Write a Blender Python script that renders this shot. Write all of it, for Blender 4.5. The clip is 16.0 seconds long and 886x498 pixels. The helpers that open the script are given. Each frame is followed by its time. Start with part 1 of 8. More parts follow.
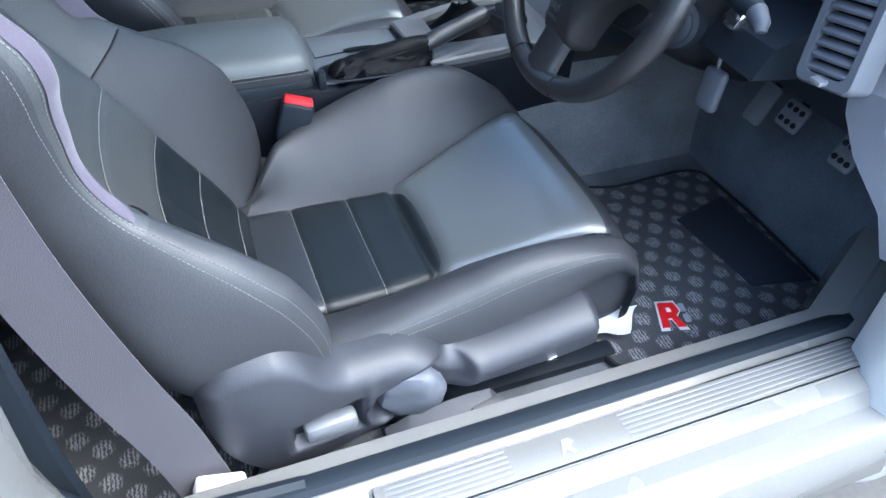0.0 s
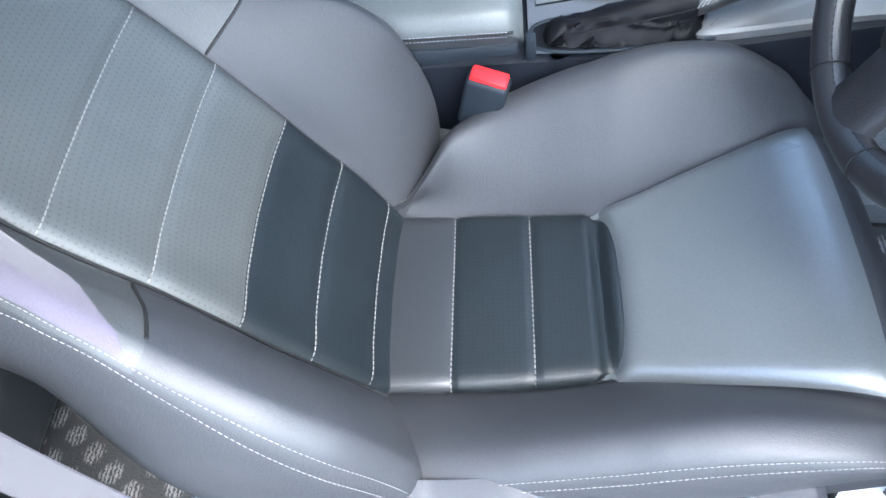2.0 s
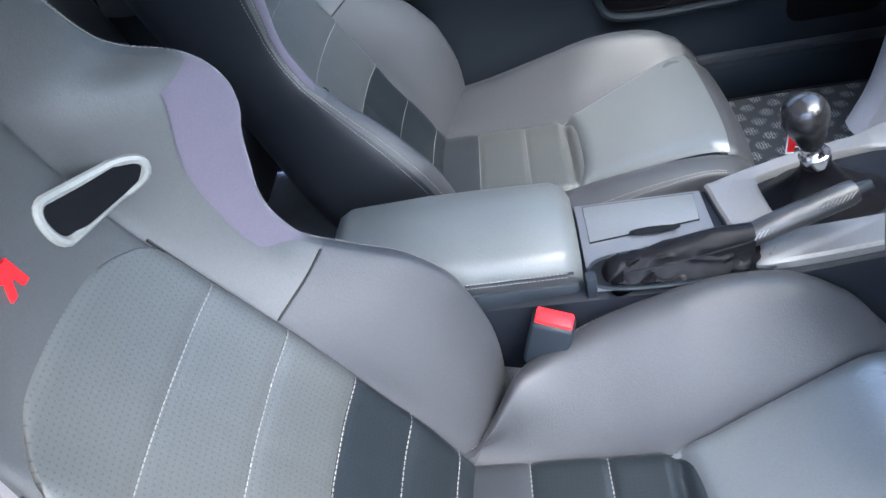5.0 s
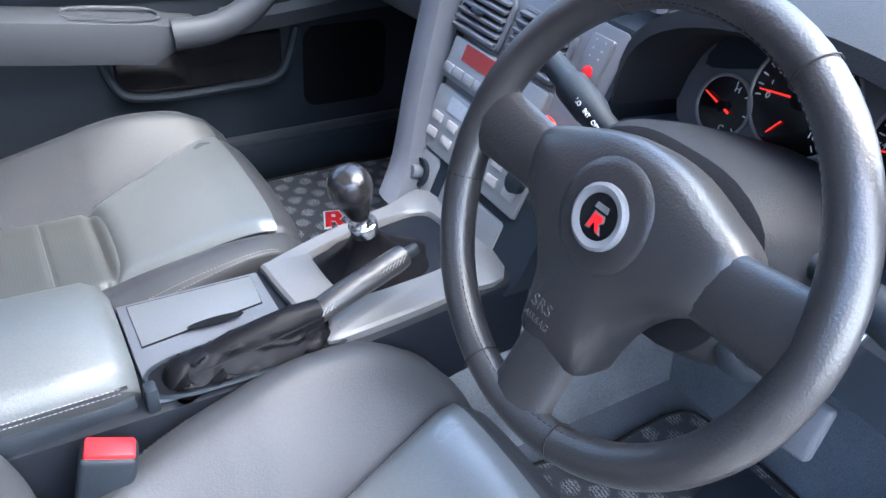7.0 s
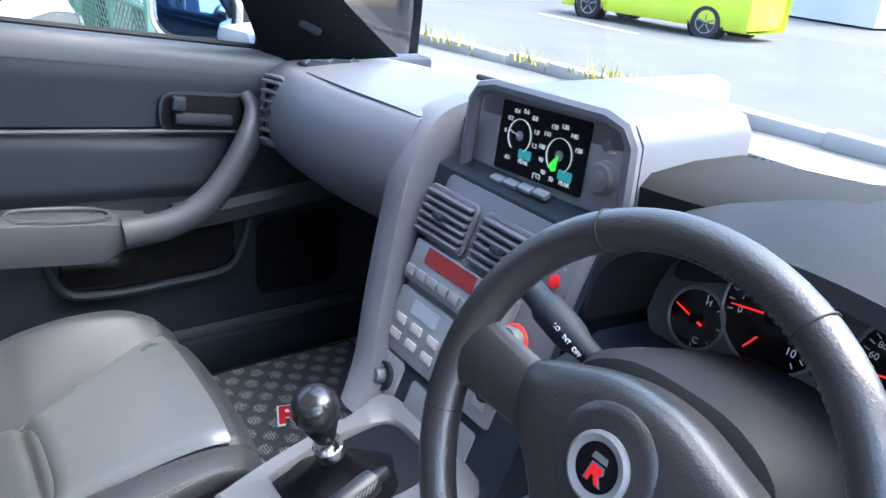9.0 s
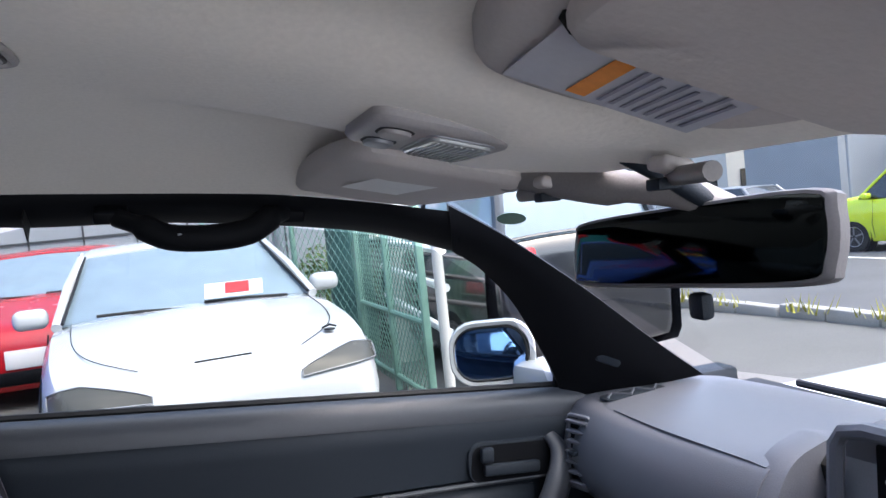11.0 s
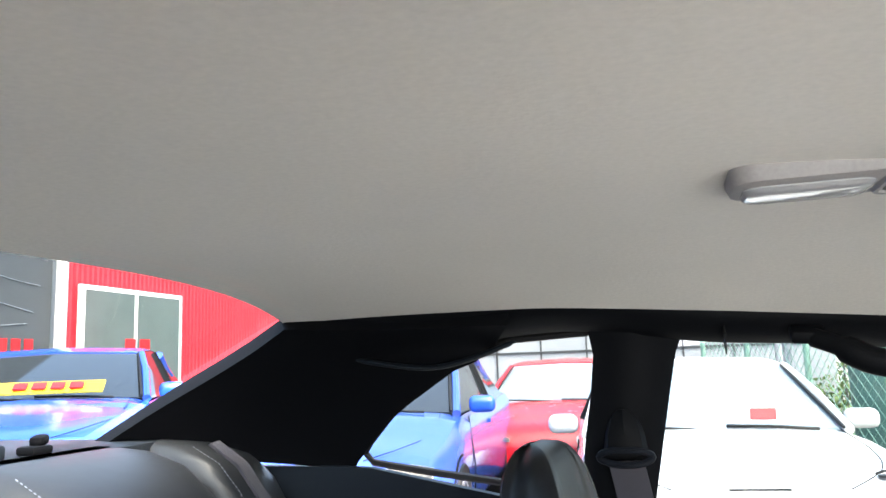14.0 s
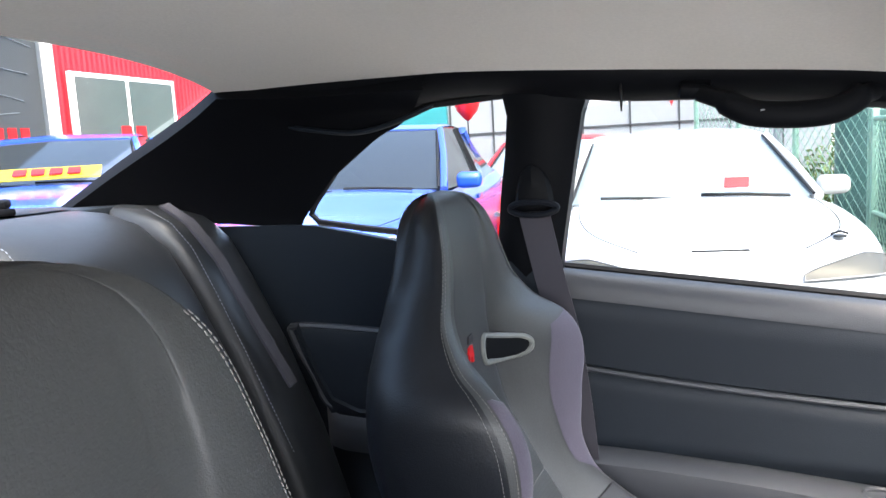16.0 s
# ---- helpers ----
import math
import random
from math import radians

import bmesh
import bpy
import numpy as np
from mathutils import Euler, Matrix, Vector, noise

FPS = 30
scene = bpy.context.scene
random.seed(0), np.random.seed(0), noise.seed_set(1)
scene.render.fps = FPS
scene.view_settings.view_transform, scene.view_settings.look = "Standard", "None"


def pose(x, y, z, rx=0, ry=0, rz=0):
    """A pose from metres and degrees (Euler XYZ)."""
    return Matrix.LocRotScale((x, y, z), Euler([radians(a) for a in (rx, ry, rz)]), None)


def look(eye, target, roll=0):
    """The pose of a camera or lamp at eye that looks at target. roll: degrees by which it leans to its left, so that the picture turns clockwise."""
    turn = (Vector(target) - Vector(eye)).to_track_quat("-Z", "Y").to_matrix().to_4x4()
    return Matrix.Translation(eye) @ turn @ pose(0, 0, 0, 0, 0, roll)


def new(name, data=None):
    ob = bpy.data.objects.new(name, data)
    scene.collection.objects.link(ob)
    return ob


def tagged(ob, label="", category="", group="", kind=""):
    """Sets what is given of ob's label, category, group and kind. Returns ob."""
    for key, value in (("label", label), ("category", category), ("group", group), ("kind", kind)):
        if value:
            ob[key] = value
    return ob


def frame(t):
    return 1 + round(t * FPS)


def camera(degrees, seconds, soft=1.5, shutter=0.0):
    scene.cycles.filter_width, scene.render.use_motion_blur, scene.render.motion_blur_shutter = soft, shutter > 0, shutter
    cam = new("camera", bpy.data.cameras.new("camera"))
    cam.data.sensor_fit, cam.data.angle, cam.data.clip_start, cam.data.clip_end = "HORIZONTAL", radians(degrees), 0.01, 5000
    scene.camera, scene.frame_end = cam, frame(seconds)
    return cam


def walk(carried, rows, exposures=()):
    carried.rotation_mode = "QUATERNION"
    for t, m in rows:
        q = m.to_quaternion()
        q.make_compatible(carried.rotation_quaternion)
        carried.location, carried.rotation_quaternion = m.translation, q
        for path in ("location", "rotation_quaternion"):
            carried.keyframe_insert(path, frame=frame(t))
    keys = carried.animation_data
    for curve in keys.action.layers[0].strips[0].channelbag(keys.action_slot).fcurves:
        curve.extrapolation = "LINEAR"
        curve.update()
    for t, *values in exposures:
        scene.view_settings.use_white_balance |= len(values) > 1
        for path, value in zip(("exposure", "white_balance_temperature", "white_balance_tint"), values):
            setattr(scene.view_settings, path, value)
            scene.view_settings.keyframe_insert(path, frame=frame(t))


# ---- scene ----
cam = camera(60.86, 16.0)
PATH = [
    (0, (-0.037, -1.126, 1.098), (0.553, 0.234, -0.244), 3.3),
    (0.5, (0.041, -0.991, 1.067), (0.434, 0.341, -0.371), 4.9),
    (1, (0.096, -0.879, 1.081), (0.304, 0.382, -0.458), 4.0),
    (1.5, (0.152, -0.803, 1.077), (0.132, 0.371, -0.542), -2.6),
    (2, (0.175, -0.778, 1.066), (-0.055, 0.371, -0.555), -11.5),
    (2.5, (0.122, -0.754, 1.082), (-0.181, 0.399, -0.524), -15.3),
    (3, (0.117, -0.76, 1.089), (-0.314, 0.515, -0.39), -19.0),
    (3.2, (0.114, -0.758, 1.094), (-0.348, 0.55, -0.346), -19.7),
    (5.3, (0.137, -0.722, 1.101), (-0.002, 0.817, -0.168), -11.6),
    (5.5, (0.138, -0.715, 1.1), (0.12, 0.825, -0.176), -9.5),
    (6, (0.13, -0.701, 1.082), (0.438, 0.821, -0.178), -3.4),
    (6.5, (0.132, -0.68, 1.067), (0.789, 0.765, -0.15), 2.0),
    (7, (0.128, -0.659, 1.047), (1.044, 0.7, -0.101), 5.5),
    (7.5, (0.123, -0.653, 1.045), (1.172, 0.664, -0.035), 7.4),
    (8, (0.126, -0.652, 1.047), (1.238, 0.678, 0.049), 8.0),
    (8.2, (0.127, -0.65, 1.05), (1.253, 0.699, 0.095), 8.0),
    (10.3, (0.138, -0.489, 1.162), (1.072, 1.237, 0.777), -3.5),
    (10.5, (0.131, -0.488, 1.167), (0.978, 1.301, 0.875), -4.6),
    (11, (0.105, -0.491, 1.183), (0.722, 1.409, 1.084), -5.9),
    (11.5, (0.074, -0.483, 1.197), (0.448, 1.481, 1.259), -6.3),
    (12, (0.035, -0.471, 1.2), (0.175, 1.514, 1.401), -5.6),
    (12.5, (-0.011, -0.461, 1.196), (-0.084, 1.515, 1.49), -4.4),
    (13, (-0.071, -0.472, 1.198), (-0.332, 1.48, 1.548), -3.6),
    (13.5, (-0.126, -0.488, 1.2), (-0.551, 1.435, 1.551), -2.8),
    (14, (-0.148, -0.504, 1.199), (-0.713, 1.39, 1.502), -2.0),
    (14.5, (-0.148, -0.513, 1.199), (-0.806, 1.364, 1.413), -1.7),
    (15, (-0.124, -0.52, 1.193), (-0.819, 1.354, 1.272), -1.8),
    (15.5, (-0.065, -0.526, 1.179), (-0.739, 1.355, 1.091), -2.4),
    (16, (-0.011, -0.543, 1.166), (-0.612, 1.346, 0.897), -3.3),
]
EXPOSURES = [(0, 2.75, 5400, 4), (0.5, 3.0, 5400, 3), (1.0, 3.25, 5400, 2), (2.0, 3.45, 5600, 4), (3.2, 3.55, 5700, 6), (5.3, 3.7, 5850, 8), (8.2, 4.1, 5850, 9), (10.3, 2.55, 5800, 8), (11.5, 2.75, 6500, 18), (12.5, 3.2, 6550, 15), (13, 3.4, 6700, 6), (13.6, 3.6, 6900, 6), (14.5, 3.65, 6950, 11), (16, 3.65, 6750, 12)]
walk(cam, [(t, look(eye, target, roll)) for t, eye, target, roll in PATH], EXPOSURES)

# ---- world and light ----
world = bpy.data.worlds.new("world")
scene.world = world
world.use_nodes = True
wn = world.node_tree
sky = wn.nodes.new("ShaderNodeTexSky")
sky.sky_type, sky.sun_disc = "NISHITA", False
sky.sun_elevation, sky.sun_rotation = radians(57), radians(132)
sky.air_density, sky.dust_density, sky.ozone_density = 1.0, 4.0, 1.0
wn.links.new(sky.outputs[0], wn.nodes["Background"].inputs[0])
wn.nodes["Background"].inputs[1].default_value = 0.15
sun_data = bpy.data.lights.new("sun", "SUN")
sun_data.energy, sun_data.angle, sun_data.color = 0.5, radians(90), (1.0, 0.97, 0.92)
sun = new("sun", sun_data)
sun.matrix_world = look((6, -5.4, 12.4), (0, 0, 0))

# sky light that comes in at the open driver door
door_sky = bpy.data.lights.new("door_sky", "AREA")
door_sky.shape, door_sky.size, door_sky.size_y, door_sky.energy, door_sky.color = "RECTANGLE", 2.0, 0.9, 4.6, (0.93, 0.97, 1.0)
lamp = new("door_sky", door_sky)
lamp.matrix_world = look((0.6, -1.7, 0.98), (-0.05, -0.3, 1.0))

# ---- materials ----
def socket(node, name, value):
    node.inputs[name].default_value = value


def material(name, color, rough=0.5, metal=0.0, spec=0.5, grain=200.0, bump=0.15, vary=0.12, coat=0.0, stain=6.0, trans=0.0, cloth=0.0):
    """A surface with grain bump, and colour that varies at two scales."""
    m = bpy.data.materials.new(name)
    m.use_nodes = True
    t = m.node_tree
    b = t.nodes["Principled BSDF"]
    socket(b, "Roughness", rough), socket(b, "Metallic", metal), socket(b, "Specular IOR Level", spec)
    socket(b, "Coat Weight", coat), socket(b, "Transmission Weight", trans)
    socket(b, "Coat Roughness", max(0.05, rough - 0.1))
    if cloth:
        socket(b, "Sheen Weight", cloth)
    co = t.nodes.new("ShaderNodeTexCoord")
    fine, wide = t.nodes.new("ShaderNodeTexNoise"), t.nodes.new("ShaderNodeTexNoise")
    socket(fine, "Scale", grain), socket(fine, "Detail", 4.0), socket(wide, "Scale", stain), socket(wide, "Detail", 3.0)
    mix = t.nodes.new("ShaderNodeMath")
    mix.operation = "ADD"
    ramp = t.nodes.new("ShaderNodeMapRange")
    socket(ramp, "From Min", 0.6), socket(ramp, "From Max", 1.4)
    socket(ramp, "To Min", 1 - vary), socket(ramp, "To Max", 1 + vary)
    tint = t.nodes.new("ShaderNodeVectorMath")
    tint.operation = "SCALE"
    tint.inputs[0].default_value = color
    for n in (fine, wide):
        t.links.new(co.outputs["Object"], n.inputs["Vector"])
    t.links.new(fine.outputs[0], mix.inputs[0]), t.links.new(wide.outputs[0], mix.inputs[1])
    t.links.new(mix.outputs[0], ramp.inputs[0]), t.links.new(ramp.outputs[0], tint.inputs["Scale"])
    t.links.new(tint.outputs[0], b.inputs["Base Color"])
    rr = t.nodes.new("ShaderNodeMapRange")
    socket(rr, "To Min", max(0.02, rough - 0.08)), socket(rr, "To Max", min(1.0, rough + 0.08))
    t.links.new(wide.outputs[0], rr.inputs[0]), t.links.new(rr.outputs[0], b.inputs["Roughness"])
    if bump:
        bp = t.nodes.new("ShaderNodeBump")
        socket(bp, "Strength", bump), socket(bp, "Distance", 0.0012)
        t.links.new(fine.outputs[0], bp.inputs["Height"]), t.links.new(bp.outputs[0], b.inputs["Normal"])
    return m


def leather(name, color, rough, holes=False, spec=0.8, coat=0.12, crease=0.16, cells=500.0, pebble=0.22):
    """Grained hide with soft creases; with holes, punched in rows about 6 mm apart."""
    m = material(name, color, rough, grain=420, bump=0.22, vary=0.15, stain=5, spec=spec, coat=coat)
    t = m.node_tree
    b = t.nodes["Principled BSDF"]
    co = t.nodes["Texture Coordinate"]
    cell = t.nodes.new("ShaderNodeTexVoronoi")
    cell.feature = "DISTANCE_TO_EDGE"
    socket(cell, "Scale", cells)
    t.links.new(co.outputs["Object"], cell.inputs["Vector"])
    b2 = t.nodes.new("ShaderNodeBump")
    socket(b2, "Strength", pebble), socket(b2, "Distance", 0.0007)
    t.links.new(cell.outputs[0], b2.inputs["Height"])
    first = t.nodes["Bump"]
    t.links.new(first.outputs[0], b2.inputs["Normal"])
    wrinkle = t.nodes.new("ShaderNodeTexNoise")
    socket(wrinkle, "Scale", 11.0), socket(wrinkle, "Detail", 1.5), socket(wrinkle, "Distortion", 0.6)
    t.links.new(co.outputs["Object"], wrinkle.inputs["Vector"])
    b3 = t.nodes.new("ShaderNodeBump")
    socket(b3, "Strength", crease), socket(b3, "Distance", 0.006)
    t.links.new(wrinkle.outputs[0], b3.inputs["Height"]), t.links.new(b2.outputs[0], b3.inputs["Normal"])
    t.links.new(b3.outputs[0], b.inputs["Normal"])
    if holes:
        uv = t.nodes.new("ShaderNodeUVMap")
        scale = t.nodes.new("ShaderNodeVectorMath")
        scale.operation = "SCALE"
        socket(scale, "Scale", 190.0)
        fr = t.nodes.new("ShaderNodeVectorMath")
        fr.operation = "FRACTION"
        mid = t.nodes.new("ShaderNodeVectorMath")
        mid.operation = "DISTANCE"
        mid.inputs[1].default_value = (0.5, 0.5, 0.0)
        dot = t.nodes.new("ShaderNodeMapRange")
        socket(dot, "From Min", 0.10), socket(dot, "From Max", 0.22), socket(dot, "To Min", 0.45), socket(dot, "To Max", 1.0)
        t.links.new(uv.outputs[0], scale.inputs[0]), t.links.new(scale.outputs[0], fr.inputs[0])
        t.links.new(fr.outputs[0], mid.inputs[0]), t.links.new(mid.outputs["Value"], dot.inputs[0])
        tint = t.nodes["Vector Math"]
        dark = t.nodes.new("ShaderNodeVectorMath")
        dark.operation = "SCALE"
        t.links.new(tint.outputs[0], dark.inputs[0]), t.links.new(dot.outputs[0], dark.inputs["Scale"])
        t.links.new(dark.outputs[0], b.inputs["Base Color"])
    return m


def glowing(name, color, strength):
    m = bpy.data.materials.new(name)
    m.use_nodes = True
    b = m.node_tree.nodes["Principled BSDF"]
    socket(b, "Base Color", (*color, 1)), socket(b, "Emission Color", (*color, 1)), socket(b, "Emission Strength", strength)
    socket(b, "Roughness", 0.4)
    return m


def clear(name, color, rough=0.0, alpha=0.035):
    """A thin pane: mostly let through, with a gloss on it."""
    m = bpy.data.materials.new(name)
    m.use_nodes = True
    t = m.node_tree
    t.nodes.remove(t.nodes["Principled BSDF"])
    see, shine, mix = t.nodes.new("ShaderNodeBsdfTransparent"), t.nodes.new("ShaderNodeBsdfGlossy"), t.nodes.new("ShaderNodeMixShader")
    see.inputs[0].default_value, shine.inputs[0].default_value = (*color, 1), (1, 1, 1, 1)
    socket(shine, "Roughness", rough)
    mix.inputs[0].default_value = alpha
    t.links.new(see.outputs[0], mix.inputs[1]), t.links.new(shine.outputs[0], mix.inputs[2])
    t.links.new(mix.outputs[0], t.nodes["Material Output"].inputs[0])
    return m


M = dict(
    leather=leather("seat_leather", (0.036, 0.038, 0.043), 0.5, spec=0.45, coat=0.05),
    lit_crown_leather=leather("lit_headrest_leather", (0.049, 0.052, 0.054), 0.5, spec=0.55, coat=0.06),
    lit_lid_leather=leather("lit_lid_leather", (0.085, 0.094, 0.097), 0.46, spec=0.6, coat=0.1),
    shaded_leather=leather("shaded_seat_leather", (0.009, 0.011, 0.015), 0.42, spec=0.4, coat=0.04),
    plain_leather=leather("plain_band_leather", (0.022, 0.025, 0.029), 0.42, spec=0.55, coat=0.06),
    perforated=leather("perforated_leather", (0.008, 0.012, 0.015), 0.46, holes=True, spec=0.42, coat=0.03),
    perforated_lit=leather("lit_perforated_leather", (0.047, 0.051, 0.050), 0.52, holes=True, spec=0.95, coat=0.06),
    smooth=leather("smooth_sheen_leather", (0.098, 0.108, 0.113), 0.31, spec=0.95, coat=0.6),
    suede=material("mauve_suede", (0.080, 0.069, 0.096), 0.8, grain=600, bump=0.3, vary=0.15, cloth=0.25),
    webbing=material("belt_webbing", (0.043, 0.040, 0.052), 0.7, grain=900, bump=0.5, vary=0.15, cloth=0.2),
    wheel_leather=leather("wheel_leather", (0.019, 0.019, 0.021), 0.36, spec=0.75, coat=0.06, crease=0.4, cells=330.0, pebble=0.3),
    thread=material("thread", (0.20, 0.195, 0.19), 0.8, grain=900),
    label_grey=material("label_paper", (0.52, 0.52, 0.56), 0.6, bump=0.05, vary=0.05),
    print_grey=material("faded_print", (0.26, 0.26, 0.32), 0.6, bump=0.0),
    dark_carpet=material("dark_carpet", (0.13, 0.146, 0.165), 0.95, grain=500, bump=1.0, vary=0.5, stain=9, spec=0.12),
    cover_plastic=material("seat_cover_plastic", (0.032, 0.034, 0.042), 0.42, grain=700, bump=0.3),
    dark_plastic=material("column_plastic", (0.014, 0.015, 0.018), 0.55, spec=0.14, grain=700, bump=0.3),
    plastic=material("grey_plastic", (0.088, 0.095, 0.112), 0.48, grain=700, bump=0.3),
    dash=material("dash_vinyl", (0.10, 0.104, 0.120), 0.42, spec=0.5, grain=600, bump=0.3),
    lid_grey=material("coin_lid_paint", (0.10, 0.108, 0.118), 0.42, grain=500, bump=0.1),
    gunmetal=material("gunmetal", (0.06, 0.06, 0.064), 0.22, metal=0.8, bump=0.0),
    dark=material("dark_plastic", (0.013, 0.018, 0.025), 0.55, spec=0.25, grain=700, bump=0.3),
    black=material("black_trim", (0.004, 0.0045, 0.006), 0.6, spec=0.12, grain=500, bump=0.25),
    boot_leather=leather("boot_leather", (0.0045, 0.0045, 0.006), 0.42, spec=0.13, coat=0.0),
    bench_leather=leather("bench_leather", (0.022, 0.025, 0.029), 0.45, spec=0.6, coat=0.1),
    door_grey=material("door_moulding_plastic", (0.04, 0.044, 0.052), 0.42, spec=0.5, grain=700, bump=0.25),
    arm_grey=material("mirror_arm_plastic", (0.20, 0.185, 0.18), 0.5, grain=500, bump=0.15),
    lid_dark=material("heel_pad_rubber", (0.028, 0.033, 0.042), 0.7, spec=0.2, grain=300, bump=0.4),
    console_side=material("console_side_plastic", (0.007, 0.009, 0.014), 0.55, spec=0.18, grain=700, bump=0.3),
    scuff=material("scuff_plate_metal", (0.21, 0.205, 0.19), 0.45, metal=0.3, grain=500, bump=0.08),
    opening_rim=material("opening_rim_plastic", (0.20, 0.205, 0.195), 0.4, grain=400, bump=0.1),
    lens_clear=material("lamp_lens_plastic", (0.44, 0.44, 0.45), 0.10, spec=1.0, bump=0.0, vary=0.06, stain=30),
    lamp_hollow=material("lamp_hollow_plastic", (0.03, 0.022, 0.022), 0.5, bump=0.0),
    dash_top=material("dash_top_vinyl", (0.018, 0.018, 0.018), 0.7, spec=0.12, grain=600, bump=0.35),
    rubber=material("rubber", (0.012, 0.012, 0.013), 0.6, spec=0.3, grain=300),
    piano=material("black_gloss", (0.006, 0.006, 0.007), 0.12, bump=0.0, vary=0.05),
    silver=material("silver_trim", (0.16, 0.16, 0.165), 0.5, metal=0.3, grain=500, bump=0.06),
    satin=material("satin_grey_trim", (0.24, 0.248, 0.265), 0.42, metal=0.4, grain=600, bump=0.1),
    chrome=material("chrome", (0.72, 0.72, 0.74), 0.16, metal=1.0, bump=0.0, vary=0.05),
    headliner=material("headliner_cloth", (0.79, 0.74, 0.665), 0.95, grain=240, bump=0.5, vary=0.07, stain=3, cloth=0.2),
    visor=material("visor_vinyl", (0.53, 0.49, 0.465), 0.8, grain=300, bump=0.3, vary=0.06),
    lamp_body=material("lamp_housing_plastic", (0.34, 0.32, 0.315), 0.5, grain=400, bump=0.1),
    carpet=material("carpet", (0.17, 0.182, 0.198), 0.95, grain=500, bump=1.0, vary=0.5, stain=9, spec=0.15),
    red=material("red_plastic", (0.75, 0.015, 0.02), 0.35, bump=0.05),
    orange=material("orange_print", (0.85, 0.3, 0.05), 0.6),
    paper=material("white_paper", (0.8, 0.8, 0.78), 0.7, bump=0.05, vary=0.05),
    mirror_shell=material("mirror_shell_plastic", (0.10, 0.097, 0.10), 0.5, grain=500, bump=0.2),
    ink=material("grey_ink", (0.3, 0.32, 0.36), 0.7),
    white_paint=material("white_car_paint", (0.52, 0.53, 0.53), 0.22, coat=0.6, bump=0.0, vary=0.04),
    blue_paint=material("blue_car_paint", (0.012, 0.085, 0.55), 0.2, coat=0.8, bump=0.0, vary=0.06),
    pale_blue_paint=material("pale_blue_car_paint", (0.03, 0.085, 0.42), 0.22, coat=0.8, bump=0.0, vary=0.06),
    red_paint=material("red_car_paint", (0.42, 0.008, 0.014), 0.25, coat=0.3, bump=0.0, vary=0.06),
    black_paint=material("black_car_paint", (0.012, 0.013, 0.016), 0.14, coat=0.8, bump=0.0, vary=0.1),
    lime_paint=material("lime_car_paint", (0.56, 0.72, 0.02), 0.25, coat=0.6, bump=0.0, vary=0.05),
    sill_paint=material("pearl_white_paint", (0.18, 0.178, 0.168), 0.25, coat=0.5, bump=0.0, vary=0.05),
    glass=clear("car_glass", (0.61, 0.65, 0.64)),
    side_glass=clear("side_window_glass", (0.50, 0.54, 0.53)),
    dark_glass=material("dark_glass", (0.02, 0.025, 0.03), 0.05, bump=0.0, spec=0.8),
    haze_glass=material("windscreen_of_parked_car", (0.2, 0.26, 0.3), 0.06, bump=0.0, spec=1.0),
    lens=clear("lamp_lens", (0.8, 0.8, 0.78), 0.15),
    mirror=material("mirror", (0.85, 0.86, 0.88), 0.02, metal=1.0, bump=0.0, vary=0.0),
    blue_mirror=material("blue_tinted_mirror", (0.3, 0.52, 0.95), 0.02, metal=1.0, bump=0.0, vary=0.0),
    dim_mirror=material("dim_mirror", (0.025, 0.03, 0.031), 0.03, metal=1.0, bump=0.0, vary=0.0),
    frost_dark=material("ribbed_lens", (0.35, 0.36, 0.35), 0.12, bump=0.0, spec=0.8, vary=0.1, stain=40),
    door_glass=material("door_glass", (0.10, 0.11, 0.105), 0.15, bump=0.0, spec=0.8, vary=0.15, stain=1.5),
    asphalt=material("asphalt", (0.10, 0.10, 0.103), 0.9, grain=120, bump=0.6, vary=0.25, stain=0.7),
    concrete=material("concrete", (0.36, 0.35, 0.33), 0.9, grain=60, bump=0.4, vary=0.2, stain=1.2),
    paving=material("pale_paving", (0.125, 0.123, 0.118), 0.9, grain=70, bump=0.4, vary=0.2, stain=0.9),
    white_line=material("road_paint", (0.75, 0.75, 0.72), 0.8, grain=80, vary=0.2),
    wire=material("green_coated_wire", (0.16, 0.3, 0.24), 0.6),
    post=material("green_post_paint", (0.2, 0.36, 0.28), 0.6, vary=0.25),
    white_rail=material("white_rail_paint", (0.75, 0.76, 0.74), 0.5, vary=0.15),
    container=material("dark_green_sheet", (0.05, 0.13, 0.115), 0.55, vary=0.2, stain=2),
    teal=material("teal_sheet", (0.02, 0.24, 0.26), 0.55, vary=0.2, stain=2),
    red_sheet=material("red_corrugated_sheet", (0.5, 0.012, 0.025), 0.5, vary=0.15, stain=2),
    grey_wall=material("grey_wall", (0.28, 0.3, 0.32), 0.8, vary=0.12, stain=1),
    dark_wall=material("charcoal_wall_board", (0.045, 0.05, 0.055), 0.6, vary=0.2, stain=1),
    pale_wall=material("pale_wall", (0.55, 0.54, 0.5), 0.85, vary=0.1, stain=1),
    blue_sheet=material("blue_site_sheet", (0.04, 0.24, 0.62), 0.6, vary=0.25, stain=1.5),
    leaf=material("leaf", (0.07, 0.12, 0.03), 0.7, vary=0.4, grain=30),
    dry_leaf=material("yellow_weed", (0.3, 0.28, 0.04), 0.8, vary=0.3, grain=30),
    white_mark=material("white_marking", (0.8, 0.8, 0.8), 0.6, bump=0.0),
    needle=glowing("red_needle", (0.9, 0.03, 0.02), 0.077),
    screen_green=glowing("screen_green", (0.06, 0.6, 0.05), 0.077),
    screen_teal=glowing("screen_teal", (0.03, 0.22, 0.22), 0.055),
    screen_white=glowing("screen_white", (0.55, 0.57, 0.55), 0.055),
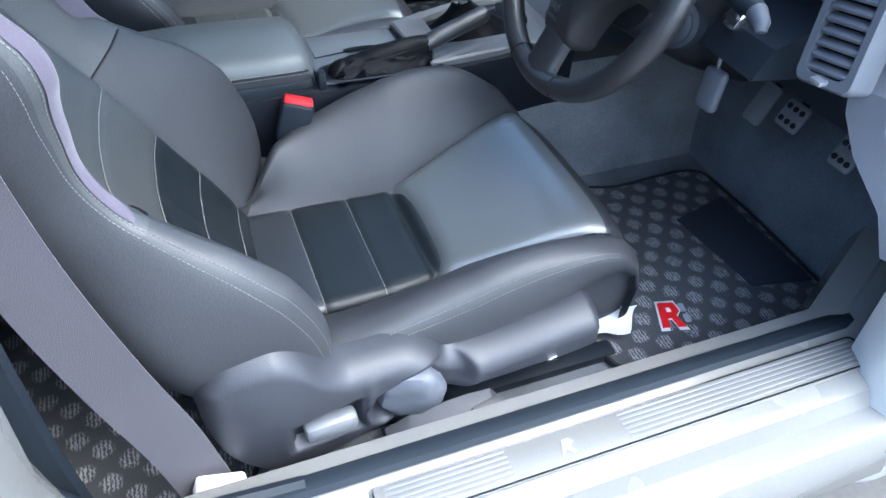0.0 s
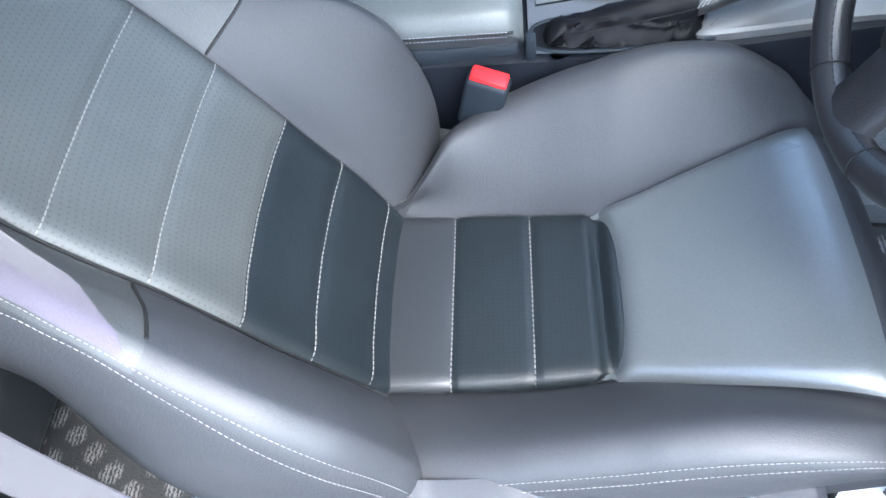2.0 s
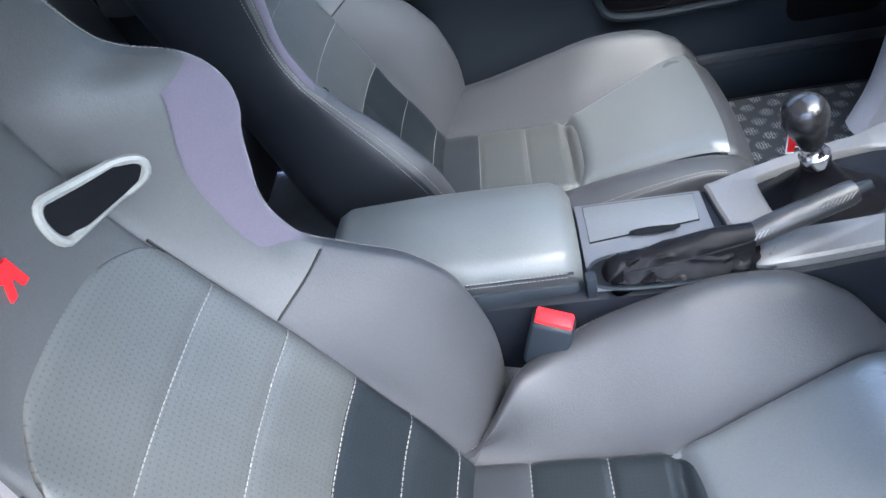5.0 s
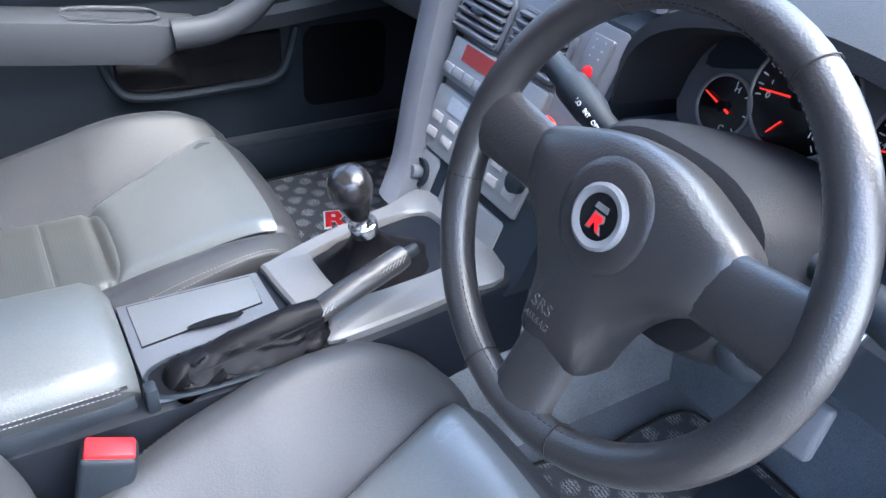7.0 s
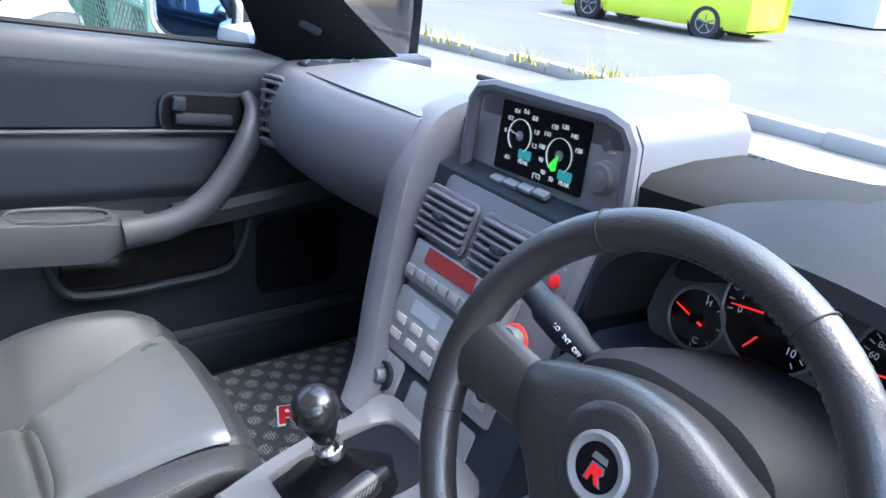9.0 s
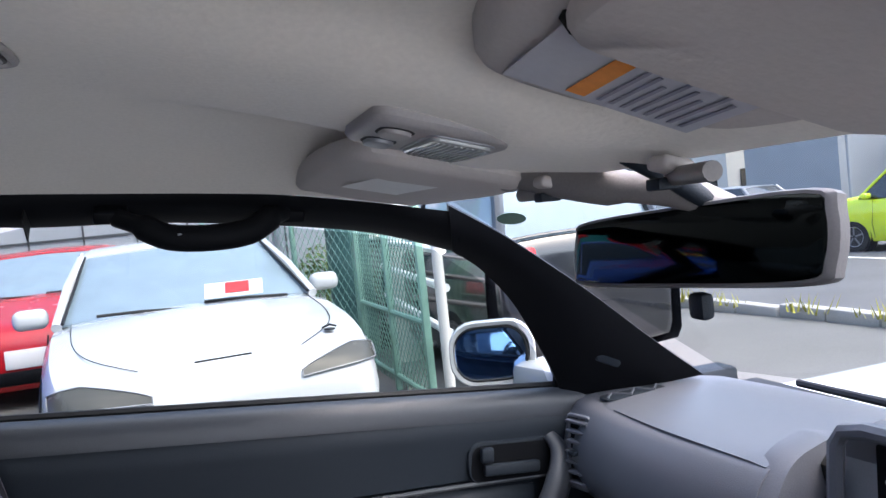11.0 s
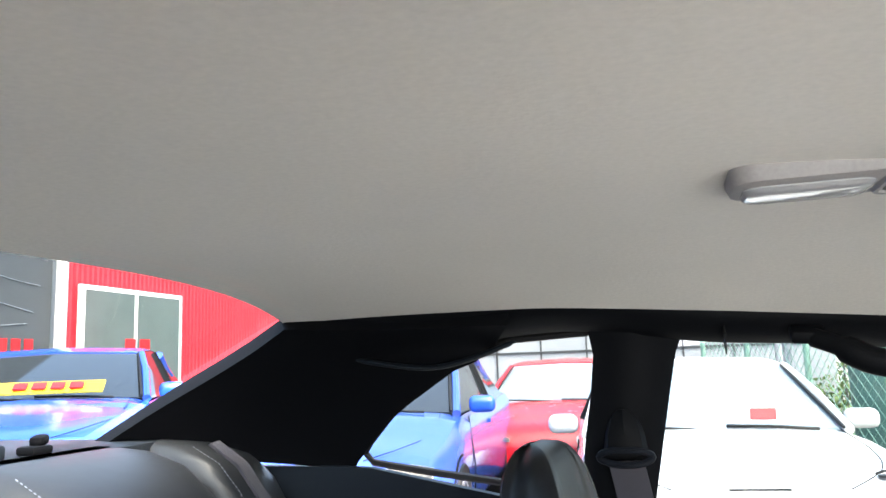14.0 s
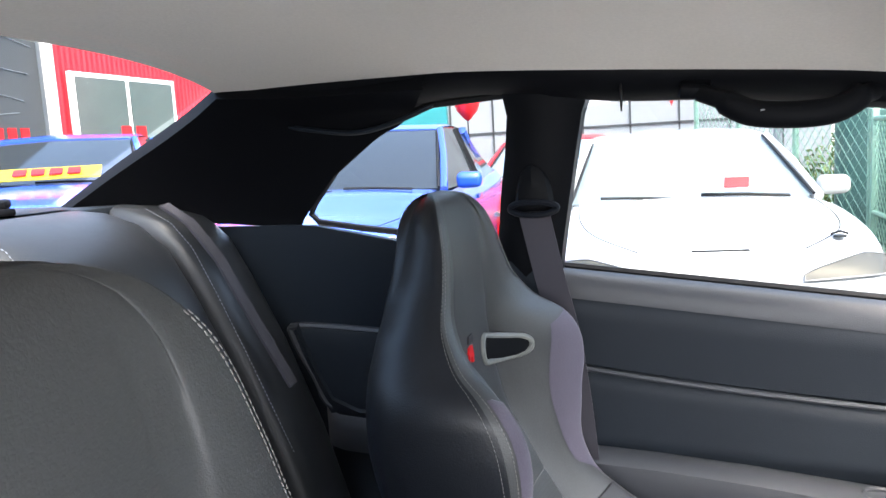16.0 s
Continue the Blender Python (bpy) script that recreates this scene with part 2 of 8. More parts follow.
    screen_black=material("screen_black", (0.004, 0.004, 0.005), 0.15, bump=0.0),
    screen_red=glowing("screen_red", (0.16, 0.02, 0.02), 0.026),
    faint=material("faint_print", (0.05, 0.05, 0.055), 0.6, bump=0.0),
)

# ---- building helpers ----
ORIGIN = {}


def thing(name, at, label, category, group="", kind=""):
    ob = new(name)
    ob.empty_display_size = 0.05
    ob.location = at
    ORIGIN[ob.name] = Vector(at)
    return tagged(ob, label, category, group, kind)


def mesh_of(name, bm, mat, smooth=40):
    me = bpy.data.meshes.new(name)
    bmesh.ops.recalc_face_normals(bm, faces=bm.faces)
    bm.to_mesh(me)
    bm.free()
    for mm in (mat if isinstance(mat, (list, tuple)) else [mat]):
        me.materials.append(mm)
    if smooth:
        me.polygons.foreach_set("use_smooth", [True] * len(me.polygons))
        me.set_sharp_from_angle(angle=radians(smooth))
    return me


def part(name, bm, mat, parent, label="", smooth=40):
    """Links a mesh, drawn in world metres, under its thing or part."""
    at = ORIGIN[parent.name]
    bmesh.ops.translate(bm, verts=bm.verts, vec=-at)
    ob = new(name, mesh_of(name, bm, mat, smooth))
    ob.parent = parent
    ORIGIN[ob.name] = at
    if label:
        tagged(ob, label)
    return ob


def solid(name, bm, mat, label, category, kind="", group="", smooth=40, at=None):
    """A thing that is one mesh."""
    at = Vector(at) if at else sum((v.co for v in bm.verts), Vector()) / len(bm.verts)
    bmesh.ops.translate(bm, verts=bm.verts, vec=-at)
    ob = new(name, mesh_of(name, bm, mat, smooth))
    ob.location = at
    ORIGIN[ob.name] = Vector(at)
    return tagged(ob, label, category, group, kind)


def box(c, s, bev=0.004, rot=(0, 0, 0), seg=2, bm=None):
    bm = bm or bmesh.new()
    made = bmesh.ops.create_cube(bm, size=1.0)["verts"]
    m = Matrix.Translation(c) @ Euler([radians(a) for a in rot]).to_matrix().to_4x4() @ Matrix.Diagonal((*s, 1))
    bmesh.ops.transform(bm, matrix=m, verts=made)
    if bev:
        edges = {e for v in made for e in v.link_edges}
        bmesh.ops.bevel(bm, geom=list(edges), offset=min(bev, 0.49 * min(s)), segments=seg, profile=0.5, affect="EDGES")
    return bm


def loft(rings, closed=True, cap=True, bm=None):
    bm = bm or bmesh.new()
    rows = [[bm.verts.new(p) for p in ring] for ring in rings]
    n = len(rows[0])
    for a, b in zip(rows, rows[1:]):
        for i in range(n if closed else n - 1):
            j = (i + 1) % n
            bm.faces.new((a[i], a[j], b[j], b[i]))
    if cap and closed:
        bm.faces.new(rows[0][::-1]), bm.faces.new(rows[-1])
    return bm


def smooth_line(pts, steps=6, ring=False):
    """A Catmull-Rom line through points."""
    pts = [Vector(p) for p in pts]
    n, out = len(pts), []
    for i in range(n if ring else n - 1):
        p = [pts[k % n] if ring else pts[max(0, min(n - 1, k))] for k in (i - 1, i, i + 1, i + 2)]
        for k in range(steps):
            t = k / steps
            out.append(0.5 * (2 * p[1] + (p[2] - p[0]) * t + (2 * p[0] - 5 * p[1] + 4 * p[2] - p[3]) * t * t + (3 * p[1] - p[0] - 3 * p[2] + p[3]) * t ** 3))
    return out if ring else out + [pts[-1]]


def tube(pts, r, n=10, ring=False, bm=None, flat=1.0, cap=True):
    """A round bar along points; r may change along it; flat squeezes it across."""
    pts = [Vector(p) for p in pts]
    count = len(pts)
    radii = r if isinstance(r, (list, tuple)) else [r] * count
    rings, side = [], None
    for i, p in enumerate(pts):
        a, b = pts[(i - 1) % count] if ring or i else p, pts[(i + 1) % count] if ring or i < count - 1 else p
        d = (b - a).normalized()
        if side is None:
            side = d.orthogonal().normalized() if abs(d.z) > 0.9 else d.cross(Vector((0, 0, 1))).normalized()
        side = (side - d * side.dot(d)).normalized()
        up = d.cross(side)
        rings.append([p + radii[i] * (math.cos(2 * math.pi * k / n) * side + flat * math.sin(2 * math.pi * k / n) * up) for k in range(n)])
    if ring:
        rings.append(rings[0])
        bm = loft(rings, True, False, bm)
        bmesh.ops.remove_doubles(bm, verts=bm.verts, dist=1e-6)
        return bm
    return loft(rings, True, cap, bm)


def sheet(fn, nu, nv, thick=0.0, bm=None):
    """A surface fn(u, v), u and v from 0 to 1, with a thickness and metric UVs."""
    bm = bm or bmesh.new()
    grid = [[bm.verts.new(fn(i / nu, j / nv)) for j in range(nv + 1)] for i in range(nu + 1)]
    faces = [bm.faces.new((grid[i][j], grid[i + 1][j], grid[i + 1][j + 1], grid[i][j + 1])) for i in range(nu) for j in range(nv)]
    if thick:
        bmesh.ops.recalc_face_normals(bm, faces=faces)
        bmesh.ops.solidify(bm, geom=faces, thickness=thick)
    return bm


def plate(outline, frame_of, depth, bev=0.002, bm=None):
    """An outline in a plane, pulled out: frame_of is a matrix whose z is the way out."""
    bm = bm or bmesh.new()
    verts = [bm.verts.new(frame_of @ Vector((x, y, 0))) for x, y in outline]
    face = bm.faces.new(verts)
    out = bmesh.ops.extrude_face_region(bm, geom=[face])["geom"]
    moved = [g for g in out if isinstance(g, bmesh.types.BMVert)]
    way = (frame_of.to_3x3() @ Vector((0, 0, 1))).normalized() * depth
    bmesh.ops.translate(bm, verts=moved, vec=way)
    if bev:
        top = [e for e in bm.edges if e.verts[0] in moved and e.verts[1] in moved]
        bmesh.ops.bevel(bm, geom=top, offset=bev, segments=2, profile=0.5, affect="EDGES")
    return bm


def rounded(w, h, r, n=5, cx=0.0, cy=0.0):
    """A rectangle's outline with round corners."""
    pts = []
    for sx, sy, a in ((1, 1, 0), (-1, 1, 90), (-1, -1, 180), (1, -1, 270)):
        for k in range(n + 1):
            t = radians(a + 90 * k / n)
            pts.append((cx + sx * (w / 2 - r) + r * math.cos(t), cy + sy * (h / 2 - r) + r * math.sin(t)))
    return pts


def circle(r, n=32, cx=0.0, cy=0.0):
    return [(cx + r * math.cos(2 * math.pi * k / n), cy + r * math.sin(2 * math.pi * k / n)) for k in range(n)]


def basis(at, right, up):
    """A frame at a place: x to the right, y up, z out."""
    r = Vector(right).normalized()
    u = (Vector(up) - r * Vector(up).dot(r)).normalized()
    o = r.cross(u)
    m = Matrix((r, u, o)).transposed().to_4x4()
    m.translation = Vector(at)
    return m


def lathe(profile, frame_of, n=28, bm=None):
    """Turns (radius, height) pairs about the frame's z."""
    rings = [[frame_of @ Vector((r * math.cos(2 * math.pi * k / n), r * math.sin(2 * math.pi * k / n), h)) for k in range(n)] for r, h in profile]
    return loft(rings, True, True, bm)


def text(name, words, frame_of, size, mat, parent, spacing=1.0, bold=0.0):
    cu = bpy.data.curves.new(name, "FONT")
    cu.body, cu.size, cu.align_x, cu.align_y, cu.extrude, cu.space_character, cu.offset = words, size, "CENTER", "CENTER", 0.0003, spacing, bold
    cu.materials.append(mat)
    tmp = bpy.data.objects.new(name, cu)
    me = bpy.data.meshes.new_from_object(tmp)
    bpy.data.objects.remove(tmp)
    bpy.data.curves.remove(cu)
    ob = new(name, me)
    ob.parent = parent
    shift = frame_of.copy()
    shift.translation = frame_of.translation - ORIGIN[parent.name]
    ob.matrix_basis = shift
    ORIGIN[ob.name] = ORIGIN[parent.name]
    return ob


def strip_of_stitches(path, length=0.0045, gap=0.0025, r=0.0006, bm=None):
    """Short threads laid end to end along a line."""
    bm = bm or bmesh.new()
    pts = [Vector(p) for p in path]
    acc, last = 0.0, pts[0]
    along = [(0.0, pts[0])]
    for p in pts[1:]:
        acc += (p - last).length
        along.append((acc, p))
        last = p

    def spot(d):
        for (a, p), (b, q) in zip(along, along[1:]):
            if d <= b:
                return p.lerp(q, (d - a) / max(b - a, 1e-9))
        return along[-1][1]

    d = 0.0
    while d + length < acc:
        tube([spot(d), spot(d + length / 2), spot(d + length)], [r * 0.7, r, r * 0.7], 5, bm=bm)
        d += length + gap
    return bm


def lerp_rows(rows, v):
    """Reads a table at v, its first column, along a smooth curve."""
    rows = list(rows)
    if v <= rows[0][0]:
        return rows[0][1:]
    for i in range(len(rows) - 1):
        a, b = rows[i], rows[i + 1]
        if v <= b[0]:
            h = b[0] - a[0]
            t = (v - a[0]) / h
            before, after = rows[max(0, i - 1)], rows[min(len(rows) - 1, i + 2)]
            out = []
            for k in range(1, len(a)):
                slope = (b[k] - a[k]) / h
                m0 = (b[k] - before[k]) / (b[0] - before[0])
                m1 = (after[k] - a[k]) / (after[0] - a[0])
                m0, m1 = [0.0 if m * slope <= 0 else math.copysign(min(abs(m), 3 * abs(slope)), slope) for m in (m0, m1)]
                out.append(a[k] * (1 + 2 * t) * (1 - t) ** 2 + h * m0 * t * (1 - t) ** 2 + b[k] * t * t * (3 - 2 * t) + h * m1 * t * t * (t - 1))
            return tuple(out)
    return rows[-1][1:]

# ---- the car the camera is in: floor, sill, pillars, roof ----
car = thing("car_body", (0.1, 0.0, 0.0), "white two-door car body with black pillar trim, driver side open", "car body", kind="structure")

part("floor_pan", box((0.0, 0.0, 0.225), (2.3, 1.42, 0.05), 0.01), M["carpet"], car, "dark carpeted car floor")
# carpet hump under the console and front footwell walls
tunnel = loft([[(x, -0.16, 0.24), (x, -0.12, 0.40), (x, -0.08, 0.45), (x, 0.04, 0.45), (x, 0.08, 0.40), (x, 0.12, 0.24)] for x in (-0.9, 0.55, 1.0)])
part("tunnel", tunnel, M["carpet"], car)
toe = sheet(lambda u, v: (0.905 + 0.11 * v ** 1.4 + 0.01 * math.sin(3 * u), -0.70 + 1.4 * u, 0.245 + 0.40 * v), 12, 10, 0.01)
part("toe_board", toe, M["dark_carpet"], car)
part("firewall", box((1.04, 0.0, 0.52), (0.03, 1.46, 0.58), 0.01), M["dark"], car)


def sill(side):
    """Door step: carpeted inner edge, ribbed scuff plate, painted outer step."""
    s = -1 if side == "driver" else 1
    prof = [(-0.635, 0.25), (-0.640, 0.325), (-0.655, 0.362), (-0.685, 0.372), (-0.700, 0.372), (-0.705, 0.368), (-0.775, 0.366), (-0.790, 0.36), (-0.80, 0.335), (-0.835, 0.33), (-0.845, 0.315), (-0.85, 0.25), (-0.82, 0.18), (-0.65, 0.18)]
    rings = []
    for x in (-0.30, -0.1, 0.2, 0.5, 0.72, 0.80, 0.86):
        k = max(0.0, x - 0.72) * 0.5
        rings.append([(x, -s * (y + k), z + k * 0.8) for y, z in prof])
    return loft(rings)


part("sill", sill("driver"), M["sill_paint"], car, "pearl white painted door sill")
part("sill_carpet", loft([[(x, y, z) for y, z in ((-0.600, 0.252), (-0.630, 0.262), (-0.655, 0.290), (-0.670, 0.330), (-0.680, 0.368), (-0.690, 0.368), (-0.690, 0.252))] for x in (-0.3, 0.1, 0.45, 0.74, 0.82)]), M["carpet"], car, "grey carpet turned up against the sill")
part("sill_trim", loft([[(x, y, z) for y, z in ((-0.677, 0.362), (-0.680, 0.374), (-0.690, 0.380), (-0.702, 0.379), (-0.707, 0.373), (-0.690, 0.362))] for x in (-0.3, 0.1, 0.45, 0.74, 0.82)]), M["dark"], car, "dark plastic sill trim")
part("sill", box((0.3, 0.70, 0.285), (1.3, 0.12, 0.09), 0.02), M["dark"], car, "dark trimmed inner sill")
scuff = part("scuff_plate", plate(rounded(0.66, 0.048, 0.006, cx=0.40, cy=-0.741), basis((0, 0, 0.367), (1, 0, 0), (0, 1, 0)), 0.005, 0.0015), M["scuff"], car, "ribbed brushed metal scuff plate")
for x, length in ((0.545, 0.35), (0.155, 0.14)):
    for k in range(6):
        part("rib", box((x, -0.724 - 0.0065 * k, 0.3725), (length, 0.0032, 0.0016), 0.0006), M["satin"], scuff)
part("plate_edge", tube([(x, y, 0.3712) for x, y in rounded(0.655, 0.044, 0.006, cx=0.40, cy=-0.741)], 0.0016, 5, ring=True), M["gunmetal"], scuff)
mark = plate([(x - 0.10, y) for x, y in ((0.385, -0.752), (0.392, -0.733), (0.40, -0.733), (0.405, -0.738), (0.398, -0.743), (0.404, -0.752), (0.398, -0.752), (0.393, -0.745))], basis((0, 0, 0.3722), (1, 0, 0), (0, 1, 0)), 0.0008, 0)
part("emblem", mark, M["ink"], scuff)

# seat rail and its cover beside the driver seat
part("seat_rail", box((0.23, -0.555, 0.256), (0.52, 0.03, 0.018), 0.006), M["dark"], car)
part("seat_rail", box((0.23, -0.16, 0.262), (0.52, 0.035, 0.03), 0.006), M["dark"], car)
part("rail_cover", loft([[(x, -0.60 - w, 0.25), (x, -0.598 - w, 0.25 + h), (x, -0.588, 0.262 + h), (x, -0.57, 0.25)] for x, w, h in ((0.13, 0.0, 0.012), (0.17, 0.012, 0.03), (0.24, 0.02, 0.036), (0.275, 0.012, 0.034), (0.285, 0.0, 0.02))]), M["plastic"], car, "grey plastic seat rail cover")
part("rail_bolt_plate", box((0.262, -0.612, 0.289), (0.04, 0.02, 0.006), 0.002, (18, 0, 12)), M["silver"], car)

# driver-side pillar foot at the back of the door opening
curve = []
for z, x in ((0.30, 0.02), (0.345, -0.09), (0.39, -0.155), (0.45, -0.19), (0.55, -0.205), (0.7, -0.20), (0.9, -0.19), (1.0, -0.18)):
    curve.append([(x, -0.70, z), (x + 0.008, -0.725, z), (x - 0.006, -0.80, z), (x - 0.22, -0.80, z), (x - 0.22, -0.69, z), (x - 0.03, -0.66, z)])
part("pillar_foot", loft(curve), M["sill_paint"], car, "white painted pillar foot")
part("pillar_seal", tube([(x - 0.012, -0.692, z) for x, z in ((0.02, 0.375), (-0.09, 0.385), (-0.165, 0.42), (-0.20, 0.48), (-0.212, 0.56), (-0.207, 0.7), (-0.2, 0.95))], 0.011, 8), M["dark"], car)

# side walls of the rear compartment
for s in (1, -1):
    def quarter(u, v, s=s):
        x = -1.15 + 0.95 * u
        top = 1.045 - 0.09 * max(0, u - 0.55) * 2
        z = 0.26 + (top - 0.26) * v
        y = 0.645 + 0.035 * math.sin(math.pi * min(1, v * 1.1)) - 0.02 * (1 - v)
        return (x, s * y, z)
    part("quarter_panel", sheet(quarter, 16, 14, 0.02), M["dark"], car, "black moulded rear side panel")
    pocket = [(p.x, p.y) for p in smooth_line([(-0.662, 0.864, 0), (-0.50, 0.857, 0), (-0.29, 0.847, 0), (-0.27, 0.80, 0), (-0.28, 0.715, 0), (-0.40, 0.712, 0), (-0.595, 0.716, 0), (-0.635, 0.77, 0), (-0.674, 0.842, 0)], 4, ring=True)]
    part("pocket_pad", loft([[(-0.47 + (x + 0.47) * k, s * (0.628 + 0.03 * (z - 0.78) + d), 0.785 + (z - 0.785) * k) for x, z in pocket] for k, d in ((1.0, 0.02), (0.985, 0.002), (0.95, -0.004), (0.88, -0.006), (0.3, -0.007))]), M["dark"], car, "padded panel above the rear armrest")
    part("pocket_lip", tube([(x, s * (0.630 + 0.03 * (z - 0.78)), z) for x, z in pocket], 0.007, 8, ring=True), M["door_grey"], car)
    shelf = [(-0.625, 0.0), (-0.585, -0.035), (-0.50, -0.055), (-0.30, -0.06), (-0.27, -0.05), (-0.27, 0.03), (-0.625, 0.03)]
    part("side_armrest", loft([[(x, s * (0.642 + d * k), z) for x, d in shelf] for z, k in ((0.640, 0.55), (0.665, 0.9), (0.690, 1.0), (0.706, 0.97), (0.711, 0.86), (0.704, 0.80))]), M["door_grey"], car, "dark grey padded rear armrest shelf")

# roof skin, B pillars, C pillars, rails
def roof_z(x, y):
    return 1.350 - 0.06 * (abs(y) / 0.6) ** 2.6 - 0.32 * max(0, x) ** 1.25 - 0.12 * max(0, -0.5 - x)


part("roof_panel", sheet(lambda u, v: (-0.66 + 1.07 * u - 0.04 * (2 * v - 1) ** 2, -0.60 + 1.2 * v, roof_z(-0.66 + 1.07 * u, -0.60 + 1.2 * v) + 0.015), 16, 16, 0.01), M["white_paint"], car, "white painted roof")


# kick panels beside the front footwells
for s in (1, -1):
    part("kick_panel", box((0.93, s * 0.705, 0.54), (0.22, 0.06, 0.60), 0.01), M["dark"], car, "dark kick panel")

# ---- headliner, pillar trim, glass ----
def liner_z(x, y):
    """Height of the roof lining."""
    edge, mid = lerp_rows([(-0.80, 1.262, 1.288), (-0.68, 1.274, 1.303), (-0.5, 1.281, 1.321), (-0.33, 1.282, 1.327), (-0.11, 1.268, 1.325), (0.0, 1.258, 1.319), (0.10, 1.247, 1.312), (0.18, 1.236, 1.305), (0.24, 1.225, 1.293), (0.30, 1.213, 1.272), (0.35, 1.203, 1.244), (0.40, 1.192, 1.212)], x)
    e = min(1.05, abs(y) / 0.51)
    ramp = max(0.0, min(1.0, (x + 0.04) / 0.29))
    hump = 0.032 * math.exp(-((y - 0.025) / 0.125) ** 6) * ramp * ramp * (3 - 2 * ramp) * min(1.0, max(0.0, (0.385 - x) / 0.06))
    return mid + (edge - mid) * e ** 3.0 - hump


def liner(u, v):
    s = 2 * v - 1
    x = -0.635 - 0.055 * s * s * (1 - u) + 1.015 * u
    half = lerp_rows([(-0.80, 0.475), (-0.68, 0.490), (-0.45, 0.508), (-0.1, 0.512), (0.15, 0.50), (0.30, 0.478), (0.38, 0.455)], x)[0]
    y = half * s
    x += 0.035 * (1 - s * s) * max(0, u - 0.75) * 4
    return (x, y, liner_z(x, y))


head = solid("headliner", sheet(liner, 48, 40, 0.012), M["headliner"], "warm grey woven cloth headliner of the car roof", "headliner", kind="structure")


def ribbon(points, width_way, thick, bm=None):
    """A trim band: rows of (inner edge, outer edge) points, given thickness outwards."""
    a = smooth_line([p for p, _ in points], 5)
    b = smooth_line([q for _, q in points], 5)
    rings = []
    for p, q in zip(a, b):
        n = Vector(width_way)
        mid = p.lerp(q, 0.5) - n * 0.012
        rings.append([p, p.lerp(mid, 0.5) - n * 0.004, mid, q.lerp(mid, 0.5) - n * 0.004, q, q + n * thick, p + n * thick])
    return loft(rings, True, True, bm)


pillars = thing("pillar_trim", (0.0, 0.62, 1.0), "matt black moulded trim of the roof rail and pillars", "pillar trim", kind="structure")
for s in (1, -1):
    out = (0, s, 0.0)
    k = 0.0 if s > 0 else 0.05
    # roof rail over the door, from windscreen corner to rear pillar
    rail_in = [(0.43, 0.462, 1.182), (0.33, 0.475, 1.204), (0.2, 0.492, 1.228), (0.05, 0.508, 1.249), (-0.1, 0.512, 1.263), (-0.3, 0.512, 1.278), (-0.5, 0.506, 1.277), (-0.66, 0.491, 1.270)]
    rail_out = [(0.455, 0.51, 1.125), (0.35, 0.535, 1.162), (0.21, 0.548, 1.188), (0.05, 0.552, 1.208), (-0.1, 0.553, 1.217), (-0.3, 0.566, 1.240), (-0.5, 0.575, 1.215), (-0.66, 0.60, 1.15)]
    if s > 0:
        part("roof_rail_trim", ribbon([((a[0], a[1], a[2]), (b[0], b[1], b[2])) for a, b in zip(rail_in, rail_out)], out, 0.05), M["black"], pillars)
    else:
        part("roof_rail_trim", ribbon([((a[0], -a[1] - 0.06, a[2] + 0.028), (b[0], -b[1] - 0.06, b[2] + 0.03)) for a, b in zip(rail_in, rail_out)], out, 0.03), M["black"], pillars)
    # A pillar
    ain = [(0.425, 0.452, 1.190), (0.52, 0.482, 1.135), (0.66, 0.535, 1.042), (0.80, 0.575, 0.935), (0.905, 0.60, 0.858)]
    aout = [(0.445, 0.515, 1.125), (0.50, 0.55, 1.09), (0.57, 0.60, 1.02), (0.65, 0.665, 0.90), (0.68, 0.695, 0.84)]
    part("a_pillar_trim", ribbon([((p[0], s * (p[1] + k), p[2]), (q[0], s * (q[1] + k), q[2])) for p, q in zip(ain, aout)], (0.25, s * 0.9, 0.1), 0.05), M["black"], pillars)
    # B pillar
    rings = []
    for z, xa, xb, y in ((1.238, -0.262, -0.132, 0.565), (1.205, -0.258, -0.146, 0.575), (1.15, -0.266, -0.158, 0.588), (1.08, -0.280, -0.172, 0.605), (1.0, -0.292, -0.188, 0.625), (0.93, -0.30, -0.20, 0.642), (0.86, -0.305, -0.19, 0.655)):
        y += k
        rings.append([(xa, s * (y + 0.012), z), (xa + 0.02, s * (y - 0.004), z), ((xa + xb) / 2, s * (y - 0.012), z), (xb - 0.02, s * (y - 0.004), z), (xb, s * (y + 0.012), z), (xb, s * (y + 0.06), z), (xa, s * (y + 0.06), z)])
    part("b_pillar_trim", loft(rings), M["black"], pillars)
    # C pillar: broad panel between rear window and quarter window
    def cpanel(u, v, s=s, k=k):
        rear = lerp_rows([(0, -1.03, 0.50, 1.10), (0.35, -0.90, 0.505, 1.172), (0.7, -0.77, 0.50, 1.235), (1, -0.685, 0.485, 1.278)], v)
        front = lerp_rows([(0, -0.66, 0.678, 1.045), (0.2, -0.645, 0.672, 1.07), (0.5, -0.565, 0.640, 1.145), (0.75, -0.475, 0.606, 1.198), (0.9, -0.41, 0.588, 1.230), (1, -0.36, 0.52, 1.274)], v)
        p = Vector(rear).lerp(Vector(front), u)
        p.y += 0.02 * math.sin(math.pi * u) + k
        return (p.x, s * p.y, p.z)
    part("c_pillar_trim", sheet(cpanel, 14, 14, 0.03), M["black"], pillars)
# joint in the rail trim beside the belt pillar
part("joint", box((-0.085, 0.533, 1.226), (0.002, 0.05, 0.03), 0.0, (35, 0, 0)), M["rubber"], pillars)

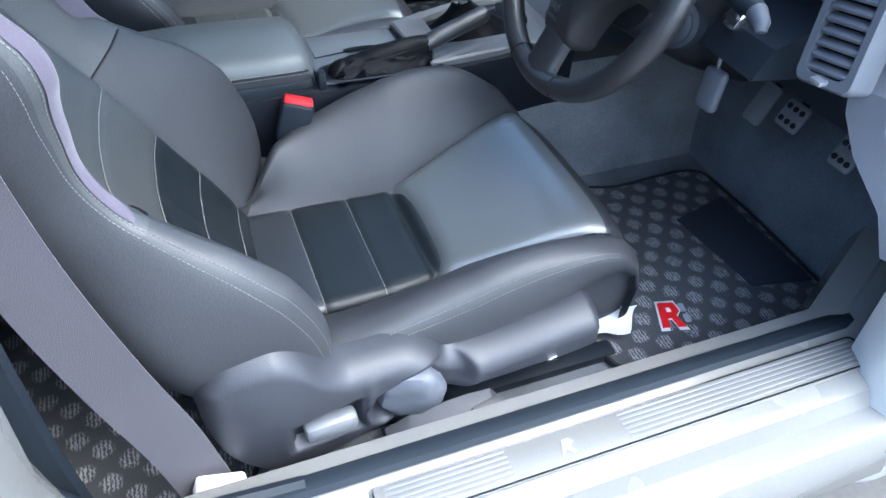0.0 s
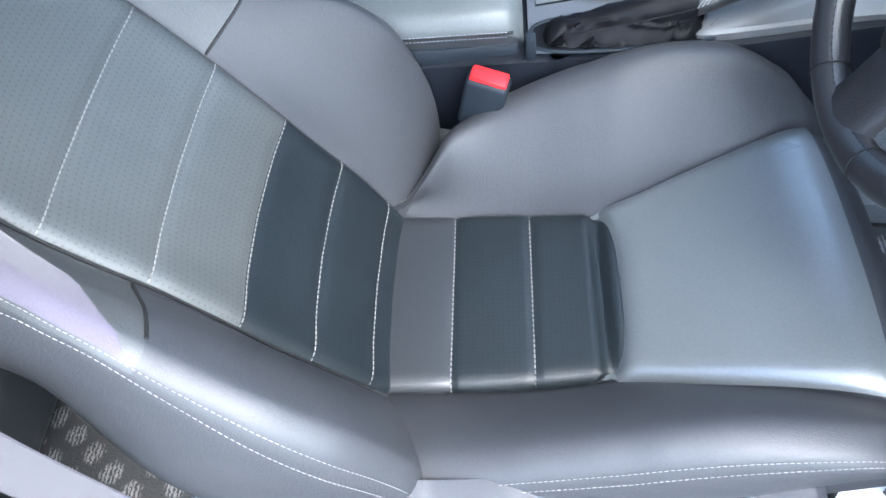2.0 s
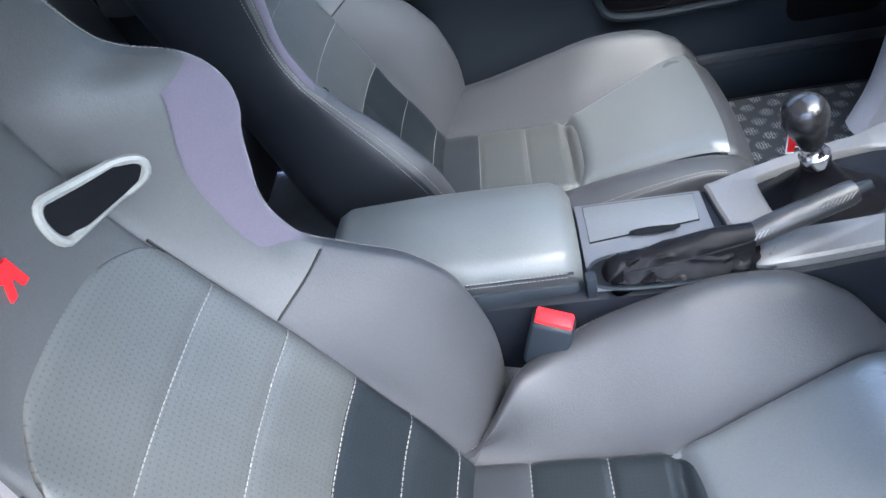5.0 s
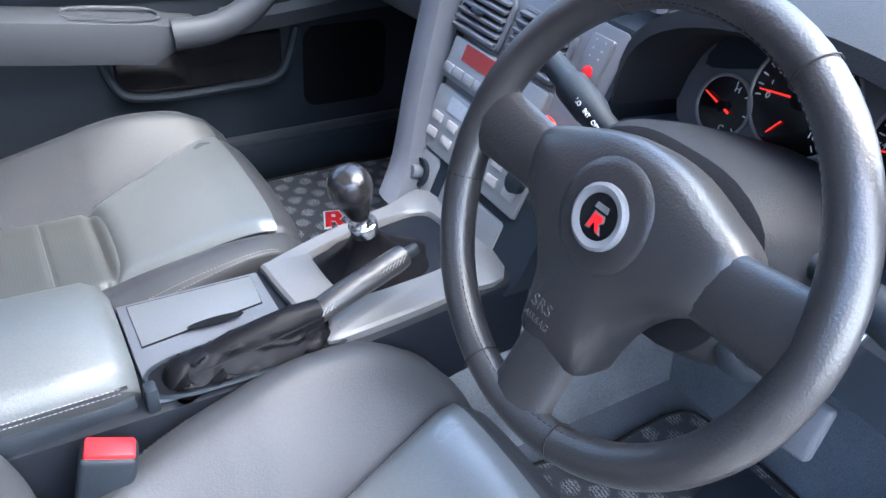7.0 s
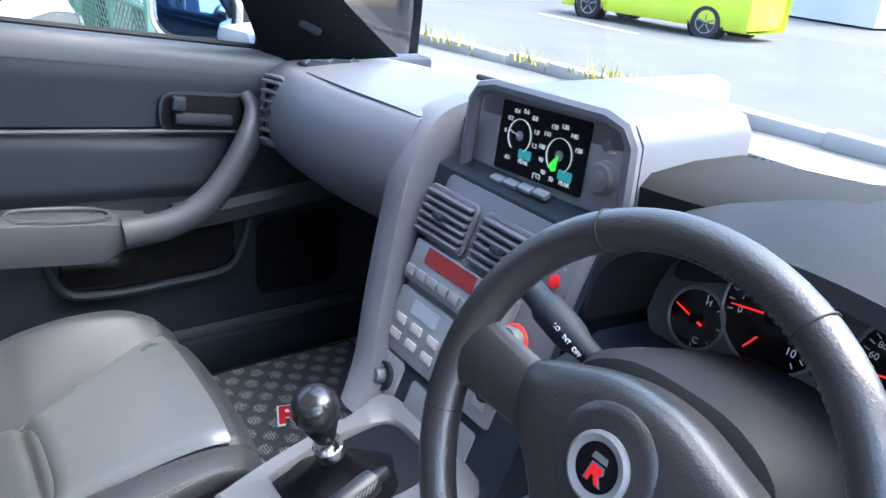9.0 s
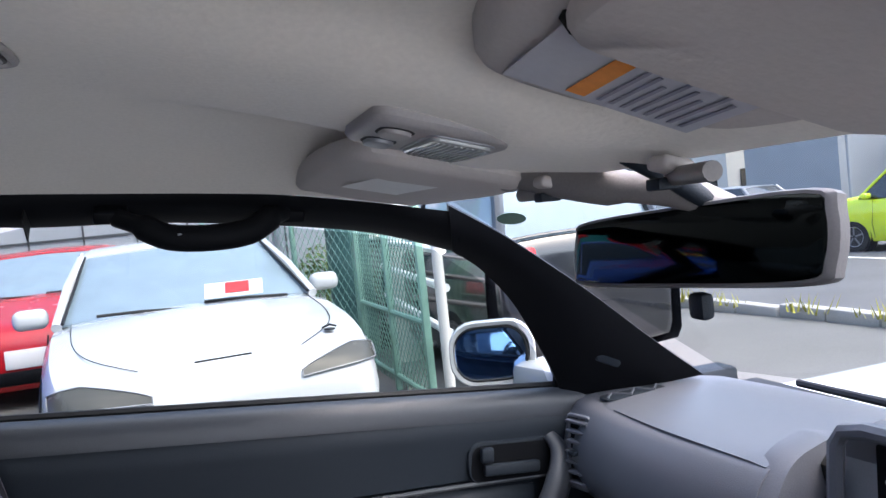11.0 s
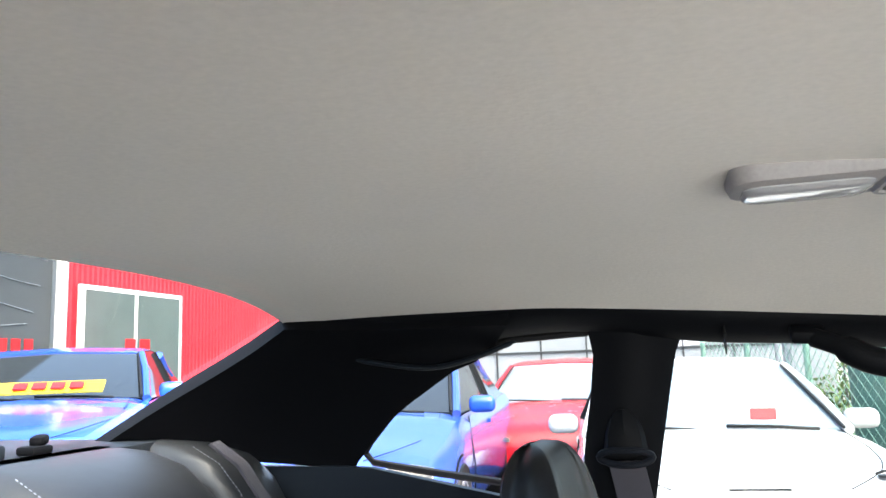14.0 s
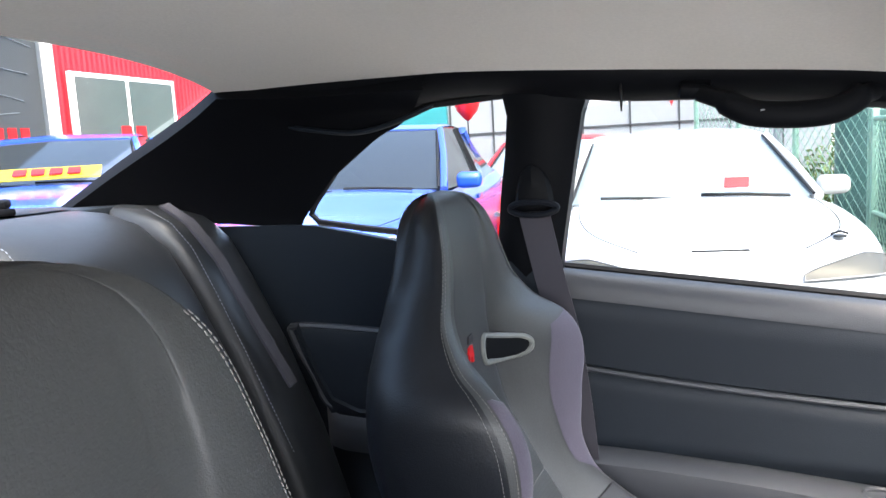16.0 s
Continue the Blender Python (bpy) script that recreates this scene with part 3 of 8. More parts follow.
# coat hook strip on the rear rail
part("coat_handle", tube(smooth_line([(-0.36, 0.545, 1.228), (-0.43, 0.55, 1.205), (-0.5, 0.555, 1.195), (-0.6, 0.54, 1.21)], 5), [0.003] + [0.008] * 14 + [0.003], 8, flat=0.5), M["dark"], pillars)

# glass
glass = thing("windscreen", (0.7, 0.0, 1.0), "clear curved windscreen with a round green sticker", "windscreen", kind="structure")
pane = part("pane", sheet(lambda u, v: (0.43 + 0.53 * v + 0.07 * (1 - (2 * u - 1) ** 2), (2 * u - 1) * (0.47 + 0.14 * v), 1.20 - 0.345 * v + 0.012 * (1 - (2 * u - 1) ** 2)), 16, 12), M["glass"], glass)
pane.visible_shadow = False
part("sticker", plate([(0.033 * math.cos(t * 0.26), 0.013 * math.sin(t * 0.26)) for t in range(24)], basis((0.49, 0.40, 1.165), (0.1, -1, 0.1), (-0.85, 0, 0.55)), 0.0005, 0), M["post"], glass, "round pale green sticker")
rear = thing("rear_window", (-1.0, 0.0, 1.2), "curved rear window glass", "rear window", kind="structure")
pane = part("pane", sheet(lambda u, v: (-0.645 - 0.405 * v - 0.03 * (1 - (2 * u - 1) ** 2), (2 * u - 1) * 0.50, 1.305 - 0.20 * v + 0.02 * (1 - (2 * u - 1) ** 2)), 12, 8), M["side_glass"], rear)
pane.visible_shadow = False
for s in (1, -1):
    quarter_window = thing("quarter_window", (-0.45, s * 0.63, 1.1), "small fixed rear side window with black rim", "car window", kind="structure")
    k = 0.0 if s > 0 else 0.05
    outline = [(-0.655, 0.70, 1.058), (-0.64, 0.69, 1.078), (-0.58, 0.66, 1.135), (-0.50, 0.632, 1.185), (-0.435, 0.61, 1.217), (-0.38, 0.602, 1.232), (-0.262, 0.60, 1.238), (-0.250, 0.605, 1.228), (-0.262, 0.64, 1.15), (-0.277, 0.665, 1.08), (-0.288, 0.69, 1.01), (-0.30, 0.695, 1.0), (-0.42, 0.70, 1.012), (-0.56, 0.70, 1.03), (-0.64, 0.70, 1.042)]
    pane = bmesh.new()
    pane.faces.new([pane.verts.new((x, s * (y + k + 0.012), z)) for x, y, z in outline])
    p = part("pane", pane, M["side_glass"], quarter_window)
    p.visible_shadow = False
    part("rim", tube([(x, s * (y + k), z) for x, y, z in outline], 0.006, 6, ring=True), M["rubber"], quarter_window)

# ---- passenger door ----
door = thing("passenger_door", (0.25, 0.70, 0.32), "closed passenger door with black trim, grey armrest and clear window", "car door")


def belt_z(x):
    return 0.929 - 0.112 * (x - 0.0) + 0.0 * x


def door_skin(u, v):
    x = -0.20 + 1.05 * u
    zt = belt_z(x)
    split = 0.778 - 0.115 * (x - 0.06) - 0.012 * math.cos(4 * x)
    if v < 0.5:
        z = zt + (split - zt) * (v / 0.5)
        k = v / 0.5
        y = 0.692 - 0.03 * math.sin(min(1, k * 2.2) * math.pi / 2) + 0.006 * k
    else:
        k = (v - 0.5) / 0.5
        z = split + (0.34 - split) * k
        y = 0.676 - 0.004 * k
    return (x, y, z)


part("door_panel", sheet(lambda u, v: door_skin(u, v), 40, 48, -0.03), M["dark"], door, "dark moulded door panel")
part("belt_ledge", loft([[(x, 0.700, belt_z(x) + 0.004), (x, 0.690, belt_z(x) + 0.005), (x, 0.676, belt_z(x) - 0.003), (x, 0.668, belt_z(x) - 0.02), (x, 0.668, belt_z(x) - 0.04), (x, 0.69, belt_z(x) - 0.045)] for x in [-0.2 + 1.05 * k / 14 for k in range(15)]]), M["door_grey"], door, "grey padded top of the door")
part("weatherstrip", tube([(x, 0.706, belt_z(x) + 0.007) for x in [-0.2 + 0.9 * k / 10 for k in range(11)]], 0.006, 6), M["rubber"], door)
# padded middle: raised welt line between upper and lower trim
split_line = [(-0.2 + 1.0 * k / 20, 0.661, 0.778 - 0.115 * (-0.26 + 1.0 * k / 20) - 0.012 * math.cos(4 * (-0.2 + 1.0 * k / 20))) for k in range(21)]
part("welt", tube(split_line, 0.004, 8), M["door_grey"], door)
pad = sheet(lambda u, v: (-0.18 + 0.78 * u, 0.672 - 0.014 * min(1, 6 * v) * min(1, 5 * (1 - v)) * min(1, 9 * (1 - u)), (0.772 - 0.115 * (-0.24 + 0.78 * u)) * (1 - v) + 0.645 * v - 0.035 * v * u), 24, 14, -0.012)
part("padded_insert", pad, M["dark"], door, "black padded insert")
# armrest with pull slot
arm = [[(x, 0.672, z + 0.03), (x, 0.625, z + 0.034), (x, 0.606, z + 0.024), (x, 0.602, z - 0.01), (x, 0.612, z - 0.045), (x, 0.668, z - 0.05)] for x, z in ((-0.19, 0.635), (-0.05, 0.627), (0.1, 0.613), (0.2, 0.60), (0.3, 0.588), (0.37, 0.580))]
arm.append([(0.41, 0.672, 0.600), (0.41, 0.632, 0.603), (0.41, 0.612, 0.594), (0.41, 0.608, 0.575), (0.41, 0.618, 0.553), (0.41, 0.668, 0.55)])
arm.append([(0.45, 0.672, 0.594), (0.45, 0.638, 0.596), (0.45, 0.624, 0.59), (0.45, 0.620, 0.58), (0.45, 0.626, 0.568), (0.45, 0.668, 0.566)])
armrest = part("armrest", loft(arm), M["door_grey"], door, "grey armrest moulding")
part("pull_slot", box((0.315, 0.632, 0.610), (0.115, 0.026, 0.016), 0.006, (0, 5, 0)), M["piano"], armrest)
part("slot_lip", tube(smooth_line([(0.252, 0.616, 0.622), (0.256, 0.648, 0.628), (0.37, 0.648, 0.616), (0.376, 0.616, 0.610)], 4, ring=True), 0.004, 6, ring=True), M["door_grey"], armrest)
# pull handle: a bent bar from the lever bezel down to the armrest
bar = smooth_line([(0.632, 0.660, 0.790), (0.640, 0.640, 0.765), (0.625, 0.622, 0.725), (0.585, 0.612, 0.665), (0.54, 0.608, 0.618), (0.48, 0.610, 0.588), (0.405, 0.618, 0.578)], 6)
part("pull_handle", tube(bar, [0.012 + 0.010 * min(1, k / 12) + 0.006 * (k / len(bar)) for k in range(len(bar))], 12, flat=0.75), M["door_grey"], door, "grey curved pull handle")
low = [[(x, 0.675, z + 0.014), (x, 0.640, z + 0.016), (x, 0.634, z), (x, 0.645, z - 0.03), (x, 0.675, z - 0.04)] for x, z in ((0.50, 0.585), (0.6, 0.592), (0.72, 0.605), (0.83, 0.612))]
part("armrest_extension", loft(low), M["door_grey"], door)
part("window_switch", box((0.552, 0.640, 0.612), (0.05, 0.02, 0.006), 0.002, (0, -6, 0)), M["dark"], door)
# lever in its bezel
bez_in = basis((0.562, 0.658, 0.760), (-1, 0, 0.10), (0, 0, 1))
part("lever_bezel", tube([bez_in @ Vector((x, y, 0.004)) for x, y in rounded(0.150, 0.062, 0.020)], 0.0045, 6, ring=True), M["dark"], door)
part("lever_recess", plate(rounded(0.148, 0.06, 0.016), bez_in, 0.002, 0), M["black"], door)
part("door_lever", box((0.555, 0.648, 0.752), (0.10, 0.012, 0.02), 0.005, (0, 6, 0)), M["dark"], door, "black door lever")
part("lock_knob", box((0.513, 0.646, 0.782), (0.022, 0.014, 0.024), 0.004, (0, 6, 0)), M["dark"], door)
# map pocket and speaker
part("map_pocket", box((0.46, 0.668, 0.505), (0.30, 0.012, 0.095), 0.03, seg=4), M["piano"], door, "dark map pocket")
part("pocket_lip", tube(smooth_line([(0.29, 0.660, 0.53), (0.315, 0.658, 0.47), (0.38, 0.656, 0.455), (0.5, 0.655, 0.456), (0.59, 0.656, 0.462), (0.622, 0.658, 0.50), (0.64, 0.662, 0.555)], 5), 0.008, 8), M["dark"], door)
part("speaker_grille", plate(rounded(0.18, 0.165, 0.03), basis((0.745, 0.672, 0.466), (-1, 0, 0), (0, 0, 1)), 0.008, 0.003), M["black"], door, "black square speaker grille")
part("door_bottom_trim", box((0.35, 0.668, 0.335), (1.05, 0.02, 0.02), 0.006), M["door_grey"], door)
# glass, outer mirror
pane = bmesh.new()
outline = [(-0.15, 0.605, 1.21), (-0.10, 0.60, 1.218), (0.05, 0.60, 1.208), (0.21, 0.60, 1.188), (0.35, 0.605, 1.16), (0.45, 0.61, 1.125), (0.55, 0.64, 1.05), (0.64, 0.69, 0.92), (0.668, 0.712, 0.852), (0.3, 0.712, 0.893), (0.0, 0.712, 0.93), (-0.2, 0.712, 0.952), (-0.19, 0.66, 1.08)]
pane.faces.new([pane.verts.new(p) for p in outline])
window = part("window_glass", pane, M["side_glass"], door)
window.visible_shadow = False
part("mirror_triangle", plate([(0, 0), (0.12, -0.012), (0.06, 0.075), (0.02, 0.15)], basis((0.665, 0.70, 0.852), (1, -0.1, 0), (0, 0, 1)), 0.01, 0.002), M["black"], door)
part("tweeter", box((0.735, 0.617, 0.915), (0.05, 0.02, 0.03), 0.008, (20, 25, 0)), M["dark"], door)
wing = thing("door_mirror", (0.66, 0.85, 0.88), "white door mirror with blue tinted glass", "door mirror")
mf = basis((0.618, 0.85, 0.905), (0.93, -0.36, 0), (0, 0, 1))
part("shell", loft([[mf @ Vector((x * a, y * b, h)) for x, y in rounded(0.165, 0.125, 0.05)] for a, b, h in ((0.55, 0.55, -0.075), (0.85, 0.85, -0.055), (1, 1, -0.01), (1, 1, 0.01), (0.97, 0.97, 0.014), (0.86, 0.86, 0.012), (0.86, 0.84, 0.002))]), M["white_paint"], wing, "white painted mirror shell")
part("mirror_glass", plate(rounded(0.138, 0.100, 0.042), mf @ Matrix.Translation((-0.004, 0, 0.006)), 0.003, 0.001), M["blue_mirror"], wing, "blue tinted mirror glass")
part("rim", tube([mf @ Vector((x - 0.004, y, 0.010)) for x, y in rounded(0.14, 0.102, 0.043)], 0.003, 6, ring=True), M["rubber"], wing)
part("arm", box((0.70, 0.78, 0.855), (0.09, 0.13, 0.06), 0.02, (0, 0, 15)), M["white_paint"], wing)

# ---- front seats ----
DRIVER_BACK = [  # height, x, half width of insert, ridge, outer edge, depth of wing, thickness, hollow
    (0.36, 0.045, 0.105, 0.190, 0.225, 0.030, 0.10, 0.000), (0.40, 0.017, 0.110, 0.198, 0.238, 0.070, 0.11, 0.006), (0.45, -0.017, 0.115, 0.206, 0.248, 0.098, 0.12, 0.011),
    (0.50, -0.053, 0.118, 0.210, 0.254, 0.110, 0.12, 0.013), (0.55, -0.083, 0.119, 0.207, 0.248, 0.097, 0.12, 0.013), (0.60, -0.115, 0.120, 0.194, 0.228, 0.070, 0.12, 0.013),
    (0.64, -0.143, 0.122, 0.184, 0.212, 0.055, 0.115, 0.012), (0.68, -0.170, 0.123, 0.183, 0.210, 0.063, 0.11, 0.011), (0.72, -0.193, 0.122, 0.190, 0.219, 0.085, 0.105, 0.010),
    (0.765, -0.213, 0.118, 0.199, 0.230, 0.105, 0.10, 0.008), (0.81, -0.223, 0.110, 0.204, 0.236, 0.111, 0.10, 0.006), (0.845, -0.226, 0.100, 0.203, 0.236, 0.102, 0.095, 0.004),
    (0.868, -0.226, 0.092, 0.195, 0.228, 0.082, 0.092, 0.002), (0.885, -0.225, 0.085, 0.180, 0.212, 0.055, 0.09, 0.001), (0.90, -0.223, 0.080, 0.165, 0.198, 0.035, 0.09, 0.0),
    (0.93, -0.221, 0.072, 0.145, 0.180, 0.022, 0.088, 0.0), (0.98, -0.217, 0.062, 0.120, 0.152, 0.014, 0.086, 0.0), (1.035, -0.216, 0.058, 0.100, 0.128, 0.010, 0.082, 0.0),
    (1.085, -0.219, 0.050, 0.080, 0.106, 0.006, 0.076, 0.0), (1.113, -0.225, 0.040, 0.062, 0.082, 0.003, 0.064, 0.0), (1.126, -0.232, 0.028, 0.044, 0.060, 0.001, 0.050, 0.0), (1.132, -0.241, 0.016, 0.024, 0.036, 0.0, 0.034, 0.0), (1.134, -0.249, 0.004, 0.006, 0.010, 0.0, 0.016, 0.0)]


def raised(z):
    """Height on the passenger seat, set more upright, of a height on the driver seat."""
    return z if z < 0.5 else 0.5 + (z - 0.5) * 1.19 if z < 0.9 else 0.976 + (z - 0.9) * 0.64


PASSENGER_BACK = [(raised(r[0]), r[1] - (0 if r[0] < 0.9 else 0.012 * min(1, (r[0] - 0.9) / 0.2)), *r[2:]) for r in DRIVER_BACK]
BACK = DRIVER_BACK
inboard = 1
seams_now = SEAMS = (0.408, 0.470, 0.538, 0.610, 0.680)


def back_frame(z):
    x, at = lerp_rows(BACK, z)[0], z
    z = min(z, BACK[-5][0] - 0.012)
    a, b = lerp_rows(BACK, z - 0.012), lerp_rows(BACK, z + 0.012)
    lo, hi = max(z - 0.012, BACK[0][0]), min(z + 0.012, BACK[-1][0])
    up = Vector((b[0] - a[0], 0, hi - lo)).normalized()
    return Vector((x, 0, at)), up, Vector((up.z, 0, -up.x))


def back_half(z):
    """Half a cross-section of the backrest: (sideways, forwards) from the middle round to the back."""
    _, yi, yp, w, h, t, c = lerp_rows(BACK, z)
    d = -sum(0.0015 * math.exp(-((z - s) / 0.006) ** 2) for s in seams_now)
    g = h - c
    pts = [(0, d), (yi * 0.55, d + 0.3 * c), (yi * 0.92, d * 0.8 + 0.9 * c), (yi + 0.004, c - 0.005 * max(0.0, min(1.0, (0.93 - z) / 0.12))), (yi + 0.022, c + 0.25 * g), ((yi + yp) / 2 + 0.008, c + 0.66 * g), (yp, c + 0.96 * g), (yp + 0.35 * (w - yp), h), (yp + 0.75 * (w - yp), c + 0.88 * g), (w - 0.002, c + 0.58 * g), (w, 0.15 * h - 0.005), (w - 0.008, -0.3 * t), (w - 0.035, -0.6 * t), (w * 0.6, -0.8 * t), (0, -0.8 * t)]
    return [(p.x, p.y) for p in smooth_line([(a, b, 0) for a, b in pts], 4)]


def back_point(z, k, side, lift=0.0):
    """The place on the front at height z; k runs from 0 (middle) to 1 (back of the edge)."""
    c, _, n = back_frame(z)
    half = back_half(z)
    f = k * (len(half) - 1)
    i = min(int(f), len(half) - 2)
    a, b = Vector(half[i]), Vector(half[i + 1])
    p = a.lerp(b, f - i)
    d = (b - a).normalized()
    out = Vector((-d.y, d.x))
    p = p + out * lift
    return c + n * p.y + Vector((0, side * p.x, 0))


CUSH = [  # x, middle height, half width of insert, ridge, outer edge, wing height
    (-0.06, 0.372, 0.100, 0.180, 0.215, 0.018), (-0.02, 0.384, 0.104, 0.192, 0.236, 0.030), (0.05, 0.386, 0.105, 0.196, 0.246, 0.044), (0.12, 0.385, 0.104, 0.198, 0.250, 0.058), (0.18, 0.385, 0.102, 0.198, 0.250, 0.074), (0.235, 0.388, 0.098, 0.198, 0.250, 0.086),
    (0.27, 0.398, 0.100, 0.198, 0.250, 0.086), (0.33, 0.420, 0.114, 0.199, 0.249, 0.074), (0.40, 0.444, 0.130, 0.201, 0.247, 0.048), (0.45, 0.455, 0.142, 0.202, 0.244, 0.028), (0.485, 0.452, 0.148, 0.202, 0.240, 0.016), (0.508, 0.432, 0.15, 0.20, 0.236, 0.010), (0.519, 0.395, 0.15, 0.198, 0.232, 0.006), (0.515, 0.345, 0.15, 0.195, 0.228, 0.004)]


def round_front(x, y):
    """Draws the cushion's front corners back."""
    t = max(0.0, min(1.0, (x - 0.33) / 0.17))
    return x - 0.040 * t * t * (3 - 2 * t) * (abs(y) / 0.24) ** 3


def cush_half(i_row, side=1):
    x, zc, yi, yp, w, h = i_row
    if inboard > 0 and side > 0:
        # the driver seat's inner bolster is tall and tapers to nothing at the back
        h = 1.22 * h + 0.012 * min(1, max(0, (x + 0.06) / 0.08)) * min(1, max(0, (0.5 - x) / 0.1))
        w = min(w, lerp_rows([(-0.06, 0.118), (0.03, 0.122), (0.055, 0.145), (0.085, 0.180), (0.12, 0.207), (0.16, 0.225), (0.22, 0.238), (0.325, 0.244), (0.45, 0.244)], x)[0])
        yp = min(yp, yi + 0.66 * (w - yi))
        h *= min(1.0, max(0.08, (w - yi) / 0.08))
    else:
        yp, w = yp - 0.010, w - 0.022
        h *= 0.6 if inboard < 0 and side < 0 else 1.0
    g = 0.010 * math.exp(-((x - 0.247) / 0.008) ** 2)
    pts = [(0, zc - g), (yi * 0.55, zc - g), (yi * 0.93, zc - g * 0.8), (yi + 0.003, zc - 0.008), (yi + 0.022, zc + 0.25 * h), ((yi + yp) / 2 + 0.008, zc + 0.66 * h), (yp - 0.006, zc + 0.96 * h), (yp + 0.3 * (w - yp), zc + h), (yp + 0.75 * (w - yp), zc + 0.88 * h), (w - 0.001, zc + 0.55 * h), (w - 0.004, zc + 0.1 * h - 0.012), (w - 0.022, zc - 0.04), (w - 0.035, min(zc - 0.06, 0.315)), (w * 0.5, 0.305), (0, 0.305)]
    return smooth_line([(a, b, 0) for a, b in pts], 4)


CUSH_FINE = [(x, *lerp_rows(CUSH[:11], x)) for x in [-0.06 + 0.545 * k / 70 for k in range(71)]]
for a, b in zip(CUSH[10:], CUSH[11:]):
    for k in range(1, 5):
        CUSH_FINE.append(tuple(p + (q - p) * k / 4 for p, q in zip(a, b)))


def cush_point(x, k, side, lift=0.0):
    row = (x, *lerp_rows(CUSH[:11], x))
    half = cush_half(row, side)
    f = k * (len(half) - 1)
    i = min(int(f), len(half) - 2)
    p = half[i].lerp(half[i + 1], f - i)
    d = (half[i + 1] - half[i]).normalized()
    return Vector((round_front(x, p.x), side * (p.x - d.y * lift), p.y + d.x * lift))


def with_uv(bm, fn):
    layer = bm.loops.layers.uv.new("UVMap")
    for f in bm.faces:
        for l in f.loops:
            l[layer].uv = fn(l.vert.co)
    return bm


def bucket_seat(at, label, group, driver):
    """A one-piece bucket seat; at is the shift from the driver seat's own place."""
    global BACK, seams_now, inboard
    inboard = 1 if driver else -1
    BACK = DRIVER_BACK if driver else PASSENGER_BACK
    up = (lambda z: z) if driver else raised
    seams_now = [up(z) for z in SEAMS]
    top = BACK[-1][0]
    at = Vector(at)
    seat = thing("bucket_seat", at + Vector((0.2, 0, 0.27)), label, "car seat", group)

    def add(name, bm, mat, parent=seat, label=""):
        bmesh.ops.translate(bm, verts=bm.verts, vec=at)
        return part(name, bm, mat, parent, label)

    rings = []
    for row in CUSH_FINE:
        half, other = cush_half(row), cush_half(row, -1)
        rings.append([(round_front(row[0], p.x), p.x, p.y) for p in half] + [(round_front(row[0], p.x), -p.x, p.y) for p in other[-2:0:-1]])
    cushion = add("seat_cushion", loft(rings), M["leather"], label="grey leather seat cushion")
    rings = []
    yoke = top
    for i in range(120):
        z = 0.36 + (top - 0.36) * (1 - (1 - i / 119) ** 1.25)
        yoke = min(yoke, z) if z > up(0.615) else top
        rings.append([back_point(z, k / 56, 1) for k in range(57)] + [back_point(z, k / 56, -1) for k in range(55, 0, -1)])
    shell = loft(rings)
    shell.verts.index_update()
    # Passenger seat only: shade on its sides and back is put into their colour.
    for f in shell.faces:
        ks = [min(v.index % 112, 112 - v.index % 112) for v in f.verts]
        # Above the yoke seam, light on the headrest goes into a paler leather.
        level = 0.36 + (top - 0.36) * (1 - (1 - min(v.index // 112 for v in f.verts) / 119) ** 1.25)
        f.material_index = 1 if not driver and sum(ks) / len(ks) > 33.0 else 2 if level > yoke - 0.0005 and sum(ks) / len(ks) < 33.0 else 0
    backrest = add("backrest", shell, [M["leather"], M["shaded_leather"], M["lit_crown_leather"]], label="grey leather backrest with moulded headrest")

    # perforated panels, edges tucked in
    def insert(u, v):
        s = 2 * u - 1
        z = 0.385 + (up(0.770) - 0.385) * v
        tip = max(0.0, (v - 0.72) / 0.28)
        shrink = 1.0 - 0.5 * tip ** 3.0
        z -= 0.016 * tip * abs(s) ** 3
        edge = min(1.0, 14 * (1 - abs(s)), 30 * (1 - v))
        return back_point(z, 0.205 * abs(s) * shrink, 1 if s >= 0 else -1, 0.0045 * math.sqrt(edge) - 0.001)
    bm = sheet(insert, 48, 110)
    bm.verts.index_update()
    # Sheen on the upper panels is put into a paler leather colour.
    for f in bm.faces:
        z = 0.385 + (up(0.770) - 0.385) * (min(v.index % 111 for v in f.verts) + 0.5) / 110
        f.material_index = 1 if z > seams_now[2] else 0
    add("back_insert", with_uv(bm, lambda c: (c.y, c.z * 1.12)), [M["perforated"], M["perforated_lit"]], backrest, "perforated leather centre panel, sheen put into a paler colour towards the top")

    def front_edge(s):
        return 0.268 - 0.040 * abs(s) ** 3.0

    def pan(u, v):
        s = 2 * u - 1
        x = 0.088 + (front_edge(s) - 0.088) * v
        edge = min(1.0, 12 * (1 - abs(s)), 12 * (1 - v))
        lift = 0.0105 * math.sqrt(edge) - 0.0045
        lift = 0.005 + (lift - 0.005) * min(1.0, 5 * v)
        for seam in (0.092, 0.175):
            lift -= 0.002 * math.exp(-((x - seam) / 0.005) ** 2)
        return cush_point(x, 0.206 * abs(s), 1 if s >= 0 else -1, lift)
    add("seat_insert", with_uv(sheet(pan, 40, 60), lambda c: (c.y, c.x)), M["perforated" if driver else "perforated_lit"], cushion, "perforated leather sitting panel")

    def rear(u, v):
        s = 2 * u - 1
        return cush_point(-0.03 + 0.122 * v, 0.206 * abs(s), 1 if s >= 0 else -1, 0.0065 * math.sqrt(min(1.0, 12 * (1 - abs(s)), 0.5 + 6 * (1 - v))) - 0.001)
    add("rear_band", sheet(rear, 36, 12), M["plain_leather"], cushion, "plain leather rear band")

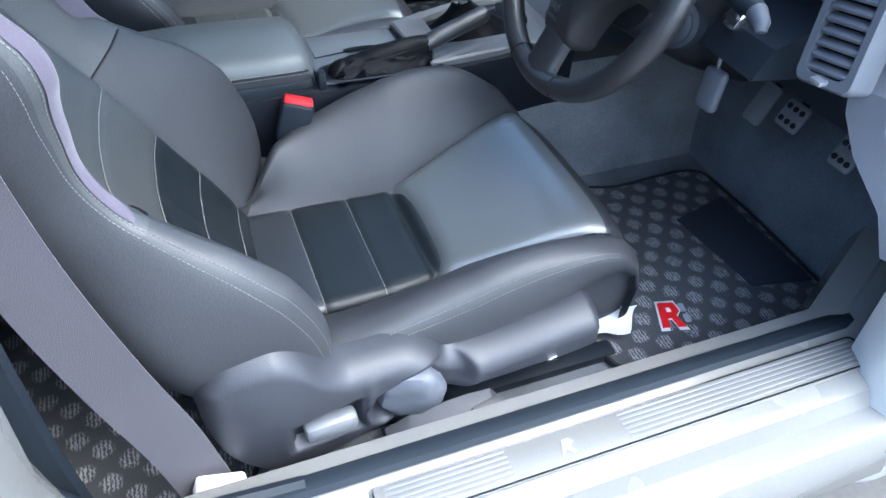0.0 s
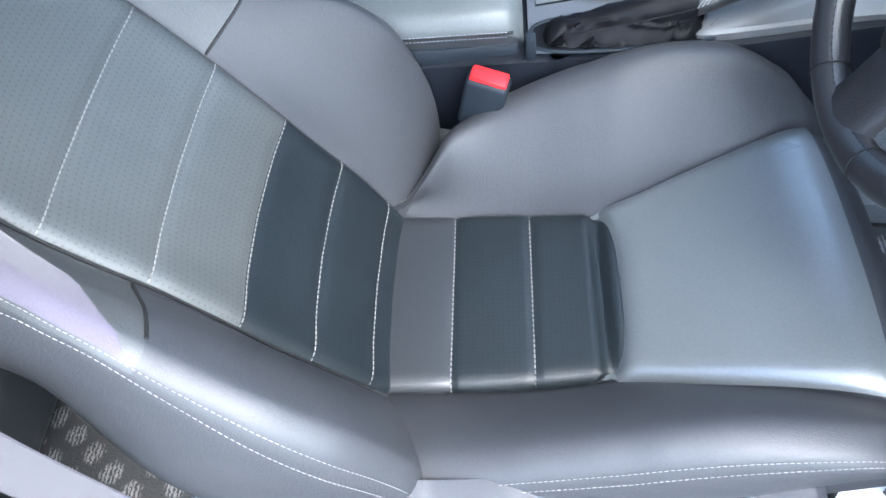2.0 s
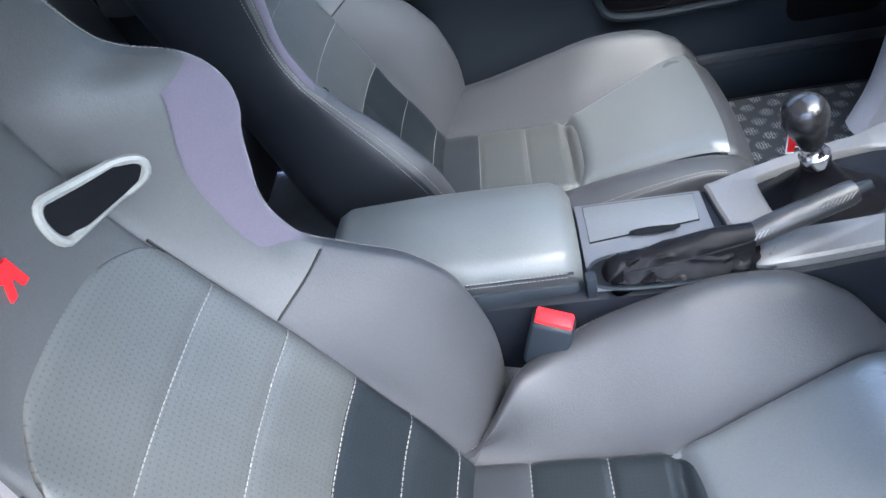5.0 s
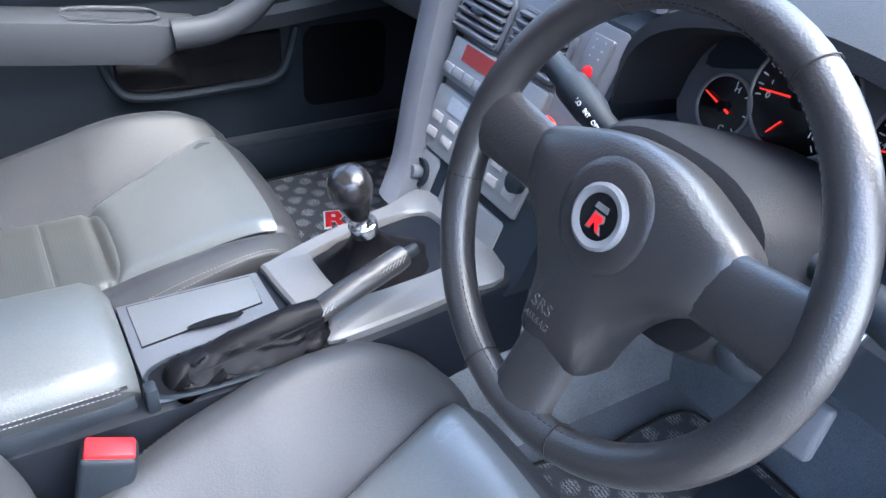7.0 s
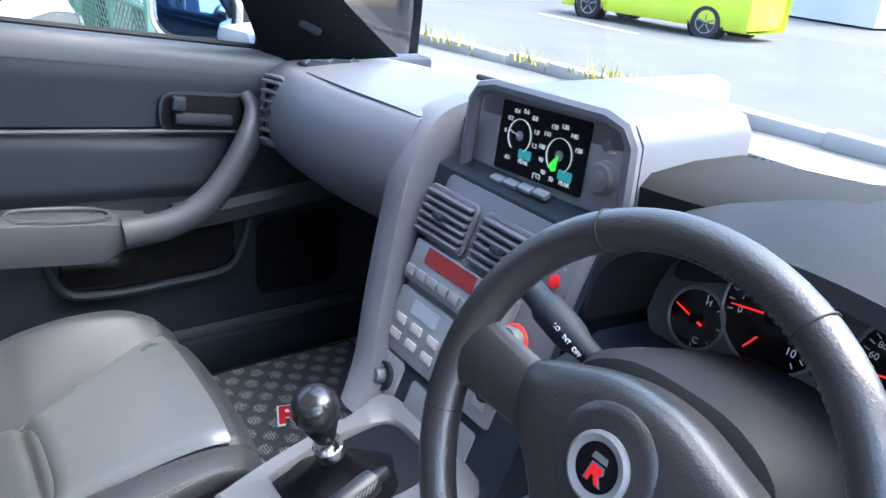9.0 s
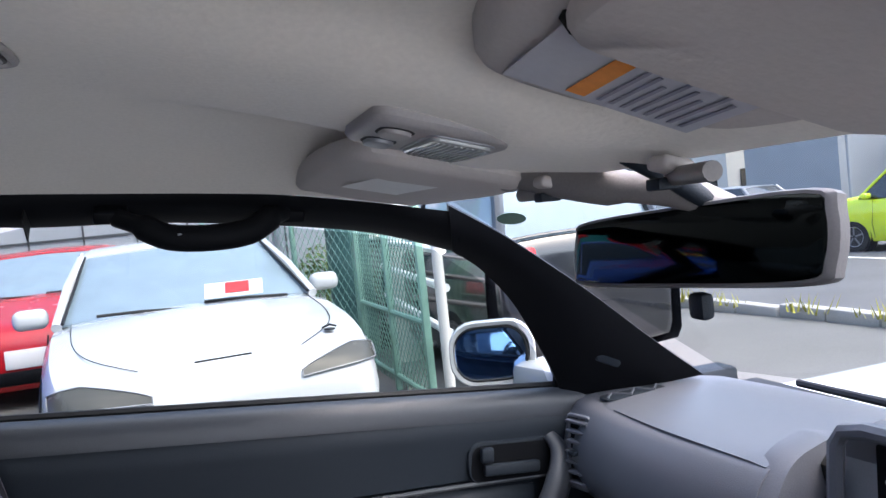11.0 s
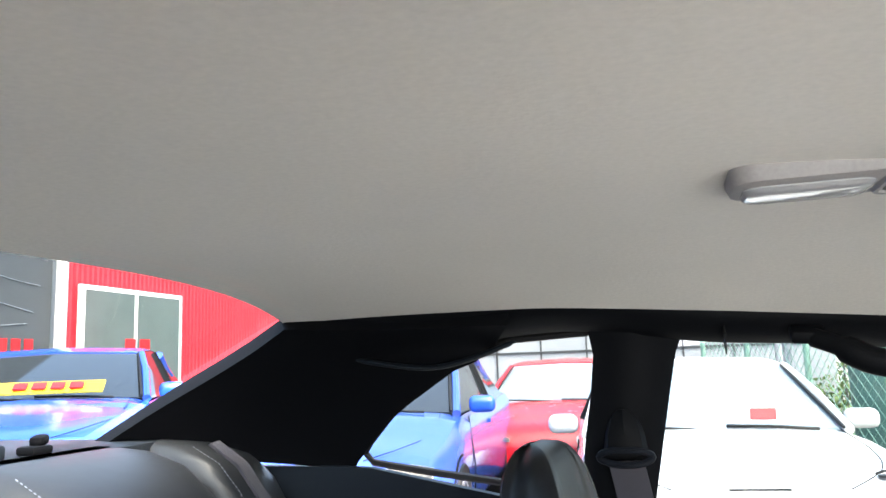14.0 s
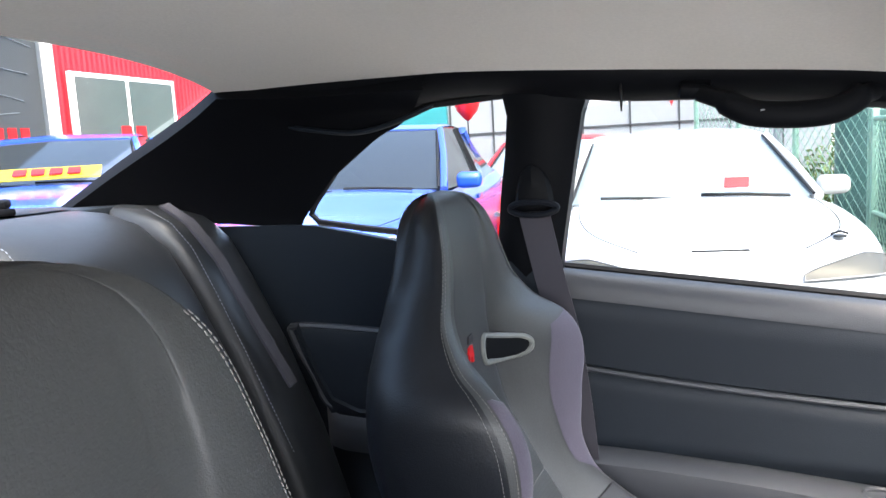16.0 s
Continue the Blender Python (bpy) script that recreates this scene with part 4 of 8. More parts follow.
    def front(u, v):
        s = 2 * u - 1
        lo = front_edge(s) - 0.004
        x = lo + (0.472 - lo) * v
        edge = min(1.0, 14 * (1 - abs(s)), 12 * v)
        return cush_point(x, 0.209 * abs(s), 1 if s >= 0 else -1, 0.0105 * math.sqrt(edge) - 0.0015)
    # Black leather coloured pale grey to carry the window's reflection on it.
    add("thigh_panel", sheet(front, 36, 40), M["smooth"], cushion, "smooth black leather front panel, sheen put into its grey colour")

    # suede patches on the shoulder wings
    for s in (1, -1):
        def patch(u, v, s=s):
            z = up(0.628) + (up(0.868) - up(0.628)) * v
            lo = 0.385 - 0.05 * math.sin(math.pi * v)
            hi = 0.555
            e = math.sqrt(min(1.0, 0.02 + 7 * v, 0.02 + 14 * (1 - v)))
            k = hi + (lo - hi) * (1 - u) * e
            return back_point(z, k, s, 0.0016)
        add("shoulder_patch", sheet(patch, 14, 40), M["suede"], backrest, "mauve suede shoulder patch")

    # threads
    for z in seams_now:
        bm = strip_of_stitches([back_point(z, 0.2 * abs(k) / 12, 1 if k >= 0 else -1, 0.0044) for k in range(-12, 13)], 0.004, 0.0018, 0.0008)
        add("stitching", bm, M["thread"], backrest, "pale stitched thread")
    for x in (0.092, 0.175):
        bm = strip_of_stitches([cush_point(x, 0.2 * abs(k) / 12, 1 if k >= 0 else -1, 0.0042) for k in range(-12, 13)], 0.004, 0.0018, 0.0008)
        add("stitching", bm, M["thread"], cushion, "pale stitched thread")
    for s in (1, -1):
        for off in (0.565, 0.605):
            add("edge_stitching", strip_of_stitches([back_point(0.40 + (top - 0.43) * i / 110, off, s, 0.001) for i in range(111)], 0.0032, 0.0016, 0.0004), M["thread"], backrest)
        for off in (0.575, 0.605):
            add("edge_stitching", strip_of_stitches([cush_point(-0.05 + 0.52 * i / 60, off, s, 0.001) for i in range(61)], 0.0032, 0.0016, 0.0004), M["thread"], cushion)
    # piping seams between centre and wings
    for s in (1, -1):
        add("seam", tube([back_point(0.40 + (up(0.74) - 0.40) * i / 40, 0.215, s, 0.002) for i in range(41)], 0.0014, 5), M["rubber"], backrest)
        add("seam", tube([back_point(yoke, 0.225 + 0.21 * i / 16, s, 0.0008) for i in range(17)], 0.0016, 5), M["rubber"], backrest)
        add("seam", tube([cush_point(0.0 + 0.46 * i / 40, 0.212, s, 0.002) for i in range(41)], 0.0014, 5), M["rubber"], cushion)

    # belt openings with pale rims
    for s in (1, -1):
        rim = []
        for x, y in rounded(0.088, 0.034, 0.0145):
            rim.append((0.098 * s + x, (0.805 if driver else 0.90) + y * (1 - 0.16 * s * x / 0.044) - 0.20 * s * x))
        def on(y, z, lift):
            c, _, n = back_frame(z)
            half = back_half(z)
            for k in range(len(half) - 1):
                if half[k][0] <= abs(y) <= half[k + 1][0]:
                    t = (abs(y) - half[k][0]) / max(1e-6, half[k + 1][0] - half[k][0])
                    return c + n * (half[k][1] + (half[k + 1][1] - half[k][1]) * t + lift) + Vector((0, y, 0))
            return c + n * lift + Vector((0, y, 0))
        add("belt_opening_rim", tube([on(y, z, 0.001) for y, z in rim], 0.0044, 8, ring=True), M["opening_rim"], backrest, "pale grey rim of a belt opening")
        bm = bmesh.new()
        bm.faces.new([bm.verts.new(on(y, z, 0.0012)) for y, z in rim])
        add("belt_opening", bm, M["black"], backrest)

    # embroidered mark between the openings
    zm = 0.816 if driver else 0.918
    shape = [(-0.012, -0.012), (-0.005, -0.012), (-0.003, -0.003), (0.001, -0.003), (0.006, -0.012), (0.013, -0.012), (0.007, -0.001), (0.012, 0.004), (0.009, 0.011), (-0.008, 0.011)]
    for pts, dz, m in ((shape, 0.0, "red"), ([(-0.011, -0.005), (0.010, -0.005), (0.009, 0.005), (-0.009, 0.005)], 0.020, "faint")):
        bm = bmesh.new()
        bm.faces.new([bm.verts.new(on(-y, zm + dz + z, 0.0022)) for y, z in pts])
        out = bmesh.ops.extrude_face_region(bm, geom=bm.faces[:])["geom"]
        bmesh.ops.translate(bm, verts=[g for g in out if isinstance(g, bmesh.types.BMVert)], vec=(-0.003, 0, 0))
        add("embroidery", bm, M[m], backrest)

    if driver:
        y0 = -0.252
        # outboard cover: bulge at the hinge, hollow with lever, hollow with knob, rail forward
        top_line = [(-0.082, 0.432), (-0.076, 0.465), (-0.062, 0.488), (-0.04, 0.502), (0.0, 0.507), (0.03, 0.490), (0.055, 0.460), (0.085, 0.442), (0.15, 0.441), (0.18, 0.430), (0.207, 0.410), (0.25, 0.405), (0.393, 0.428), (0.408, 0.418)]
        low_line = [(-0.082, 0.424), (-0.072, 0.385), (-0.05, 0.335), (-0.02, 0.300), (0.01, 0.287), (0.05, 0.296), (0.10, 0.316), (0.21, 0.345), (0.30, 0.352), (0.40, 0.364), (0.408, 0.39)]

        def hollow(d, wide):
            return 1.0 / (1.0 + math.exp(min(60.0, max(-60.0, d / wide))))

        def cover_at(u, v):
            x = -0.082 + 0.49 * u
            lo, hi = lerp_rows(low_line, x)[0], lerp_rows(top_line, x)[0]
            z = lo + (hi - lo) * v
            near = min((z - lo) / 0.018, (hi - z) / 0.030, (x + 0.082) / 0.03, (0.408 - x) / 0.01, 1.0)
            out = 0.050 * math.sqrt(max(0.0, 1 - (1 - near) ** 2))
            out += 0.014 * math.exp(-(((x + 0.005) / 0.06) ** 2 + ((z - 0.425) / 0.07) ** 2))
            lx, lz = x - 0.052, z - 0.366 - 0.1 * (x - 0.05)
            out -= 0.020 * hollow(max(abs(lx) - 0.040, abs(lz) - 0.024), 0.0016)
            e = math.hypot((x - 0.168) / 0.066, (z - 0.374 - 0.12 * (x - 0.168)) / 0.038) - 1
            out -= 0.017 * hollow(e, 0.05)
            out += 0.004 * math.exp(-(e / 0.16) ** 2) + 0.004 * math.exp(-(((x - 0.103) / 0.006) ** 2)) * hollow(abs(z - 0.38) - 0.03, 0.008)
            return (x, -0.214 - out, z)
        cover = add("side_cover", sheet(cover_at, 150, 60, 0.004), M["cover_plastic"], label="grey moulded plastic side cover")
        add("recline_lever", box((0.056, -0.260, 0.362), (0.062, 0.022, 0.026), 0.007, (0, -6, 0)), M["satin"], cover, "pale grey recline lever")
        knob = basis((0.155, -0.246, 0.376), (1, 0, 0.1), (0, 0, 1))
        rows = []
        for r, h in ((0.036, 0.0), (0.037, 0.014), (0.034, 0.021), (0.026, 0.025), (0.012, 0.026), (0.0005, 0.0262)):
            rows.append([knob @ Vector((1.08 * r * (1 + (0.03 if k % 6 < 3 else -0.02)) * math.cos(2 * math.pi * k / 48), r * (1 + (0.03 if k % 6 < 3 else -0.02)) * math.sin(2 * math.pi * k / 48), h + 0.006 * math.cos(2 * math.pi * k / 48) * (r > 0.01))) for k in range(48)])
        add("height_knob", loft(rows), M["plastic"], cover, "grey faceted turning knob")
        add("screw_cap", box((0.338, -0.2655, 0.372), (0.014, 0.004, 0.007), 0.0015, (0, -12, 0)), M["chrome"], cover)
        add("seat_tag", sheet(lambda u, v: (0.462 + 0.055 * u, -0.178 - 0.014 * u + 0.004 * math.sin(5 * v), 0.335 - 0.055 * v + 0.004 * math.sin(6 * u)), 6, 6, 0.0008), M["paper"], cushion, "white paper tag under the cushion")
    return seat


bucket_seat((0, -0.358, 0), "grey leather driver bucket seat with pale stitching and suede patches", "front seats", True)
bucket_seat((-0.042, 0.352, -0.015), "grey leather passenger bucket seat with pale stitching beside the door", "front seats", False)


def buckle(at, lean, label):
    b = thing("belt_buckle", at, label, "belt buckle", "belt buckles")
    m = Matrix.Translation(at) @ Euler((radians(lean[0]), radians(lean[1]), radians(lean[2]))).to_matrix().to_4x4()
    bm = box((0, 0, 0.002), (0.048, 0.030, 0.064), 0.006, seg=3)
    bmesh.ops.transform(bm, matrix=m, verts=bm.verts)
    part("housing", bm, M["dark"], b, "black plastic buckle housing")
    bm = box((0.0, 0.0, 0.034), (0.042, 0.023, 0.008), 0.003)
    bmesh.ops.transform(bm, matrix=m, verts=bm.verts)
    part("release_button", bm, M["red"], b, "red release button")
    bm = box((-0.002, 0, -0.06), (0.03, 0.014, 0.08), 0.005)
    bmesh.ops.transform(bm, matrix=m, verts=bm.verts)
    part("stalk", bm, M["dark"], b)
    return b


buckle((0.130, -0.158, 0.474), (-4, 14, -14), "black belt buckle with red button beside the driver seat")
buckle((0.02, 0.17, 0.40), (14, 24, 8), "black belt buckle with red button between passenger seat and console")

# driver belt webbing, hanging from the pillar to the sill
belt = thing("seat_belt", (-0.1, -0.63, 0.3), "dark mauve-grey seat belt webbing hanging beside the driver seat", "seat belt")
path = smooth_line([(-0.215, -0.60, 0.98), (-0.195, -0.612, 0.80), (-0.172, -0.622, 0.66), (-0.140, -0.626, 0.53), (-0.108, -0.628, 0.42), (-0.088, -0.630, 0.325)], 6)
web = loft([[(p.x - 0.026, p.y - 0.006, p.z - 0.012), (p.x + 0.026, p.y + 0.004, p.z + 0.012), (p.x + 0.026, p.y + 0.0055, p.z + 0.012), (p.x - 0.026, p.y - 0.0045, p.z - 0.012)] for p in path])
part("webbing", web, M["webbing"], belt, "dark mauve-grey woven webbing")
part("anchor", box((-0.076, -0.640, 0.342), (0.055, 0.014, 0.026), 0.005, (0, 18, 0)), M["paper"], belt, "white belt anchor cover")
belt = thing("seat_belt", (-0.22, 0.59, 1.0), "black seat belt on its guide at the passenger pillar", "seat belt")
part("guide", loft([[(-0.222 + dx * w, 0.592 - d, 1.13 - h) for dx, d in ((-1, 0), (-0.8, 0.012), (0, 0.02), (0.8, 0.012), (1, 0), (0, -0.012))] for h, w in ((0.0, 0.008), (0.01, 0.02), (0.035, 0.027), (0.055, 0.03))]), M["black"], belt, "black belt guide")
part("guide_ring", tube([(-0.222 + 0.036 * math.cos(t * 0.26), 0.578 + 0.004 * math.cos(t * 0.5), 1.066 + 0.010 * math.sin(t * 0.26)) for t in range(24)], 0.0048, 8, ring=True), M["console_side"], belt)
web = smooth_line([(-0.222, 0.582, 1.06), (-0.205, 0.60, 0.96), (-0.185, 0.612, 0.86), (-0.17, 0.615, 0.74), (-0.16, 0.615, 0.6), (-0.16, 0.615, 0.42)], 5)
part("webbing", loft([[(p.x - 0.024, p.y, p.z), (p.x + 0.024, p.y - 0.003, p.z + 0.002), (p.x + 0.024, p.y - 0.0015, p.z + 0.002), (p.x - 0.024, p.y + 0.0015, p.z)] for p in web]), M["webbing"], belt)

# ---- dashboard ----
dash = thing("dashboard", (0.8, 0.0, 0.7), "grey moulded car dashboard with slatted vents and centre stack", "dashboard")


def dash_ring(y):
    """Cross-section of the dash at a sideways place: over the top, down the face, back under."""
    k = max(0.0, min(1.0, (y - 0.10) / 0.2)) if y > 0 else 0.0
    bul = 0.045 * max(0.0, math.sin(math.pi * max(0, min(1, (y - 0.12) / 0.6)))) ** 0.7 if y > 0.12 else 0.0
    t = 0.862 - 0.02 * (abs(y) / 0.66) ** 2
    f = 0.70 - bul
    return [(x, y, z) for x, z in smooth_xz([(0.99, t - 0.012), (0.90, t + 0.003), (0.80, t + 0.006), (f + 0.03, t), (f, t - 0.018), (f - 0.018, t - 0.06), (f - 0.02, t - 0.11), (f + 0.01, t - 0.16), (f + 0.07, t - 0.20), (f + 0.16, t - 0.225), (0.98, t - 0.23)])]


def dash_top_z(x, y):
    ring = sorted(dash_ring(y)[:17])
    for p, q in zip(ring, ring[1:]):
        if p[0] <= x <= q[0]:
            return p[2] + (q[2] - p[2]) * (x - p[0]) / max(1e-6, q[0] - p[0])
    return ring[-1][2]


def smooth_xz(pts):
    return [(p.x, p.y) for p in smooth_line([(a, b, 0) for a, b in pts], 4)]


part("dash_body", loft([dash_ring(0.665 - 0.465 * k / 24) for k in range(25)]), M["dash"], dash, "grey padded passenger side of the dash")
part("dash_top", loft([[(x, y, z + 0.02 * math.exp(-((y + 0.36) / 0.18) ** 2)) for x, z in ((1.0, 0.853), (0.92, 0.872), (0.83, 0.874), (0.76, 0.868), (0.745, 0.855), (0.75, 0.80), (1.0, 0.80))] for y in [0.205 - 0.88 * k / 20 for k in range(21)]]), M["dash_top"], dash, "dark grey grained dash top")
part("driver_dash", loft([[(x, y, z) for x, z in ((0.98, 0.84), (0.80, 0.80), (0.72, 0.70), (0.70, 0.655), (0.725, 0.605), (0.82, 0.575), (0.98, 0.585))] for y in (-0.17, -0.4, -0.6, -0.67)]), M["dark"], dash, "dark lower dash on the driver side")
part("dash_end", box((0.84, -0.66, 0.72), (0.26, 0.03, 0.26), 0.02), M["dash"], dash)
part("airbag_lid", sheet(lambda u, v: (0.688 + 0.19 * u - 0.012 * math.sin(math.pi * v), 0.535 - 0.33 * v, dash_top_z(0.688 + 0.19 * u, 0.535 - 0.33 * v) + 0.0015), 12, 14, 0.003), M["dash"], dash, "grey airbag lid")
part("defrost_slot", box((0.95, -0.24, 0.8695), (0.012, 0.72, 0.004), 0.0015), M["rubber"], dash)
comb = bmesh.new()
for k in range(70):
    box((0.937, 0.11 - 0.0105 * k, 0.8725), (0.010, 0.004, 0.002), 0.0, bm=comb)
part("defrost_comb", comb, M["dark"], dash)
# demister grille and side vent on the passenger side
part("demister", plate(rounded(0.12, 0.035, 0.012), basis((0.765, 0.60, 0.848), (1, 0.05, 0), (0, 1, 0)), 0.004, 0.001), M["dark"], dash)
zig = bmesh.new()
for k in range(5):
    box((0.72 + 0.022 * k, 0.60, 0.853), (0.003, 0.034, 0.004), 0.0, (0, 0, 40 if k % 2 else -40), bm=zig)
part("demister_fin", zig, M["dash"], dash)


def vent(name, m, w, h, slats, tilt=25):
    """An air vent: dark box, frame, slats, thumb tab."""
    v = part(name, plate(rounded(w, h, 0.008), m, 0.002, 0), M["black"], dash, "black slatted air vent")
    part("frame", tube([m @ Vector((x, y, 0.003)) for x, y in rounded(w, h, 0.008)], 0.004, 6, ring=True), M["dash"], v)
    for k in range(slats):
        y = -h / 2 + h * (k + 0.5) / slats
        bm = box((0, 0, 0), (w * 0.94, 0.0045, 0.014), 0.001, (tilt, 0, 0))
        bmesh.ops.transform(bm, matrix=m @ Matrix.Translation((0, y, 0.006)), verts=bm.verts)
        part("slat", bm, M["dash"], v)
    bm = box((0, 0, 0), (0.014, 0.008, 0.014), 0.002)
    bmesh.ops.transform(bm, matrix=m @ Matrix.Translation((0, 0, 0.016)), verts=bm.verts)
    part("tab", bm, M["dark"], v)
    return v


vent("side_vent", basis((0.658, 0.598, 0.772), (0.25, -1, 0.02), (0.12, 0.0, 1)), 0.052, 0.115, 7, 10)

# centre stack: a leaning panel
lean = Vector((0.105, 0, 0.285)).normalized()
stack = basis((0.655, 0.0, 0.655), (0, -1, 0), lean)
part("stack_body", loft([[(x, 0.185, z), (x, -0.125, z), (0.95, -0.125, z), (0.95, 0.185, z)] for x, z in ((0.580, 0.50), (0.60, 0.52), (0.706, 0.80), (0.74, 0.815))]), M["dark"], dash, "dark centre stack housing")
part("stack_panel", plate(rounded(0.265, 0.275, 0.01, cx=-0.015, cy=0.012), stack @ Matrix.Translation((0, 0, -0.004)), 0.008, 0.003), M["dash"], dash, "grey centre panel")
for s, y in ((1, 0.115), (-1, -0.0)):
    vent("centre_vent", stack @ Matrix.Translation((-y, 0.095, 0.006)), 0.098, 0.062, 6)
part("hazard_switch", plate(rounded(0.036, 0.062, 0.004), stack @ Matrix.Translation((0.085, 0.105, 0.003)), 0.006, 0.002), M["dash"], dash)
part("hazard_lamp", plate(circle(0.008, 12), stack @ Matrix.Translation((0.085, 0.095, 0.0092)), 0.0015, 0.0005), M["red"], dash, "red hazard button")
for r in range(3):
    for c in range(2):
        part("dot", lathe([(0.0016, 0), (0.0001, 0.001)], stack @ Matrix.Translation((0.078 + 0.014 * c, 0.112 + 0.009 * r, 0.009)), 8), M["satin"], dash)
# climate / audio units
radio = part("radio", plate(rounded(0.20, 0.055, 0.004, cx=-0.05, cy=0.028), stack @ Matrix.Translation((0, 0, 0.003)), 0.010, 0.002), M["satin"], dash, "grey car radio with red display")
part("display", plate(rounded(0.10, 0.022, 0.002, cx=-0.07, cy=0.042), stack @ Matrix.Translation((0, 0, 0.013)), 0.001, 0), M["screen_red"], radio, "dark red radio display")
for k in range(8):
    part("button", plate(rounded(0.02, 0.013, 0.002, cx=-0.138 + 0.0235 * k, cy=0.014), stack @ Matrix.Translation((0, 0, 0.012)), 0.004, 0.001), M["satin"], radio)
part("volume_knob", lathe([(0.019, 0), (0.0185, 0.014), (0.016, 0.017), (0.0001, 0.018)], stack @ Matrix.Translation((0.068, 0.012, 0.010)), 28), M["silver"], radio, "silver volume knob")
part("knob_ring", tube([stack @ Vector((0.068 + 0.0205 * math.cos(t * 0.3), 0.012 + 0.0205 * math.sin(t * 0.3), 0.013)) for t in range(21)], 0.0018, 6, ring=True), M["needle"], radio, "red glowing ring")
unit = part("climate_unit", plate(rounded(0.225, 0.085, 0.004, cx=-0.035, cy=-0.052), stack @ Matrix.Translation((0, 0, 0.003)), 0.007, 0.002), M["satin"], dash, "silver-grey climate control panel")
part("display", plate(rounded(0.055, 0.02, 0.002, cx=-0.085, cy=-0.026), stack @ Matrix.Translation((0, 0, 0.010)), 0.001, 0), M["ink"], unit, "grey-green display")
for r in range(3):
    for c in range(6):
        if r == 0 and c < 3:
            continue
        part("button", plate(rounded(0.022, 0.012, 0.002, cx=-0.125 + 0.036 * c, cy=-0.028 - 0.022 * r), stack @ Matrix.Translation((0, 0, 0.009)), 0.0035, 0.001), M["lamp_body"], unit)
part("dial", lathe([(0.014, 0), (0.0135, 0.012), (0.0001, 0.014)], stack @ Matrix.Translation((0.062, -0.052, 0.008)), 24), M["dark"], unit)
part("ash_drawer", plate(rounded(0.13, 0.062, 0.006, cx=0.0, cy=-0.138), stack @ Matrix.Translation((0, 0, 0.0)), 0.008, 0.003), M["satin"], dash, "satin grey drawer")
lighter = part("lighter_surround", plate(rounded(0.055, 0.075, 0.012, cx=-0.115, cy=-0.135), stack @ Matrix.Translation((0, 0, 0.0)), 0.010, 0.003), M["satin"], dash)
part("lighter_ring", lathe([(0.020, 0), (0.020, 0.006), (0.015, 0.006), (0.015, 0.002), (0.0001, 0.002)], stack @ Matrix.Translation((-0.115, -0.13, 0.010)), 24), M["dark"], lighter)
part("lighter_knob", lathe([(0.010, 0), (0.010, 0.012), (0.0085, 0.015), (0.0001, 0.015)], stack @ Matrix.Translation((-0.115, -0.13, 0.012)), 20), M["dash"], lighter, "grey lighter knob")
# blade that runs from the dash top down to the console
blade = []
for p in smooth_line([(0.775, 0.205, 0.872), (0.715, 0.202, 0.852), (0.672, 0.195, 0.79), (0.648, 0.185, 0.71), (0.620, 0.165, 0.62), (0.590, 0.135, 0.54), (0.555, 0.105, 0.502)], 6):
    blade.append([p + Vector(d) for d in ((-0.012, 0.022, 0.010), (-0.016, 0.0, 0.012), (-0.010, -0.018, 0.008), (0.05, -0.02, -0.01), (0.06, 0.022, -0.01))])
part("stack_blade", loft(blade), M["dash"], dash, "grey blade trim beside the centre stack")

# display pod
pod = part("display_pod", loft([[(x, y, z) for y, z in ((0.150, 0.803), (0.142, 0.895), (0.13, 0.911), (0.10, 0.919), (-0.08, 0.925), (-0.105, 0.918), (-0.118, 0.90), (-0.122, 0.815))] for x in (0.742, 0.80, 0.86, 0.93)]), M["dash"], dash, "grey pod of the centre display")
scr = basis((0.738, 0.026, 0.862), (0, -1, 0.05), (0.10, 0, 1))
part("pod_hood", tube([(0.728, y, z) for y, z in ((0.150, 0.806), (0.142, 0.893), (0.130, 0.909), (0.10, 0.917), (-0.08, 0.923), (-0.105, 0.916), (-0.116, 0.90), (-0.12, 0.82))], 0.009, 8), M["dash"], pod)
part("bezel", plate(rounded(0.25, 0.105, 0.008, cx=-0.0, cy=0.0), scr @ Matrix.Translation((0.0, 0, -0.008)), 0.006, 0.001), M["satin"], pod)
screen = part("screen", plate(rounded(0.150, 0.084, 0.003), scr @ Matrix.Translation((0.0, 0, -0.001)), 0.002, 0), M["screen_black"], pod, "black display with two round gauges")
for gx, gy, r in ((-0.036, 0.004, 0.020), (0.034, -0.004, 0.020)):
    arc = [scr @ Vector((gx + r * math.cos(radians(a)), gy + r * math.sin(radians(a)), 0.0022)) for a in range(235, -60, -10)]
    part("gauge_arc", tube(arc, 0.0011, 5, flat=0.3), M["screen_white"], screen)
    part("gauge_hub", plate(circle(0.006, 16, gx, gy), scr @ Matrix.Translation((0, 0, 0.0015)), 0.0008, 0), M["satin"], screen)
    part("gauge_panel", plate(rounded(0.022, 0.011, 0.001, cx=gx + 0.014, cy=gy - 0.020), scr @ Matrix.Translation((0, 0, 0.0015)), 0.0006, 0), M["screen_teal"], screen)
part("gauge_needle", tube([scr @ Vector((-0.036, 0.004, 0.0028)), scr @ Vector((-0.054, 0.008, 0.0028))], 0.0006, 5), M["screen_white"], screen)
part("gauge_needle", plate([(0.034, -0.002), (0.020, -0.018), (0.026, -0.024), (0.033, -0.022)], scr @ Matrix.Translation((0, 0, 0.0024)), 0.0004, 0), M["screen_green"], screen, "bright green gauge wedge")
